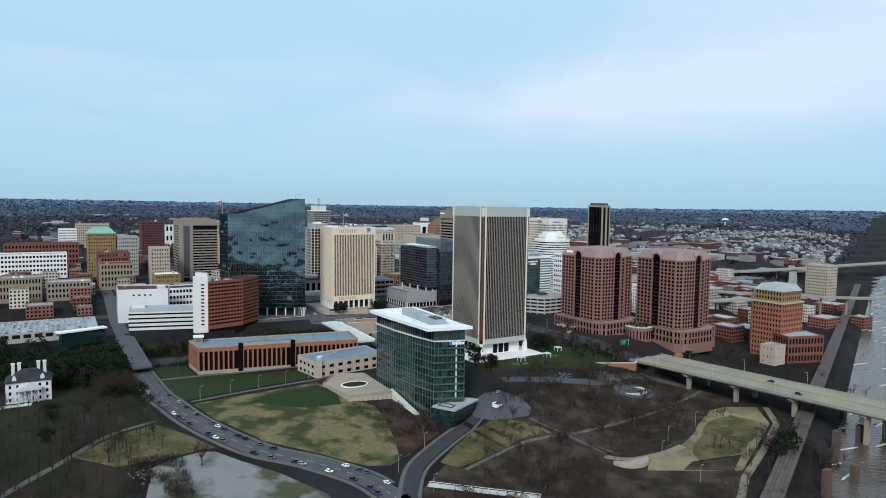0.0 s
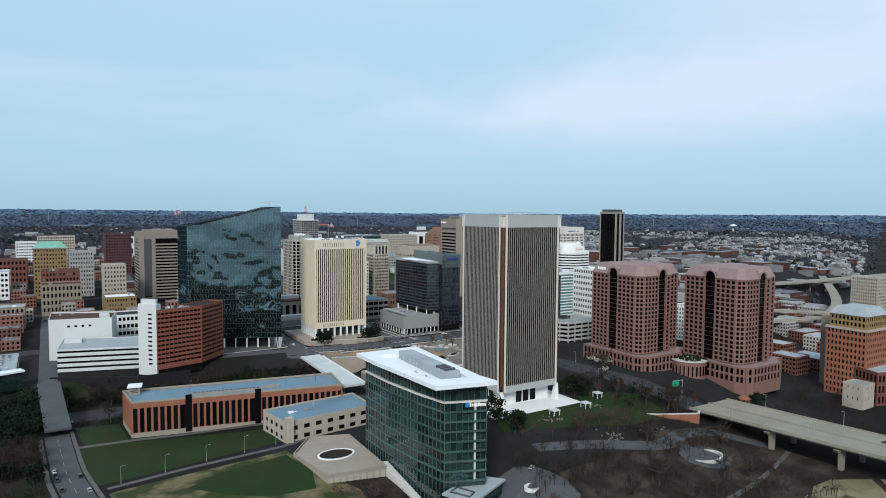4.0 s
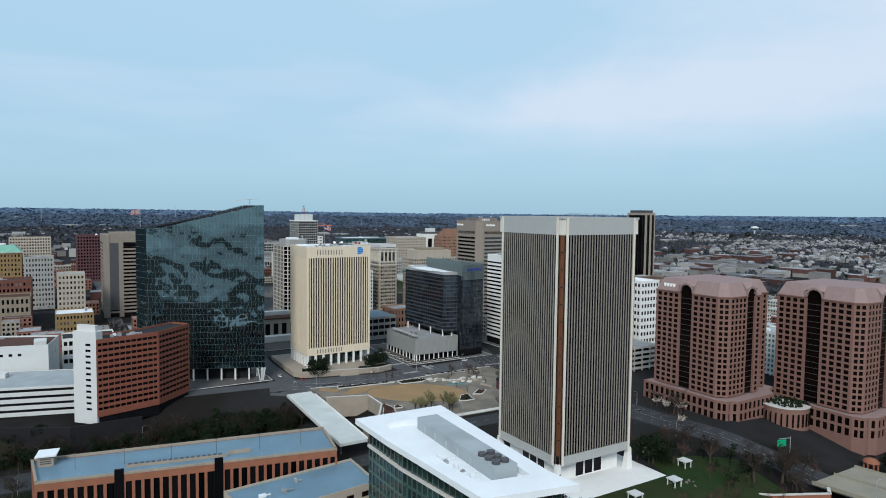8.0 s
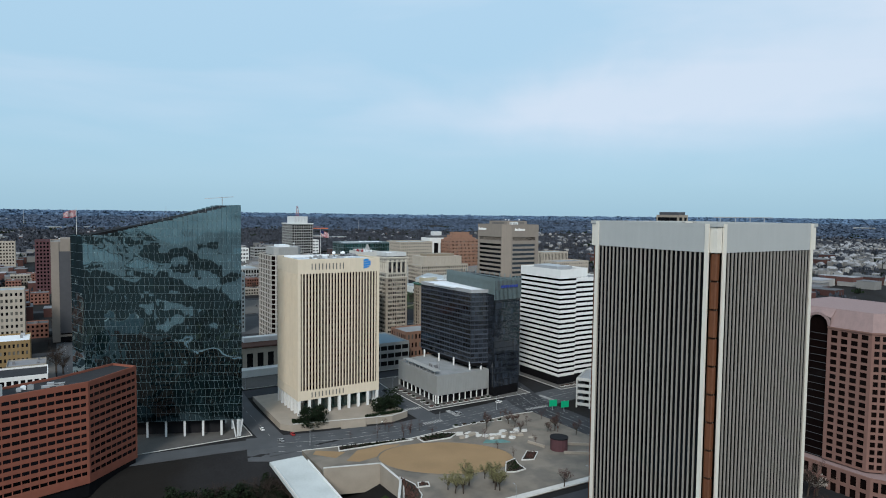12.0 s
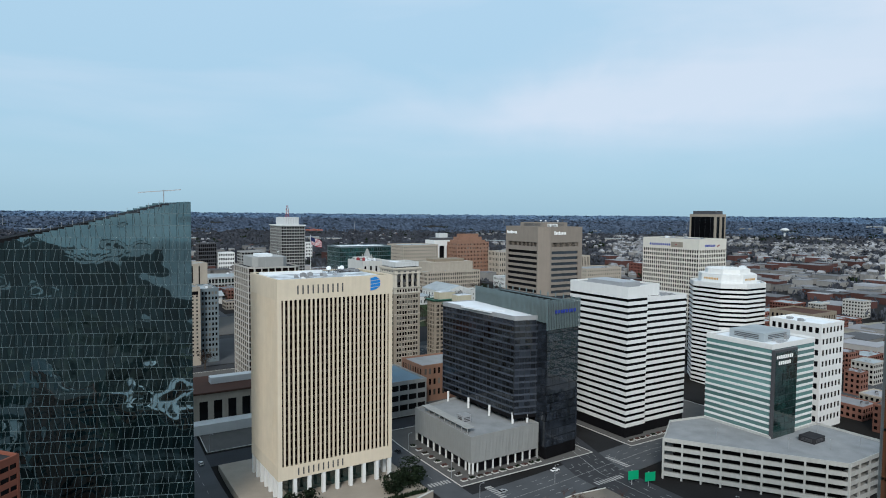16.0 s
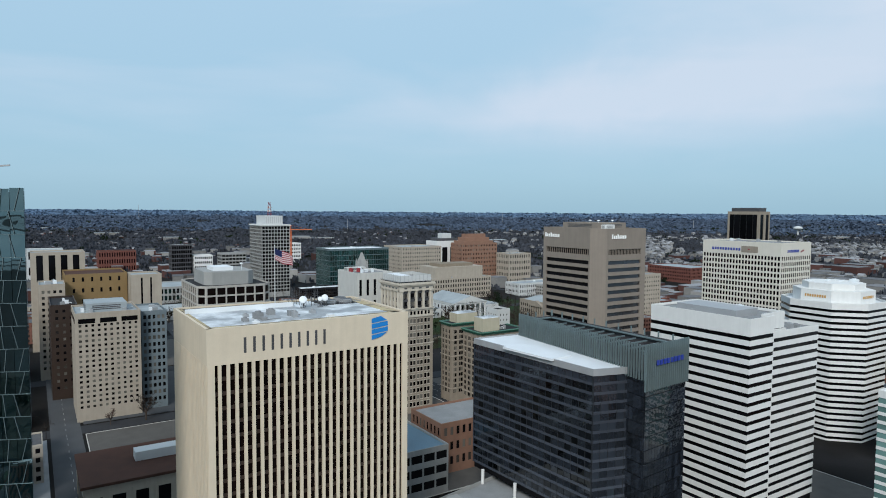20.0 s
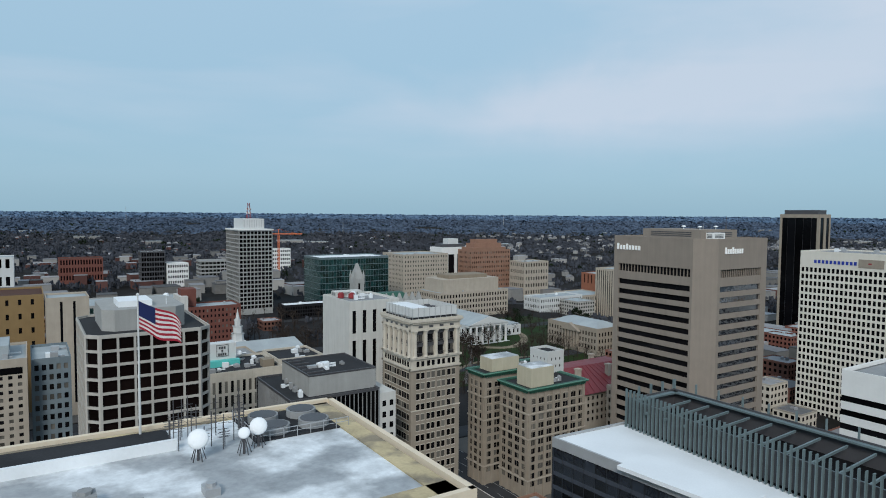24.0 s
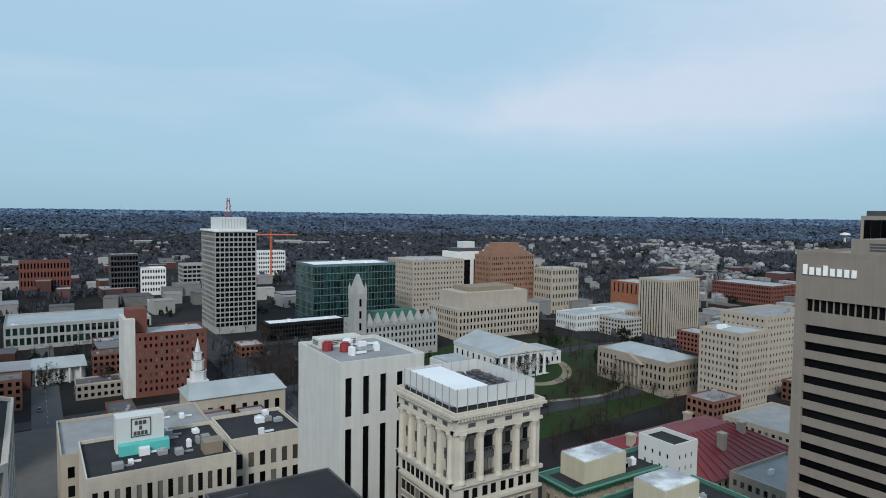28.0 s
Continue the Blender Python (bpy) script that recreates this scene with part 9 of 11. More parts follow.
def garden_walls():
    for pts, z0, z1, mt, lab in (
        ([(238, 372), (252, 366), (266, 352), (262, 349)], 2, 10.5, "red_brick", "red brick retaining wall beside the turning circle"),
        ([(284, 372), (306, 364), (322, 352)], 6, 13.5, "orange_brick", "angled red brick garden wall with pale coping"),
        ([(362, 374), (372, 366), (396, 354), (402, 358)], 6, 15.0, "orange_brick", "orange brick wall at the bridge abutment"),
    ):
        r = base("brick_wall", lab, "wall", (*pts[0], z0), kind="structure")
        for a, b in zip(pts, pts[1:]):
            s = Side(a, b)
            g = Geo()
            s.box(g, 0, s.len, -1.0, 0, z0, z1)
            part("wall_length", g, mt, r)
            g = Geo()
            s.box(g, -0.1, s.len + 0.1, -1.2, 0.2, z1, z1 + 0.4)
            part("coping", g, "paving_pale", r)
    for x, y in ((303, 384), (330, 386), (352, 398)):
        z = ground_z(x, y)
        r = base("garden_pavilion", "small white open garden pavilion", "pavilion", (x, y, z - 0.5))
        for dx, dy in ((0, 0), (4, 0), (4, 4), (0, 4)):
            g = Geo()
            g.box(x + dx, y + dy, z - 0.5, x + dx + 0.4, y + dy + 0.4, z + 3)
            part("post", g, "white_paint", r)
        g = Geo()
        g.box(x - 0.3, y - 0.3, z + 3, x + 4.7, y + 4.7, z + 3.5)
        part("roof", g, "white_paint", r)
    rnd = random.Random(8)
    for cx, cy, n in ((296, 380, 26), (338, 390, 18), (318, 352, 20), (352, 352, 16), (36, 330, 40)):
        g = Geo()
        for _ in range(n):
            x, y = cx + rnd.gauss(0, 5), cy + rnd.gauss(0, 3)
            z = ground_z(x, y)
            q = [(x + rnd.uniform(0.4, 1.1) * math.cos(a * 1.2566), y + rnd.uniform(0.4, 1.1) * math.sin(a * 1.2566)) for a in range(5)]
            g.prism(q, z - 0.4, z + rnd.uniform(0.3, 0.9), [(x + (px - x) * 0.6, y + (py - y) * 0.6) for px, py in q])
        solo("boulders", g, "rock", "heap of pale garden boulders", "boulders", "stuff")
    g = Geo()
    for k in range(7):
        rr_ = 3.0 + k * 1.3
        for a in range(10):
            b0, b1 = radians(190 + a * 14), radians(190 + (a + 1) * 14)
            q = [(268 + r * math.cos(b), 244 + r * math.sin(b)) for r, b in ((rr_, b0), (rr_ + 1.3, b0), (rr_ + 1.3, b1), (rr_, b1))]
            g.prism(q, ground_z(268, 244) - 1, ground_z(268, 244) + 0.2 + k * 0.35)
    solo("amphitheatre_steps", g, "terrace_tan", "curved pale amphitheatre steps", "steps", "structure")


garden_walls()


def bridge():
    """Long concrete road bridge over the railway and river."""
    r = base("road_bridge", "long weathered concrete road bridge on splayed piers", "bridge", (420, 300, 0))
    xl = lambda y: 402.5 + (362 - y) * 0.128
    W = 38.5
    zt = lambda y: 14.6 + 1.2 * math.sin(min(1, (362 - y) / 900) * 3.14)
    ys = [366 - 42 * k for k in range(24)]
    for a, b in zip(ys, ys[1:]):
        g = Geo()
        g.hexa([(xl(b), b, zt(b) - 0.9), (xl(b) + W, b, zt(b) - 0.9), (xl(a) + W, a, zt(a) - 0.9), (xl(a), a, zt(a) - 0.9), (xl(b), b, zt(b)), (xl(b) + W, b, zt(b)), (xl(a) + W, a, zt(a)), (xl(a), a, zt(a))])
        part("deck_span", g, "bridge_concrete", r)
        for off in (0.2, W / 2, W - 0.2):
            g = Geo()
            g.beam((xl(b) + off, b, zt(b) + 0.5), (xl(a) + off, a, zt(a) + 0.5), 0.35, 1.0)
            part("parapet", g, "bridge_concrete", r)
        g = Geo()
        for off in (3, 11, 27, 35):
            g.beam((xl(b) + off, b, zt(b) - 1.6), (xl(a) + off, a, zt(a) - 1.6), 0.8, 1.7)
        part("girders", g, "bridge_concrete", r, kind="stuff")
        if b > 100:
            for off in (9.5, 28.5):
                g = Geo()
                g.beam((xl(a) + off, a, zt(a) + 0.02), (xl(a) + off - 0.3, a - 4, zt(a) + 0.02), 0.18, 0.05)
                part("lane_dash", g, "line_white", r)
    for y in [318, 281, 241, 198, 150, 100, 50, 0, -60, -130, -210, -300, -400, -500]:
        g = Geo()
        z0 = min(ground_z(xl(y) + 15, y), -2) - 3 if y < 225 else ground_z(xl(y) + 15, y) - 2
        g.hexa([(xl(y) + 1, y - 1.2, zt(y) - 3.9), (xl(y) + W - 1, y - 1.2, zt(y) - 3.9), (xl(y) + W - 1, y + 1.2, zt(y) - 3.9), (xl(y) + 1, y + 1.2, zt(y) - 3.9), (xl(y) - 0.5, y - 1.2, zt(y) - 2.4), (xl(y) + W + 0.5, y - 1.2, zt(y) - 2.4), (xl(y) + W + 0.5, y + 1.2, zt(y) - 2.4), (xl(y) - 0.5, y + 1.2, zt(y) - 2.4)])
        part("pier_cap", g, "bridge_concrete", r)
        for off in (7, 30):
            g = Geo()
            x = xl(y) + off
            g.prism(rect(x - 1.2, y - 1.1, 2.4, 2.2), z0, zt(y) - 3.8, rect(x - 2.0, y - 1.1, 4.0, 2.2))
            part("pier", g, "bridge_concrete", r)
    for y in (340, 295, 250, 205, 160, 110):
        for off, sgn in ((0.3, 1), (W - 0.3, -1)):
            g = Geo()
            x = xl(y) + off
            g.tube(x, y, zt(y), zt(y) + 9.5, 0.14, 0.08, 6)
            g.beam((x, y, zt(y) + 9.5), (x + 2.4 * sgn, y, zt(y) + 9.9), 0.12)
            g.beam((x + 2.0 * sgn, y, zt(y) + 9.85), (x + 3.0 * sgn, y, zt(y) + 9.85), 0.35, 0.15)
            part("lamp_post", g, "metal_grey", r)
    # overhead green sign
    s = base("road_sign", "green overhead road sign on a grey post", "road sign", (428, 392, 16))
    g = Geo()
    g.tube(428, 392, 14, 24, 0.2, None, 6)
    g.beam((428, 392, 23.5), (421, 394, 23.5), 0.25)
    part("post", g, "metal_grey", s)
    g = Geo()
    Side((419.5, 394), (426.5, 392)).box(g, 0, 5.5, 0.1, 0.25, 19.5, 23.2)
    part("panel", g, "sign_green", s)
    for x, y in ((399, 603), (404, 598)):
        s = base("road_sign", "green overhead direction sign", "road sign", (x, y, 20))
        g = Geo()
        g.tube(x, y, 18, 27, 0.2, None, 6)
        part("post", g, "metal_grey", s)
        g = Geo()
        Side((x - 2.6, y), (x + 2.6, y - 1.4)).box(g, 0, 5.2, 0.25, 0.4, 23, 27)
        part("panel", g, "sign_green", s)
    # round brick gazebo by the ramp
    g = base("brick_gazebo", "small round orange brick gazebo", "gazebo", (470, 372, 10))
    for a in range(8):
        q = Geo()
        x, y = 470 + 3.4 * math.cos(a * 0.785), 372 + 3.4 * math.sin(a * 0.785)
        q.tube(x, y, ground_z(470, 372) - 1, ground_z(470, 372) + 4, 0.45, None, 6)
        part("post", q, "orange_brick", g)
    q = Geo()
    q.dome(470, 372, ground_z(470, 372) + 4, 4.2, 2.2, 12, 3)
    part("roof", q, "orange_brick", g)


bridge()


def footbridges():
    """Dark truss footbridge and a pale cable bridge over the canal."""
    r = base("truss_footbridge", "dark steel truss footbridge over the canal", "footbridge", (258, 280, 3))
    a, b = Vector((256, 308, 4.5)), Vector((263, 250, 3.5))
    for off in (-1.4, 1.4):
        for dz in (0, 2.4):
            g = Geo()
            g.beam(a + Vector((off, 0, dz)), b + Vector((off, 0, dz)), 0.25)
            part("chord", g, "steel_rust", r)
        for k in range(16):
            g = Geo()
            p, q = a.lerp(b, k / 16), a.lerp(b, (k + 1) / 16)
            g.beam(p + Vector((off, 0, 0)), q + Vector((off, 0, 2.4)), 0.14)
            g.beam(p + Vector((off, 0, 0)), p + Vector((off, 0, 2.4)), 0.14)
            part("brace", g, "steel_rust", r)
    g = Geo()
    g.beam(a, b, 2.6, 0.2)
    part("deck", g, "asphalt_old", r)
    r = base("white_footbridge", "pale railed footbridge beside the street", "footbridge", (165, 252, 2))
    a, b = Vector((152, 262, 4)), Vector((192, 226, 3))
    for off in (-1.6, 1.6):
        for dz in (0.4, 1.2):
            g = Geo()
            g.beam(a + Vector((off * 0.7, off * 0.7, dz)), b + Vector((off * 0.7, off * 0.7, dz)), 0.2)
            part("rail", g, "white_paint", r)
        for k in range(14):
            g = Geo()
            p = a.lerp(b, k / 13) + Vector((off * 0.7, off * 0.7, 0))
            g.beam(p, p + Vector((0, 0, 1.3)), 0.15)
            part("post", g, "white_paint", r)
    g = Geo()
    g.beam(a, b, 3.0, 0.35)
    part("deck", g, "paving_pale", r)


footbridges()


def railway_and_river():
    g = Geo()
    g.prism([(-2500, -2900), (3600, -2900), (3600, 1640), (2600, 1202), (-2500, -1103)], -9, -6.0)
    solo("river", g, "water", "brown shallow river with rapids", "river", "structure")
    rail = lambda x: 175 + 0.452 * (x - 296)
    v = base("rail_viaduct", "dark steel railway viaduct along the river bank", "viaduct", (500, 260, -4))
    xs = [200 + 96 * k for k in range(12)]
    for a, b in zip(xs, xs[1:]):
        g = Geo()
        g.beam((a, rail(a), 3.6), (b, rail(b), 3.6), 9.5, 1.4)
        part("span", g, "rail_ballast", v)
        for off in (-2.6, -1.1, 1.1, 2.6):
            g = Geo()
            g.beam((a - 0.41 * off, rail(a) + 0.91 * off, 4.4), (b - 0.41 * off, rail(b) + 0.91 * off, 4.4), 0.18, 0.2)
            part("rail", g, "steel_rust", v)
        g = Geo()
        for off in (-4, 4):
            x, y = a - 0.41 * off, rail(a) + 0.91 * off
            g.beam((x, y, -9), (x, y, 3.2), 0.9)
        part("trestle", g, "steel_rust", v)
    rnd = random.Random(15)
    for k in range(6):
        x = 330 + k * 34
        y = rail(x) - 22 - (k % 2) * 12
        g = Geo()
        g.prism(rect(x, y, 4.5, 3), -10, rnd.uniform(3, 9))
        solo("old_pier", g, "steel_rust", "ruined brown masonry bridge pier in the river", "pier", group="old piers", at=(x, y, -9))
    g, f = Geo(), Geo()
    for _ in range(420):
        x = rnd.uniform(330, 1500)
        y = rail(x) - rnd.uniform(18, 260)
        q = [(x + rnd.uniform(0.8, 3.4) * math.cos(a * 1.2566), y + rnd.uniform(0.6, 2.0) * math.sin(a * 1.2566)) for a in range(5)]
        g.prism(q, -7, -6 + rnd.uniform(0.2, 1.0), [(x + (px - x) * 0.6, y + (py - y) * 0.6) for px, py in q])
        if rnd.random() < 0.8:
            w = rnd.uniform(3, 16)
            a = rnd.uniform(-0.2, 0.2)
            k = [(x + w * math.cos(i * 0.785) * 1.0, y - 2 + 0.9 * math.sin(i * 0.785) + a * w * math.cos(i * 0.785)) for i in range(8)]
            f.prism(k, -6.2, -5.94)
    solo("river_rocks", g, "rock", "dark rocks breaking the river surface", "rocks", "stuff")
    solo("white_water", f, "foam", "streaks of white water between the rocks", "rapids", "stuff")
    # road viaducts beyond the granite towers
    for pts, z, w, lab in (([(700, 640), (760, 560), (830, 480), (900, 420), (1000, 400)], 26, 14, "curved pale expressway ramp on columns"), ([(720, 745), (900, 735), (1150, 700), (1700, 690)], 26, 26, "broad elevated expressway on columns"), ([(690, 520), (800, 500), (960, 560), (1300, 760)], 22, 12, "pale ramp of the elevated expressway")):
        line = curve_line(pts, 6)
        r = base("elevated_road", lab, "viaduct", (*pts[0], 8))
        for a, b in zip(line, line[1:]):
            g = Geo()
            g.beam((*a, z), (*b, z), w, 1.4)
            g.beam((*a, z + 1), (*b, z + 1), w + 0.3, 0.5)
            part("deck_span", g, "bridge_concrete", r)
        for a in line[::2]:
            g = Geo()
            z0 = ground_z(*a) - 1
            g.prism(rect(a[0] - 1, a[1] - 1, 2, 2), z0, z - 0.5)
            part("column", g, "bridge_concrete", r)


railway_and_river()


def mansion():
    """White hillside house with portico, dark roof and tall chimneys."""
    x, y = -30.0, 486.0
    z = ground_z(-18, 490) - 0.5
    r = base("white_mansion", "white hillside house with columned portico and tall chimneys", "house", (x + 12, y + 9, z))
    g = Geo()
    g.box(x, y, z - 3, x + 25, y + 18, z + 14)
    part("wall", g, "white_paint", r)
    g = Geo()
    g.prism(rect(x - 0.8, y - 0.8, 26.6, 19.6), z + 14, z + 20.5, rect(x + 8, y + 7, 9, 4))
    part("hip_roof", g, "roof_dark", r)
    for dx, dy in ((3, 8), (6.4, 8), (17, 9), (20.5, 9)):
        g = Geo()
        g.box(x + dx, y + dy, z + 14, x + dx + 1.8, y + dy + 2.6, z + 24.5)
        g.box(x + dx - 0.2, y + dy - 0.2, z + 24, x + dx + 2, y + dy + 2.8, z + 24.8)
        part("chimney", g, "white_paint", r)
    s = Side((x, y), (x + 25, y))
    for q in range(3):
        for j in range(6):
            pane("window", 1.3, 2.2, "glass_dark", r, s.at(2.4 + j * 4.05, 0.03, z + 3 + q * 4.2), 0, 0.12)
    for j in range(4):
        g = Geo()
        g.tube(x + 7 + j * 3.6, y - 3, z, z + 9, 0.5, 0.42, 8)
        part("column", g, "white_paint", r)
    g = Geo()
    g.box(x + 5.5, y - 4, z + 9, x + 19.5, y, z + 10.2)
    part("entablature", g, "white_paint", r)
    g = Geo()
    a, b, c = (x + 5.2, z + 10.2), (x + 19.8, z + 10.2), (x + 12.5, z + 13.4)
    g.v = [(p[0], y - 4.2, p[1]) for p in (a, b, c)] + [(p[0], y, p[1]) for p in (a, b, c)]
    g.f = [(0, 1, 2), (5, 4, 3), (0, 2, 5, 3), (2, 1, 4, 5), (1, 0, 3, 4)]
    part("pediment", g, "white_paint", r)
    for dx in (3.5, 19):
        g = Geo()
        g.prism(rect(x + dx, y + 0.5, 2.4, 3), z + 14, z + 16.6)
        g.prism(rect(x + dx, y + 0.5, 2.4, 3), z + 16.6, z + 18, rect(x + dx + 1, y + 0.5, 0.4, 3))
        part("dormer", g, "white_paint", r)
    g = Geo()
    g.box(x - 8, y - 9, z - 4, x + 14, y - 5, z + 1.2)
    part("garden_wall", g, "white_paint", r)
    # market deck and canopy behind
    d = block("parking_deck", "flat parking deck full of cars behind the trees", rect(-75, 632, 105, 62), 27.5, 1, "grey_concrete", "interior", 8, 0.3, 0.4, 2, 1, 4, "roof_pale", 0, parapet=0.5)
    rnd = random.Random(6)
    g = Geo()
    for i in range(24):
        for j in range(7):
            if rnd.random() < 0.85:
                xx, yy = -71 + i * 4.1, 637 + j * 8
                g.box(xx, yy, 27.3, xx + 1.9, yy + 4.3, 28.3)
                g.box(xx + 0.2, yy + 1, 28.3, xx + 1.7, yy + 3.4, 28.9)
    part("parked_cars", g, mat("car_rows", (0.25, 0.26, 0.28), 0.3, 0.2, island=1.6), d, kind="stuff")
    c = base("station_canopy", "long white flat canopy on glass walls", "canopy", (18, 612, 20))
    g = Geo()
    g.prism([(0, 604), (36, 616), (33, 624), (-3, 612)], 29.5, 30.6)
    part("roof", g, "roof_white", c)
    g = Geo()
    g.prism([(2, 607), (34, 617.5), (32, 622), (0, 611.5)], 18, 29.5)
    part("glass_wall", g, "glass_green", c)


mansion()

# ---- trees, cars, lamps ----


def bare_tree(name, label, h, spread, seed, crown_mat, twigs=420):
    """A leafless tree: tapered trunk, forking limbs, and a haze of fine twigs with gaps."""
    rnd = random.Random(seed)
    r = base(name, label, "tree", (0, 0, 0))
    g, t = Geo(), Geo()
    def limb(a, b, w0, w1):
        d = (b - a).normalized()
        s = d.cross(Vector((0.3, 0.9, 0.1))).normalized()
        u = s.cross(d)
        k = len(g.v)
        for p, w in ((a, w0), (b, w1)):
            g.v.extend(tuple(p + (s * math.cos(q * 1.2566) + u * math.sin(q * 1.2566)) * w) for q in range(5))
        g.f.extend((k + q, k + (q + 1) % 5, k + 5 + (q + 1) % 5, k + 5 + q) for q in range(5))
    top = Vector((rnd.uniform(-0.4, 0.4), rnd.uniform(-0.4, 0.4), h * 0.42))
    limb(Vector((0, 0, -0.6)), top, 0.035 * h, 0.022 * h)
    ends = []
    for k in range(8):
        a = 6.2832 * k / 8 + rnd.uniform(-0.3, 0.3)
        s0 = Vector((0, 0, 0)).lerp(top, rnd.uniform(0.6, 1.0))
        e = s0 + Vector((math.cos(a) * spread * rnd.uniform(0.4, 0.75), math.sin(a) * spread * rnd.uniform(0.4, 0.75), h * rnd.uniform(0.2, 0.46)))
        limb(s0, e, 0.016 * h, 0.006 * h)
        for q in range(3):
            m = s0.lerp(e, rnd.uniform(0.45, 1.0))
            f = m + Vector((rnd.gauss(0, 0.26) * spread, rnd.gauss(0, 0.26) * spread, rnd.uniform(0.02, 0.24) * h))
            limb(m, f, 0.007 * h, 0.003 * h)
            ends.append((m, f))
    part("trunk", g, "bark", r)
    for _ in range(twigs):
        m, f = rnd.choice(ends)
        p = m.lerp(f, rnd.uniform(0.2, 1.1)) + Vector((rnd.gauss(0, 0.07) * spread, rnd.gauss(0, 0.07) * spread, rnd.gauss(0, 0.04) * h))
        d = Vector((rnd.gauss(0, 1), rnd.gauss(0, 1), rnd.gauss(0.6, 0.6))).normalized() * h * rnd.uniform(0.06, 0.14)
        w = Vector((rnd.gauss(0, 1), rnd.gauss(0, 1), rnd.gauss(0, 1))).normalized() * h * 0.0075
        t.quad(tuple(p - w), tuple(p + w), tuple(p + d))
        t.quad(tuple(p + d * 0.4 - w * 0.7), tuple(p + d * 0.4 + w * 0.7), tuple(p + d * 0.5 + d.cross(w).normalized() * d.length * 0.6))
    part("crown", t, crown_mat, r)
    return r


def leafy_tree(name, label, h, spread, seed, crown_mat, conifer=False, n=900):
    """An evergreen: trunk and a lumpy crown of many small leaf blades."""
    rnd = random.Random(seed)
    r = base(name, label, "tree", (0, 0, 0))
    g = Geo()
    g.tube(0, 0, -0.6, h * 0.6, 0.03 * h, 0.012 * h, 6)
    part("trunk", g, "bark", r)
    t = Geo()
    lumps = []
    for _ in range(16):
        z = rnd.uniform(0.2, 0.9)
        rad = spread * ((1 - z) * 1.1 if conifer else math.sqrt(max(0.05, 1 - ((z - 0.55) / 0.45) ** 2)))
        a = rnd.uniform(0, 6.28)
        lumps.append((Vector((math.cos(a) * rad * rnd.uniform(0.2, 0.8), math.sin(a) * rad * rnd.uniform(0.2, 0.8), z * h)), spread * rnd.uniform(0.25, 0.5)))
    for _ in range(n):
        c, q = rnd.choice(lumps)
        d = Vector((rnd.gauss(0, 1), rnd.gauss(0, 1), rnd.gauss(0, 0.8))).normalized()
        p = c + d * q * rnd.uniform(0.7, 1.05)
        s = Vector((rnd.gauss(0, 1), rnd.gauss(0, 1), rnd.gauss(0, 1))).normalized() * h * 0.035
        u = s.cross(d)
        if u.length < 1e-4:
            continue
        u = u.normalized() * h * 0.03
        t.quad(tuple(p - s), tuple(p + u), tuple(p + s), tuple(p - u))
    part("crown", t, crown_mat, r)
    return r


KINDS = [
    bare_tree("bare_tree", "leafless grey-brown winter tree", 13, 5.5, 1, "twigs"),
    bare_tree("bare_tree", "leafless wide-crowned winter tree", 11, 6.2, 2, "twigs"),
    bare_tree("bare_tree", "small leafless reddish tree", 7, 3.2, 3, "twigs_red", 360),
    bare_tree("budding_tree", "young tree with pale olive buds", 8, 3.6, 4, "twigs_bud", 700),
    bare_tree("blossom_tree", "small tree in pale blossom", 6.5, 3.0, 5, "blossom", 600),
    leafy_tree("evergreen_tree", "dark round evergreen tree", 11, 5.0, 6, "evergreen"),
    leafy_tree("evergreen_tree", "dark broad evergreen magnolia tree", 9, 5.2, 7, "evergreen"),
    leafy_tree("conifer_tree", "dark pointed conifer on the slope", 13, 3.8, 8, "evergreen", True),
]
SPOT = [(60, 330), (250, 290), (180, 350), (304, 540), (402, 440), (-20, 540), (-35, 560), (20, 530)]
for k, ob in enumerate(KINDS):
    x, y = SPOT[k]
    ob.location = (x, y, ground_z(x, y) + 0.1)

rt = random.Random(99)
FEET = [(283, 412, 328, 455), (88, 478, 216, 536), (155, 440, 220, 484), (192, 322, 238, 424), (158, 384, 200, 446), (256, 655, 309, 700), (433, 436, 488, 490), (484, 384, 542, 442), (395, 100, 470, 370), (100, 605, 240, 725), (340, 640, 412, 715), (415, 540, 505, 692), (-34, 480, -2, 510), (268, 395, 340, 458), (560, 315, 615, 375), (420, 370, 560, 500)]


def clear(x, y):
    return not any(a < x < c and b < y < d for a, b, c, d in FEET)


def on_street(x, y, m=8.5):
    return any((x - p[0]) ** 2 + (y - p[1]) ** 2 < m * m for p in STREET) or any((x - p[0]) ** 2 + (y - p[1]) ** 2 < m * m for p in RAMP)


def plant(kind, x, y, s=None):
    s = s or rt.uniform(0.9, 1.45)
    copy_thing(KINDS[kind], pose(x, y, ground_z(x, y) + 0.05, 0, 0, rt.uniform(0, 360)) @ Matrix.Diagonal((s, s, s * rt.uniform(0.9, 1.1), 1)))


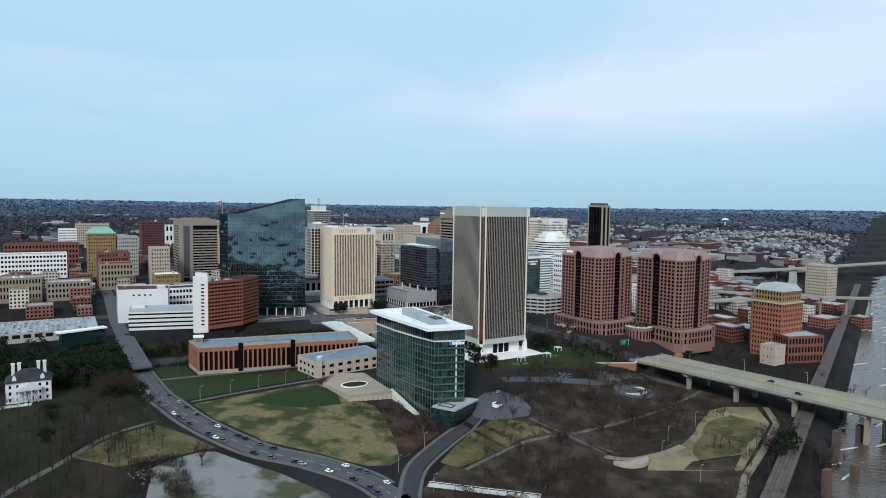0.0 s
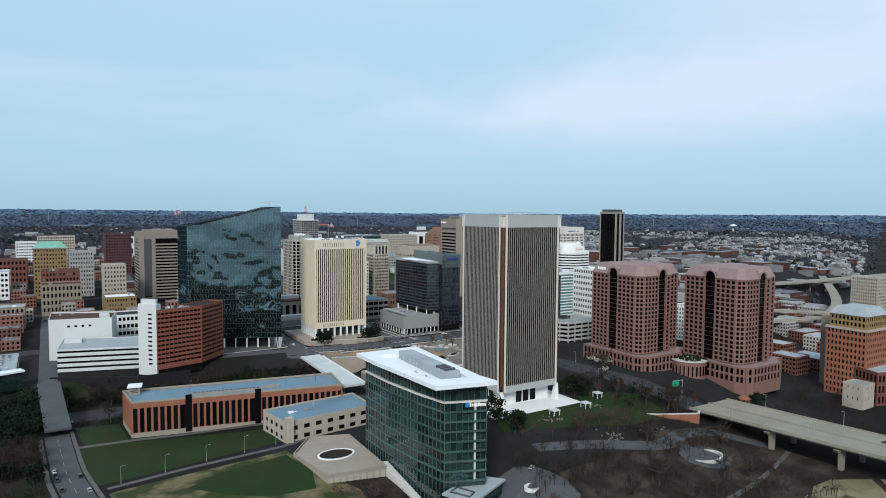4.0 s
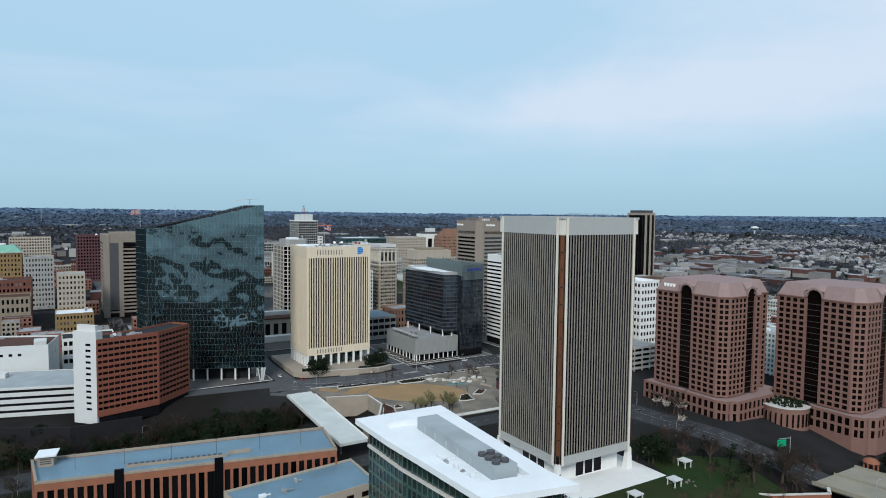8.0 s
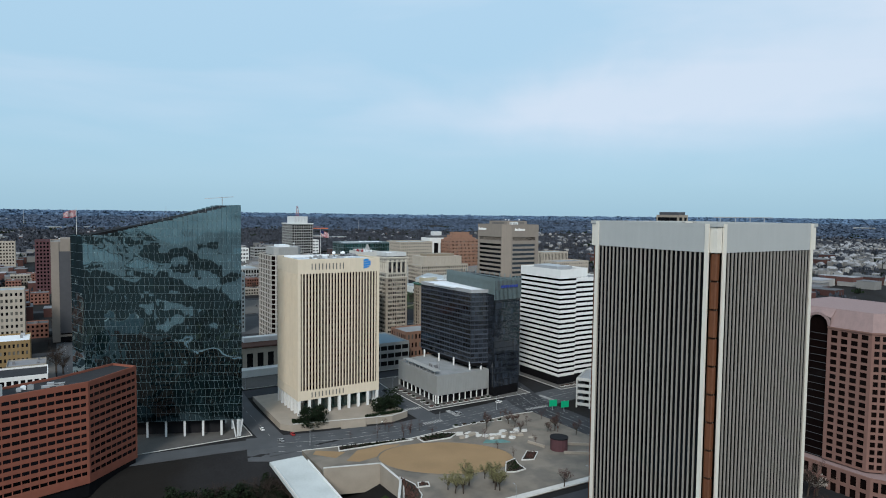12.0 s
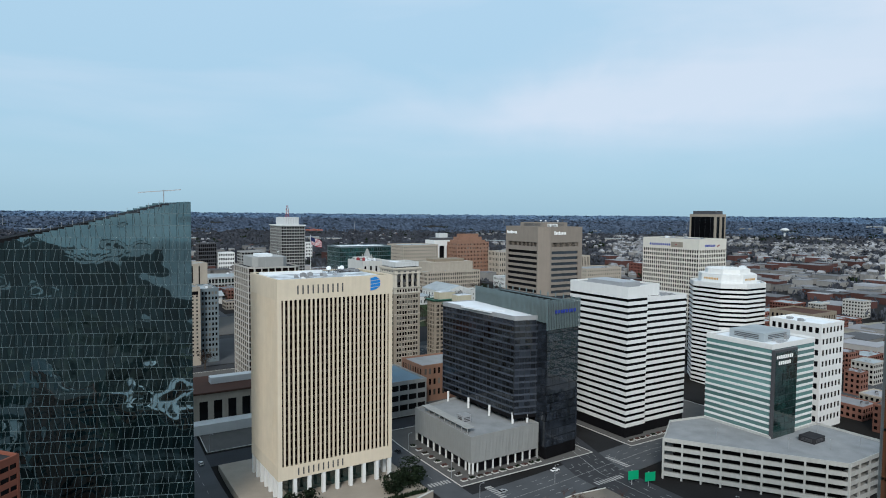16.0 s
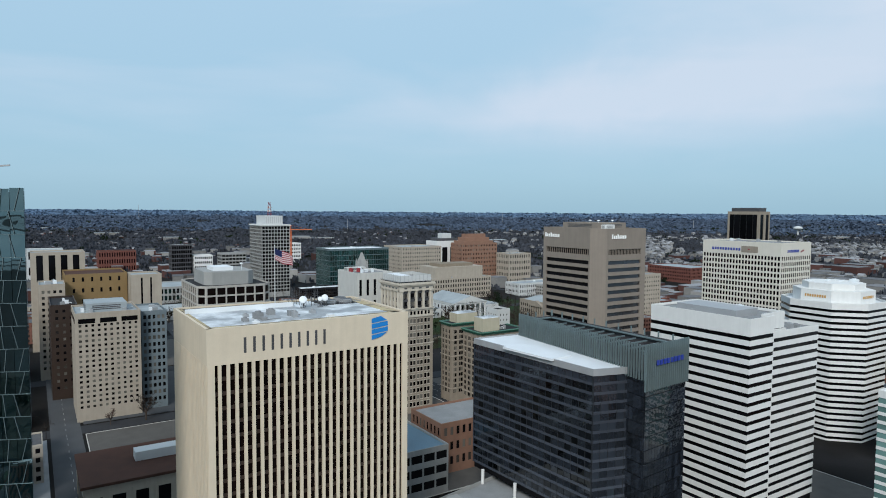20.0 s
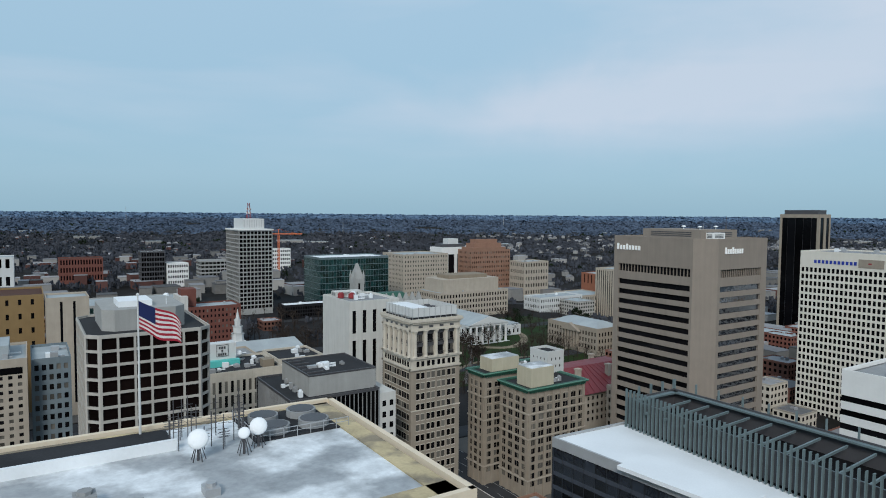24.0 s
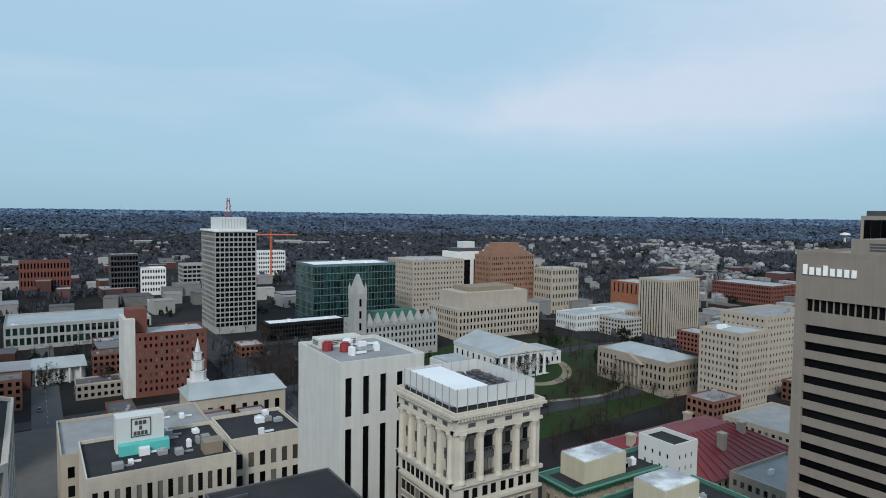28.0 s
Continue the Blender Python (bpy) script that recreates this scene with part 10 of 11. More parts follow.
# area: count, x0, y0, x1, y1, kinds
for n, x0, y0, x1, y1, kinds in (
    (26, -8, 505, 44, 590, (5, 6, 5, 7)), (12, -60, 470, -34, 600, (5, 0, 1)), (30, -70, 350, 44, 480, (0, 1, 0, 5)),
    (14, 168, 318, 192, 384, (2, 2, 0)), (26, 175, 590, 234, 612, (6, 5, 6, 1)), (20, 70, 600, 175, 614, (1, 0, 5)), (10, 60, 540, 225, 548, (2, 1)),
    (34, 200, 250, 340, 330, (0, 1, 2, 0)), (22, 285, 268, 392, 318, (0, 1, 1, 2)), (12, 330, 330, 396, 352, (0, 2)), (16, 345, 366, 392, 430, (0, 1, 2)),
    (14, 280, 352, 340, 376, (2, 2, 1)), (8, 262, 372, 280, 394, (5, 5, 2)), (7, 336, 404, 352, 420, (5, 6, 4)), (14, 415, 430, 432, 500, (4, 1, 0)),
    (16, 390, 366, 470, 384, (1, 2, 0)), (26, 150, 196, 250, 250, (0, 1, 5)), (20, 340, 180, 400, 225, (5, 0, 1)), (9, 282, 526, 306, 546, (3, 3)),
    (9, 315, 514, 384, 520, (2, 2, 0)), (8, 340, 560, 384, 600, (2, 2)), (6, 296, 644, 314, 652, (6, 5)), (5, 252, 643, 268, 650, (6, 5)),
    (34, 480, 960, 600, 1015, (0, 1, 5, 0)), (26, 605, 985, 720, 1100, (0, 5, 6, 1)), (16, 470, 1010, 505, 1090, (0, 1)), (14, 400, 1060, 500, 1095, (0, 1)),
    (12, 320, 1100, 372, 1130, (0, 5)), (12, 60, 760, 98, 850, (0, 1, 5)), (12, 130, 770, 225, 860, (0, 1)), (10, 245, 860, 330, 880, (0, 2)),
    (10, 440, 700, 470, 740, (0, 2)), (12, 540, 880, 640, 905, (0, 1)), (14, 440, 1100, 520, 1180, (0, 1)), (10, 340, 1170, 450, 1225, (0, 1)), (16, 540, 420, 600, 520, (0, 1, 2)), (8, 472, 360, 540, 378, (1, 5)),
):
    done = tries = 0
    n = max(3, round(n * (0.42 if 0 in kinds or 1 in kinds else 1.0)))
    while done < n and tries < n * 8:
        tries += 1
        x, y = rt.uniform(x0, x1), rt.uniform(y0, y1)
        if clear(x, y) and not on_street(x, y):
            plant(rt.choice(kinds), x, y)
            done += 1


def car_kind(paint, seed, long=4.5, high=1.45):
    r = base("parked_car", "parked passenger car at the kerb", "car", (0, 0, 0), "parked cars")
    w = 0.9
    def shell(secs):
        g = Geo()
        for x, z0, z1, ww in secs:
            g.v += [(x, -ww, z0), (x, ww, z0), (x, ww * 0.92, z1), (x, -ww * 0.92, z1)]
        for i in range(len(secs) - 1):
            o = 4 * i
            g.f += [(o + q, o + (q + 1) % 4, o + 4 + (q + 1) % 4, o + 4 + q) for q in range(4)]
        o = 4 * (len(secs) - 1)
        g.f += [(3, 2, 1, 0), (o, o + 1, o + 2, o + 3)]
        return g
    h = long / 2
    part("body", shell([(-h, 0.4, 0.75, w * 0.85), (-h + 0.15, 0.28, 0.92, w), (-0.4, 0.25, 0.95, w), (0.9, 0.25, 0.92, w), (h - 0.2, 0.28, 0.78, w * 0.97), (h, 0.4, 0.65, w * 0.8)]), paint, r)
    part("windows", shell([(-h + 0.35, 0.9, 0.96, w * 0.9), (-h + 0.9, 0.9, high - 0.06, w * 0.78), (0.25, 0.9, high - 0.04, w * 0.78), (1.05, 0.88, 0.94, w * 0.88)]), "glass_dark", r)
    part("roof", shell([(-h + 0.8, high - 0.1, high - 0.02, w * 0.76), (-0.5, high - 0.08, high + 0.02, w * 0.78), (0.3, high - 0.1, high - 0.02, w * 0.76)]), paint, r)
    for x in (-h + 0.85, h - 0.85):
        for y in (-w + 0.05, w - 0.05):
            g = Geo()
            g.tube(0, 0, -0.1, 0.1, 0.33, None, 10)
            g.v = [(x + a, y + c, 0.33 + b) for a, b, c in g.v]
            part("wheel", g, "tyre", r)
    return r


CARS = [car_kind(p, k, 4.4 + 0.1 * (k % 3), 1.45 + 0.15 * (k % 2)) for k, p in enumerate(CAR_PAINT)]
rc = random.Random(17)
first = set()


def park(x, y, ang, z=None):
    k = rc.choice((0, 0, 1, 1, 1, 1, 2, 3, 3, 3, 5, 5))
    m = pose(x, y, (ground_z(x, y) + 0.24) if z is None else z, 0, 0, ang)
    if k in first:
        copy_thing(CARS[k], m)
    else:
        first.add(k)
        CARS[k].matrix_basis = m


acc = 0.0
for i in range(10, len(STREET) - 1):
    a, b = Vector(STREET[i]), Vector(STREET[i + 1])
    d = (b - a).normalized()
    n = Vector((d.y, -d.x))
    s = 0.0
    while s < (b - a).length:
        acc += 1
        p = a + d * s
        if rc.random() < 0.34 and p.y < 470:
            q = p + n * 4.9
            park(q.x, q.y, math.degrees(math.atan2(d.y, d.x)))
        if rc.random() < 0.34 and p.y < 470:
            q = p - n * 4.9
            park(q.x, q.y, math.degrees(math.atan2(d.y, d.x)) + 180)
        s += 6.3
for k in range(6):
    if k not in first:
        first.add(k)
        CARS[k].matrix_basis = pose(232 + k * 4, 640, ground_z(232, 640) + 0.3, 0, 0, 90)
for x, y, a in ((328, 690, 90), (322.5, 740, 90), (240, 720, 90), (234, 780, -90), (300, 634, 0), (345, 626, 5), (380, 632, 0), (392, 560, 100), (400, 470, 95), (150, 760, 90), (145, 820, 90), (52, 720, 90), (47, 830, -90), (52, 900, 90), (330, 960, 90), (323, 900, -90), (330, 1010, 90), (323, 1080, -90), (250, 340, 30), (240, 634, 90), (236, 656, 90), (296, 505, 0), (350, 500, 180), (60, 566, -5), (120, 575, 175), (200, 563, -6)):
    park(x, y, a)
xl_ = lambda y: 402.5 + (362 - y) * 0.128
for y, off, a in ((268, 26, 97), (196, 30, 97), (240, 9, -83), (120, 12, -83)):
    park(xl_(y) + off, y, a, 15.0 + 0.2)


def lamp():
    r = base("street_lamp", "slim grey street lamp with a short arm", "street lamp", (0, 0, 0), "street lamps")
    g = Geo()
    g.tube(0, 0, -0.5, 8.5, 0.13, 0.07, 6)
    part("pole", g, "metal_grey", r)
    g = Geo()
    g.beam((0, 0, 8.4), (1.6, 0, 8.8), 0.1)
    g.beam((1.3, 0, 8.75), (2.1, 0, 8.75), 0.3, 0.14)
    part("head", g, "metal_grey", r)
    return r


L0 = lamp()
places = [(78, 433, 0), (98, 437, 0), (118, 440, 0), (138, 443, 0), (156, 446, 0), (82, 546, 90), (118, 548, 90), (150, 546, 90), (185, 545, 90), (215, 548, 90), (60, 596, 0), (100, 606, 0), (140, 604, 0), (180, 600, 0), (228, 520, 0), (265, 512, 90), (300, 512, 90), (340, 511, 90), (374, 511, 90), (252, 624, 0), (290, 623, 0), (330, 622, 0), (370, 621, 0), (412, 520, 180), (412, 560, 180), (410, 480, 180), (378, 470, 0), (385, 430, 0), (150, 290, 0), (178, 312, 0), (215, 336, 0), (155, 262, 0), (290, 238, 0), (312, 252, 0), (330, 212, 0), (280, 205, 0), (350, 262, 0), (334, 650, 0), (334, 690, 0), (246, 730, 0), (246, 790, 0)]
for k, (x, y, a) in enumerate(places):
    m = pose(x, y, ground_z(x, y) + 0.1, 0, 0, a)
    if k:
        copy_thing(L0, m)
    else:
        L0.matrix_basis = m

# ---- brush: thickets of bare shoots that cover the slopes ----


def brush(name, label, n, seed, boxes, material, high=(1.2, 3.6), blades=12):
    rnd = random.Random(seed)
    g = Geo()
    for _ in range(n):
        x0, y0, x1, y1 = rnd.choice(boxes)
        x, y = rnd.uniform(x0, x1), rnd.uniform(y0, y1)
        if not clear(x, y) or on_street(x, y, 9.5) or noise.noise((x / 14, y / 14, seed)) < -0.15:
            continue
        z, h, r = ground_z(x, y), rnd.uniform(*high), rnd.uniform(0.8, 2.2)
        for _ in range(blades):
            a = rnd.uniform(0, 6.28)
            p = Vector((x + rnd.gauss(0, r * 0.6), y + rnd.gauss(0, r * 0.6), z + rnd.uniform(0, 0.5) * h))
            d = Vector((math.cos(a) * 0.7, math.sin(a) * 0.7, rnd.uniform(0.3, 1.1))).normalized() * h * rnd.uniform(0.4, 0.8)
            w = Vector((math.sin(a), -math.cos(a), rnd.gauss(0, 0.3))) * rnd.uniform(0.05, 0.16)
            g.quad(tuple(p - w), tuple(p + w), tuple(p + d))
    solo(name, g, material, label, "brush", "stuff")


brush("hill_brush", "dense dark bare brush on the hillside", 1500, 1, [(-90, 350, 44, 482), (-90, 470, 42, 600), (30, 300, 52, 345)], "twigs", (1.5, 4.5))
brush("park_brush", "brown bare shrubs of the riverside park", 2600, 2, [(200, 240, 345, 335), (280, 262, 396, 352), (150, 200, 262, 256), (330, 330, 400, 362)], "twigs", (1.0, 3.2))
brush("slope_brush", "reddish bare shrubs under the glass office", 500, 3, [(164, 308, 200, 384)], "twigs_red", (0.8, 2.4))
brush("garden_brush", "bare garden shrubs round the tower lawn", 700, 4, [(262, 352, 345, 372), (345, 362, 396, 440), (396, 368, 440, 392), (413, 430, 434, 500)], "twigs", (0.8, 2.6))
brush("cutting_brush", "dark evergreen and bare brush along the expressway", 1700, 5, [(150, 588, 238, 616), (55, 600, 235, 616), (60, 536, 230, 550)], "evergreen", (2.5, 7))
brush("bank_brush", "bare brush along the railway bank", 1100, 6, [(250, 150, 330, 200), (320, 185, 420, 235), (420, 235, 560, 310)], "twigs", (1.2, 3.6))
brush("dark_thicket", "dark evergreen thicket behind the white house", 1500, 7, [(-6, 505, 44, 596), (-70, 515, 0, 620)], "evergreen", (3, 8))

# ---- thickets: many trees too close to count ----


def thicket(name, label, n, seed, boxes, high, material, leafy=False, street=True):
    rnd = random.Random(seed)
    g = Geo()
    for _ in range(n):
        x0, y0, x1, y1 = rnd.choice(boxes)
        x, y = rnd.uniform(x0, x1), rnd.uniform(y0, y1)
        if not clear(x, y) or (street and on_street(x, y, 10)) or any(a - 2 < x < c + 2 and b - 2 < y < d + 2 for a, b, c, d in BUILT):
            continue
        z, h = ground_z(x, y), rnd.uniform(*high)
        r = h * rnd.uniform(0.28, 0.42)
        g.tube(x, y, z - 0.4, z + h * (0.45 if leafy else 0.55), 0.022 * h, 0.012 * h, 5)
        lumps = []
        for _ in range(9):
            a, e = rnd.uniform(0, 6.28), rnd.uniform(0.1, 0.95) * r
            lumps.append(Vector((x + e * math.cos(a), y + e * math.sin(a), z + h * rnd.uniform(0.35 if leafy else 0.5, 0.95) - e * 0.25)))
        if not leafy:
            for c in lumps:
                p = Vector((x, y, z + h * rnd.uniform(0.3, 0.5)))
                w = Vector((rnd.gauss(0, 1), rnd.gauss(0, 1), 0)).normalized() * 0.012 * h
                g.quad(tuple(p - w), tuple(p + w), tuple(c))
        for _ in range(170 if leafy else 150):
            c = rnd.choice(lumps)
            q = Vector((rnd.gauss(0, 1), rnd.gauss(0, 1), rnd.gauss(0, 0.8)))
            p = c + q * r * (0.24 if leafy else 0.20)
            d = Vector((rnd.gauss(0, 1), rnd.gauss(0, 1), rnd.gauss(0.5, 0.7))).normalized() * h * (0.05 if leafy else 0.10)
            w = d.cross(Vector((rnd.gauss(0, 1), rnd.gauss(0, 1), rnd.gauss(0, 1)))).normalized() * h * (0.035 if leafy else 0.0065)
            if leafy:
                g.quad(tuple(p - w), tuple(p + d), tuple(p + w), tuple(p - d))
            else:
                g.quad(tuple(p - w), tuple(p + w), tuple(p + d))
    solo(name, g, material, label, "trees", "stuff")


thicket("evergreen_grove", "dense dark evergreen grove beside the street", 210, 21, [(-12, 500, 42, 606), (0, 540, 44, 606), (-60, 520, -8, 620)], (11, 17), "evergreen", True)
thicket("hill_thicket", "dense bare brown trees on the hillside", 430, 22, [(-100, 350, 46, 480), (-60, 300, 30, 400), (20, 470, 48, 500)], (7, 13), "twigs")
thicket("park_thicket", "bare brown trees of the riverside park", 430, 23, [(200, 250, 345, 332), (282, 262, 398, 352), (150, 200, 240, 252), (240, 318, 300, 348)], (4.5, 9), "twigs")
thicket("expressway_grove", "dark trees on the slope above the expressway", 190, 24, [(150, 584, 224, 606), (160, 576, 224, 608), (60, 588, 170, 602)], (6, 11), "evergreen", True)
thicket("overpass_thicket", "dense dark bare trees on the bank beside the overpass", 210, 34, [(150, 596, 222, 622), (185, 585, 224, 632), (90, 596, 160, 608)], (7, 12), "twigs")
thicket("slope_thicket", "bare reddish trees on the expressway slope", 90, 25, [(60, 588, 225, 602), (60, 537, 228, 548)], (5, 9), "twigs_red")
thicket("capitol_thicket", "bare old trees of the capitol grounds", 130, 26, [(480, 930, 620, 1016), (606, 990, 720, 1100), (400, 1050, 505, 1100)], (9, 15), "twigs", False)
thicket("bank_thicket", "bare trees along the railway bank", 190, 27, [(230, 140, 330, 196), (320, 185, 420, 232), (445, 250, 570, 320), (440, 330, 560, 376)], (6, 12), "twigs")
thicket("street_thicket", "bare street trees between the city blocks", 170, 28, [(60, 690, 140, 1000), (155, 730, 230, 1000), (-70, 700, 45, 1000), (440, 700, 620, 960), (340, 1100, 520, 1220), (545, 430, 700, 640)], (6, 11), "twigs")
thicket("garden_thicket", "bare garden trees round the tower lawn and avenue", 80, 29, [(345, 362, 396, 440), (262, 352, 345, 372), (396, 440, 432, 505), (250, 600, 320, 622), (330, 540, 384, 612)], (5, 8), "twigs_red")
thicket("square_grove", "dark bare trees between the tower and the hall", 150, 31, [(405, 1045, 505, 1112), (400, 1108, 500, 1170), (300, 1150, 372, 1222), (588, 905, 626, 990), (480, 905, 560, 935)], (9, 14), "twigs")
thicket("mixed_evergreens", "dark evergreens among the city blocks", 60, 30, [(480, 940, 700, 1100), (60, 740, 98, 850), (300, 1100, 370, 1220), (345, 370, 392, 420)], (7, 12), "evergreen", True)

# ---- capitol hill ground ----
patch("capitol_lawn", [(480, 930), (620, 940), (700, 1000), (690, 1095), (600, 1112), (490, 1090), (470, 1000)], "lawn", "dark green capitol lawn with brown patches", 0.14)
strip("path", curve_line([(560, 1016), (585, 1000), (612, 1012), (628, 1040), (618, 1075), (640, 1098)]), 6, "tan_path", "curving pale path on the capitol lawn", 0.3, "path")
strip("path", curve_line([(480, 945), (540, 975), (600, 968), (640, 985)]), 3, "tan_path", "curving lawn path", 0.3, "path")
strip("path", [(500, 935), (545, 990), (560, 1016)], 3, "paving", "straight lawn path", 0.3, "path")

# ---- the city beyond: small buildings and winter woods out to the horizon ----


def gable(g, roofs, x, y, w, d, z, h, ang, pitched):
    p = rect(x, y, w, d, ang)
    g.prism(p, z - 2, z + h)
    if pitched:
        a, b, c, e = p
        m0, m1 = ((a[0] + e[0]) / 2, (a[1] + e[1]) / 2), ((b[0] + c[0]) / 2, (b[1] + c[1]) / 2)
        k = len(roofs.v)
        zt = z + h
        roofs.v += [(*a, zt), (*b, zt), (*c, zt), (*e, zt), (*m0, zt + d * 0.35), (*m1, zt + d * 0.35)]
        roofs.f += [(k, k + 1, k + 5, k + 4), (k + 2, k + 3, k + 4, k + 5), (k + 3, k, k + 4), (k + 1, k + 2, k + 5), (k + 3, k + 2, k + 1, k)]
    else:
        roofs.prism(inset(p, -0.2), z + h, z + h + 0.4)


TAKEN = [(-70, 625, 60, 1110), (90, 600, 560, 960), (200, 960, 420, 1080), (360, 1060, 420, 1110), (500, 1085, 690, 1170), (430, 1170, 620, 1290), (300, 1220, 400, 1300), (540, 940, 720, 1110), (560, 630, 720, 960), (620, 1250, 860, 1350), (790, 1080, 870, 1170), (940, 940, 990, 1010), (550, 300, 640, 400), (535, 470, 600, 630), (340, 1060, 440, 1140)]


def town(name, label, n, seed, area, size, high, pitched, wall, near_ok=False):
    rnd = random.Random(seed)
    g, r = Geo(), Geo()
    made = 0
    while made < n:
        a, d = radians(rnd.uniform(area[0], area[1])), area[2] + (area[3] - area[2]) * rnd.random() ** 0.8
        x, y = 160 + d * math.sin(a), 350 + d * math.cos(a)
        made += 1
        if any(q[0] - 20 < x < q[2] + 10 and q[1] - 20 < y < q[3] + 10 for q in TAKEN) or -0.41 * (x - 296) + 0.91 * (y - 175) < 60:
            continue
        if noise.noise((x / 320, y / 320, seed)) < -0.12:
            continue
        w, e = rnd.uniform(*size), rnd.uniform(*size)
        gable(g, r, x, y, w, e, ground_z(x, y), rnd.uniform(*high), rnd.choice((0, 90)) + rnd.gauss(0, 4), pitched and rnd.random() < 0.7)
    solo(name, g, wall, label, "buildings", "stuff", at=(0, 1000, 0))
    solo(name + "_roofs", r, "far_roofs", label + ", roofs", "roofs", "stuff", at=(0, 1000, 0))


town("town_houses", "many small pale houses far across the city", 620, 1, (34, 84, 1250, 2600), (7, 13), (5, 9), True, "far_walls")
town("north_side_houses", "scattered small houses in the northern woods", 240, 7, (-8, 30, 1300, 2500), (7, 13), (4, 6), True, "far_brick")
town("church_hill_houses", "dense white and pale houses on the far hill", 1500, 5, (46, 74, 1300, 2300), (7, 12), (6, 10), True, "far_walls")
town("brick_warehouses", "low brick warehouses beyond the viaduct", 110, 2, (46, 80, 760, 1750), (18, 46), (7, 14), False, "far_brick")
town("low_blocks", "low pale city blocks with flat roofs", 320, 3, (-10, 40, 480, 1700), (12, 30), (7, 16), False, "far_walls")
town("brick_blocks", "low red brick city blocks with flat roofs", 200, 4, (-12, 34, 500, 1600), (12, 26), (8, 15), False, "far_brick")
town("valley_blocks", "pale flat-roofed sheds in the valley", 330, 6, (44, 78, 700, 1500), (14, 40), (6, 12), False, "far_walls")


def infill(name, label, n, seed, areas, size, high, wall, roof):
    """Low buildings that fill the blocks: walls, rows of dark windows, flat roofs with kerbs."""
    rnd = random.Random(seed)
    g, r, w = Geo(), Geo(), Geo()
    tries = 0
    while tries < n:
        tries += 1
        x0, y0, x1, y1 = rnd.choice(areas)
        x, y = rnd.uniform(x0, x1), rnd.uniform(y0, y1)
        a, b = rnd.uniform(*size), rnd.uniform(*size)
        if any(q[0] - 1.5 < x + a and x < q[2] + 1.5 and q[1] - 1.5 < y + b and y < q[3] + 1.5 for q in BUILT):
            continue
        if any(v - 8 < x + a and x < v + 8 for v in (49, 147, 237, 326, 428)) or any(v - 8 < y + b and y < v + 8 for v in (722, 868, 965, 1060, 1175)):
            continue
        BUILT.append((x, y, x + a, y + b))
        z, fl = ground_z(x, y) - 1, rnd.randint(*high)
        zt = z + 1.4 + fl * 3.7
        g.box(x, y, z - 2, x + a, y + b, zt)
        p = rect(x, y, a, b)
        r.prism(inset(p, 0.35), zt, zt + 0.12)
        g.ring(p, inset(p, 0.3), zt, zt + 0.8)
        for _ in range(3):
            ux, uy, u = rnd.uniform(x + 1, x + a - 3), rnd.uniform(y + 1, y + b - 3), rnd.uniform(0.8, 2.2)
            r.box(ux, uy, zt, ux + u, uy + u, zt + rnd.uniform(0.8, 2))
        for s in (Side(p[0], p[1]), Side(p[3], p[0])):
            m = max(1, round(s.len / 3.2))
            for k in range(fl):
                for j in range(m):
                    c = (j + 0.5) * s.len / m
                    s.box(w, c - 0.8, c + 0.8, -0.1, 0.04, z + 2.4 + k * 3.7, z + 4.3 + k * 3.7)
    solo(name, g, wall, label, "buildings", "stuff", at=(200, 800, 30))
    solo(name + "_roofs", r, roof, label + ", flat roofs", "roofs", "stuff", at=(200, 800, 30))
    solo(name + "_windows", w, "glass_dark", label + ", dark windows", "windows", "stuff", at=(200, 800, 30))


CITY = [(60, 735, 140, 1050), (155, 760, 230, 1050), (-72, 700, 42, 985), (335, 880, 420, 1050), (438, 700, 470, 860), (515, 700, 560, 860), (540, 560, 720, 900), (-10, 1000, 230, 1300), (160, 1060, 440, 1220)]
EAST = [(590, 400, 900, 640), (640, 640, 940, 900), (700, 760, 960, 1080)]
infill("brick_shops", "low brick shops and offices between the towers", 420, 41, CITY, (10, 24), (2, 4), mat("mixed_brick", (0.17, 0.085, 0.065), 0.85, 0.2, island=0.7), "far_roofs")
infill("stone_shops", "low stone and rendered city buildings", 300, 42, CITY, (10, 22), (2, 5), mat("mixed_stone", (0.36, 0.33, 0.28), 0.85, 0.2, island=0.8), "far_roofs")
infill("canal_works", "low brick canal warehouses beyond the granite towers", 160, 43, EAST, (14, 34), (2, 4), mat("warehouse_brick", (0.16, 0.07, 0.055), 0.85, 0.2, island=0.6), "roof_pale")
infill("canal_offices", "pale low offices and decks by the canal", 140, 44, EAST, (14, 30), (2, 5), mat("canal_stone", (0.38, 0.37, 0.34), 0.85, 0.2, island=0.6), "roof_pale")


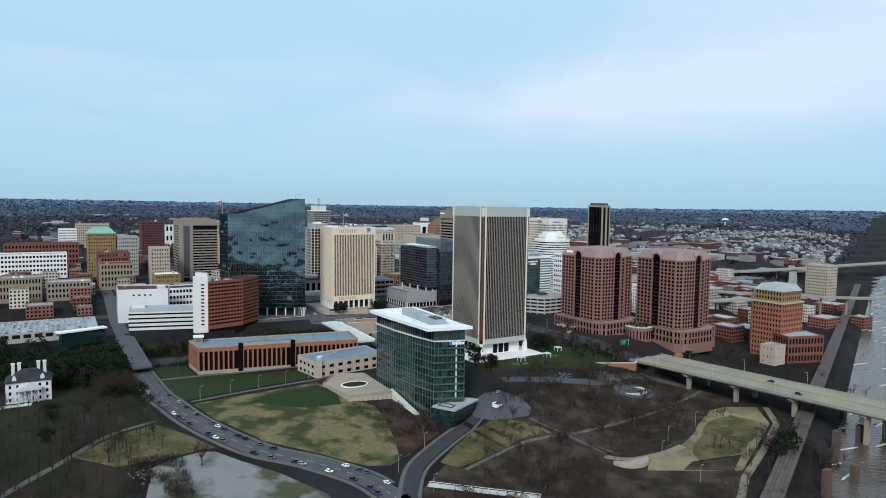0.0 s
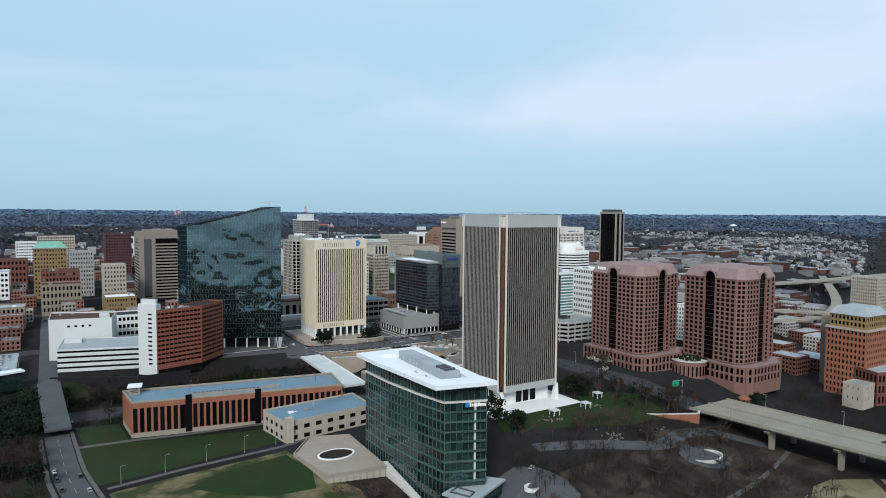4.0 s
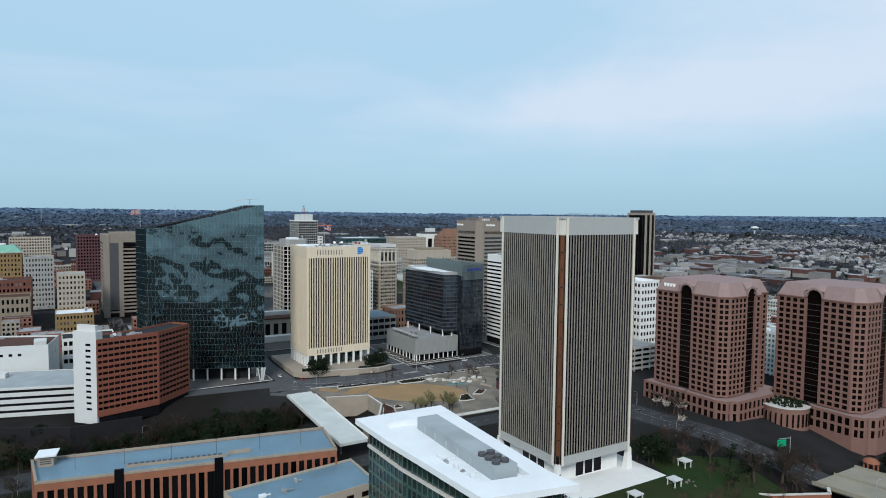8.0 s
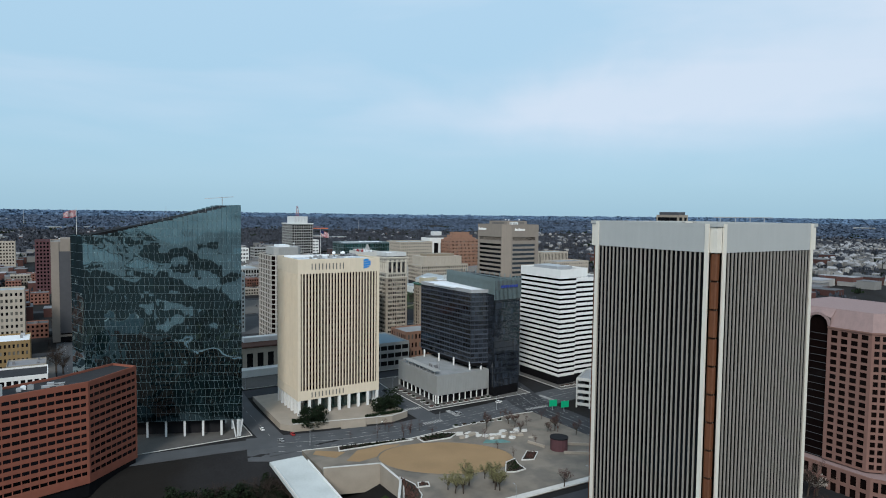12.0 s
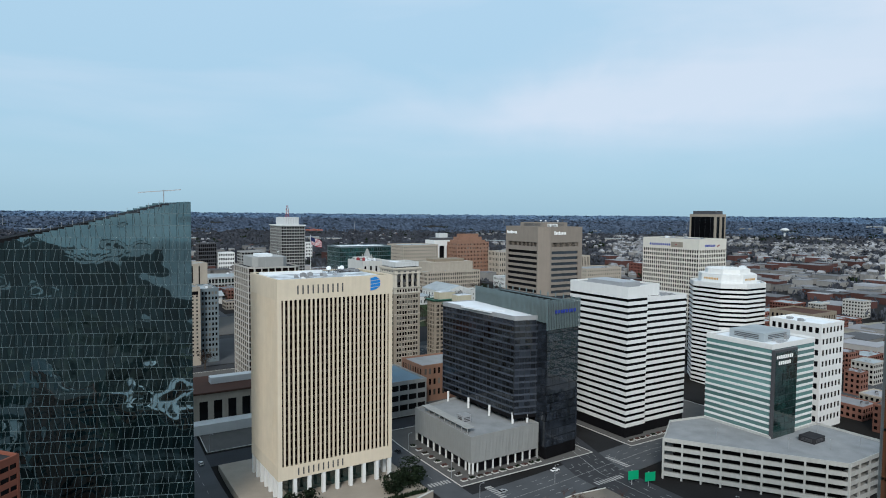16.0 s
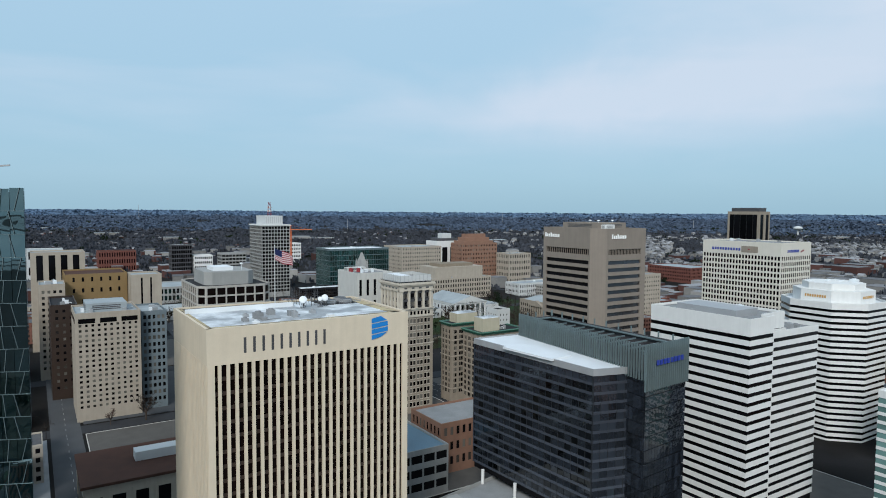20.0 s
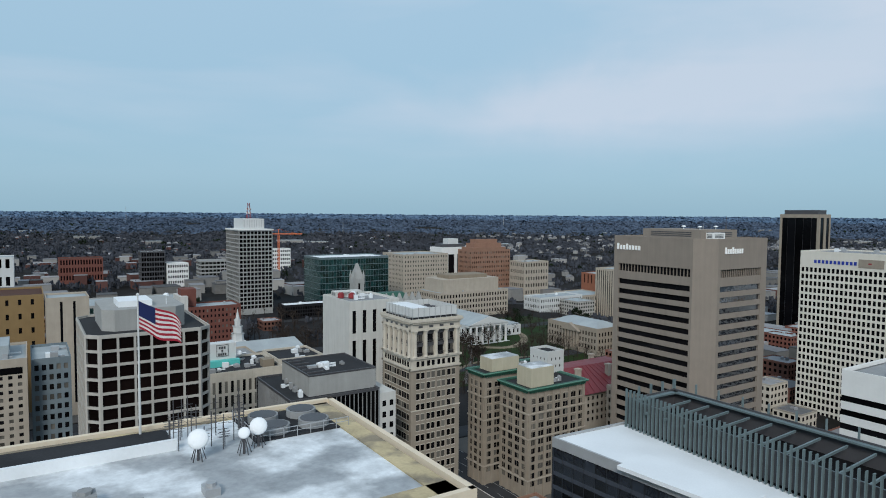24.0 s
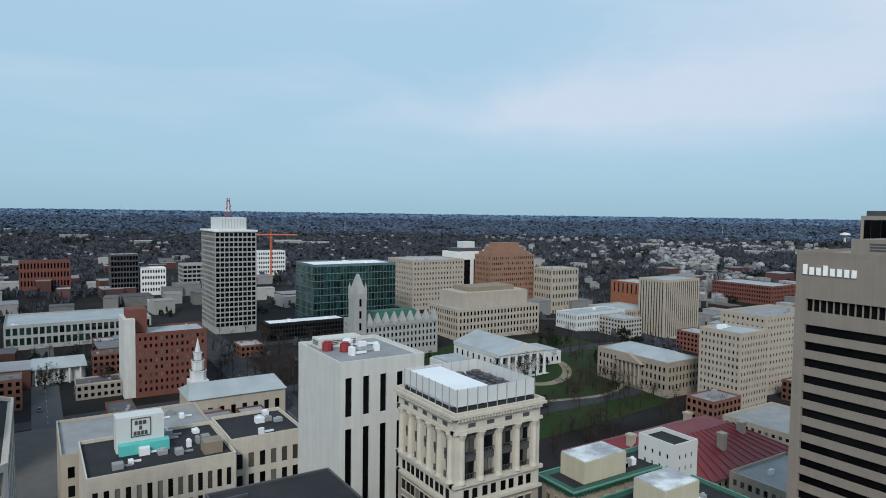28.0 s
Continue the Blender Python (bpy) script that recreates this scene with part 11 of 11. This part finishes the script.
def woods(name, label, n, seed, area, size, material, need=-0.3, blades=11):
    """Leafless woods far off: ragged upright clumps joined into one sheet."""
    rnd = random.Random(seed)
    g = Geo()
    for _ in range(n):
        a, d = radians(rnd.uniform(area[0], area[1])), math.sqrt(rnd.uniform(area[2] ** 2, area[3] ** 2))
        x, y = 160 + d * math.sin(a), 350 + d * math.cos(a)
        if any(q[0] - 8 < x < q[2] + 8 and q[1] - 8 < y < q[3] + 8 for q in TAKEN) or -0.41 * (x - 296) + 0.91 * (y - 175) < 40:
            continue
        if noise.noise((x / 260, y / 260, seed * 3.0)) < need:
            continue
        z = ground_z(x, y)
        k = 1 + d / 3500
        r, h = rnd.uniform(*size) * k, rnd.uniform(6, 11) * k ** 0.5
        for _ in range(blades):
            a, e = rnd.uniform(0, 6.28), r * math.sqrt(rnd.random())
            px, py, pz = x + e * math.cos(a), y + e * math.sin(a), z + h * rnd.uniform(-0.1, 0.45)
            b, w = rnd.uniform(0, 6.28), r * rnd.uniform(0.14, 0.36)
            dx, dy = w * math.cos(b), w * math.sin(b)
            zt = pz + h * rnd.uniform(0.3, 0.6)
            g.quad((px - dx, py - dy, pz), (px + dx, py + dy, pz), (px + dx * 0.7, py + dy * 0.7, zt - h * 0.1), (px + rnd.gauss(0, w * 0.6), py + rnd.gauss(0, w * 0.6), zt), (px - dx * 0.7, py - dy * 0.7, zt - h * 0.15))
    solo(name, g, material, label, "woods", "stuff", at=(0, 1000, 0))


# three distance belts, each with more haze in its base colour
woods("near_woods", "leafless woods beyond the city, slight blue haze in their colour", 4200, 11, (-14, 90, 1500, 2700), (8, 16), "near_woods", -0.3)
woods("middle_woods", "leafless woods in the middle distance, slate haze in their colour", 5600, 12, (-14, 90, 2600, 4000), (12, 22), "mid_woods", -0.5)
woods("far_woods", "woods along the horizon, blue haze painted into their colour", 5200, 13, (-14, 90, 3900, 5750), (16, 30), "far_woods", -1.0)
woods("city_trees", "leafless trees scattered among the far houses", 6800, 2, (-14, 88, 800, 2400), (3.5, 6.5), "near_woods", -0.2, 12)
woods("far_evergreens", "dark evergreens among the far woods", 1800, 3, (-14, 88, 900, 3200), (3, 7), "evergreen", 0.05, 14)


def far_sheds():
    """Long low pale sheds and halls that show as thin streaks in the far woods."""
    rnd = random.Random(77)
    g, r = Geo(), Geo()
    for _ in range(20):
        a, d = radians(rnd.uniform(-6, 78)), rnd.uniform(2000, 3500)
        x, y = 160 + d * math.sin(a), 350 + d * math.cos(a)
        w = rnd.uniform(30, 80)
        gable(g, r, x, y, w, rnd.uniform(20, 40), ground_z(x, y) + 2, rnd.uniform(6, 9), -math.degrees(a) + rnd.gauss(0, 8), False)
    solo("far_sheds", g, "far_walls", "long low pale sheds far off in the woods", "buildings", "stuff", at=(0, 1000, 0))
    solo("far_shed_roofs", r, "roof_pale", "pale flat roofs of the far sheds", "roofs", "stuff", at=(0, 1000, 0))
    # slim masts and water towers above the tree line
    for a, d, h in ((-2, 3000, 60), (8, 3600, 70), (24, 2600, 45), (37, 3300, 55), (52, 2900, 40)):
        x, y = 160 + d * math.sin(radians(a)), 350 + d * math.cos(radians(a))
        m = Geo()
        m.tube(x, y, ground_z(x, y) - 1, ground_z(x, y) + h, 0.9, 0.5, 6)
        solo("far_mast", m, "metal_grey", "slim grey mast above the far woods", "mast")
    x, y = 160 + 2600 * math.sin(radians(59)), 350 + 2600 * math.cos(radians(59))
    t = base("water_tower", "white water tower above the far houses", "water tower", (x, y, ground_z(x, y)))
    m = Geo()
    m.tube(x, y, ground_z(x, y) - 1, ground_z(x, y) + 26, 3.0, 3.0, 10)
    part("shaft", m, "white_paint", t)
    m = Geo()
    m.tube(x, y, ground_z(x, y) + 22, ground_z(x, y) + 28, 7, 15, 20)
    m.tube(x, y, ground_z(x, y) + 28, ground_z(x, y) + 33, 15, 12, 20)
    m.tube(x, y, ground_z(x, y) + 33, ground_z(x, y) + 36, 12, 2, 20)
    part("tank", m, "white_paint", t)


far_sheds()
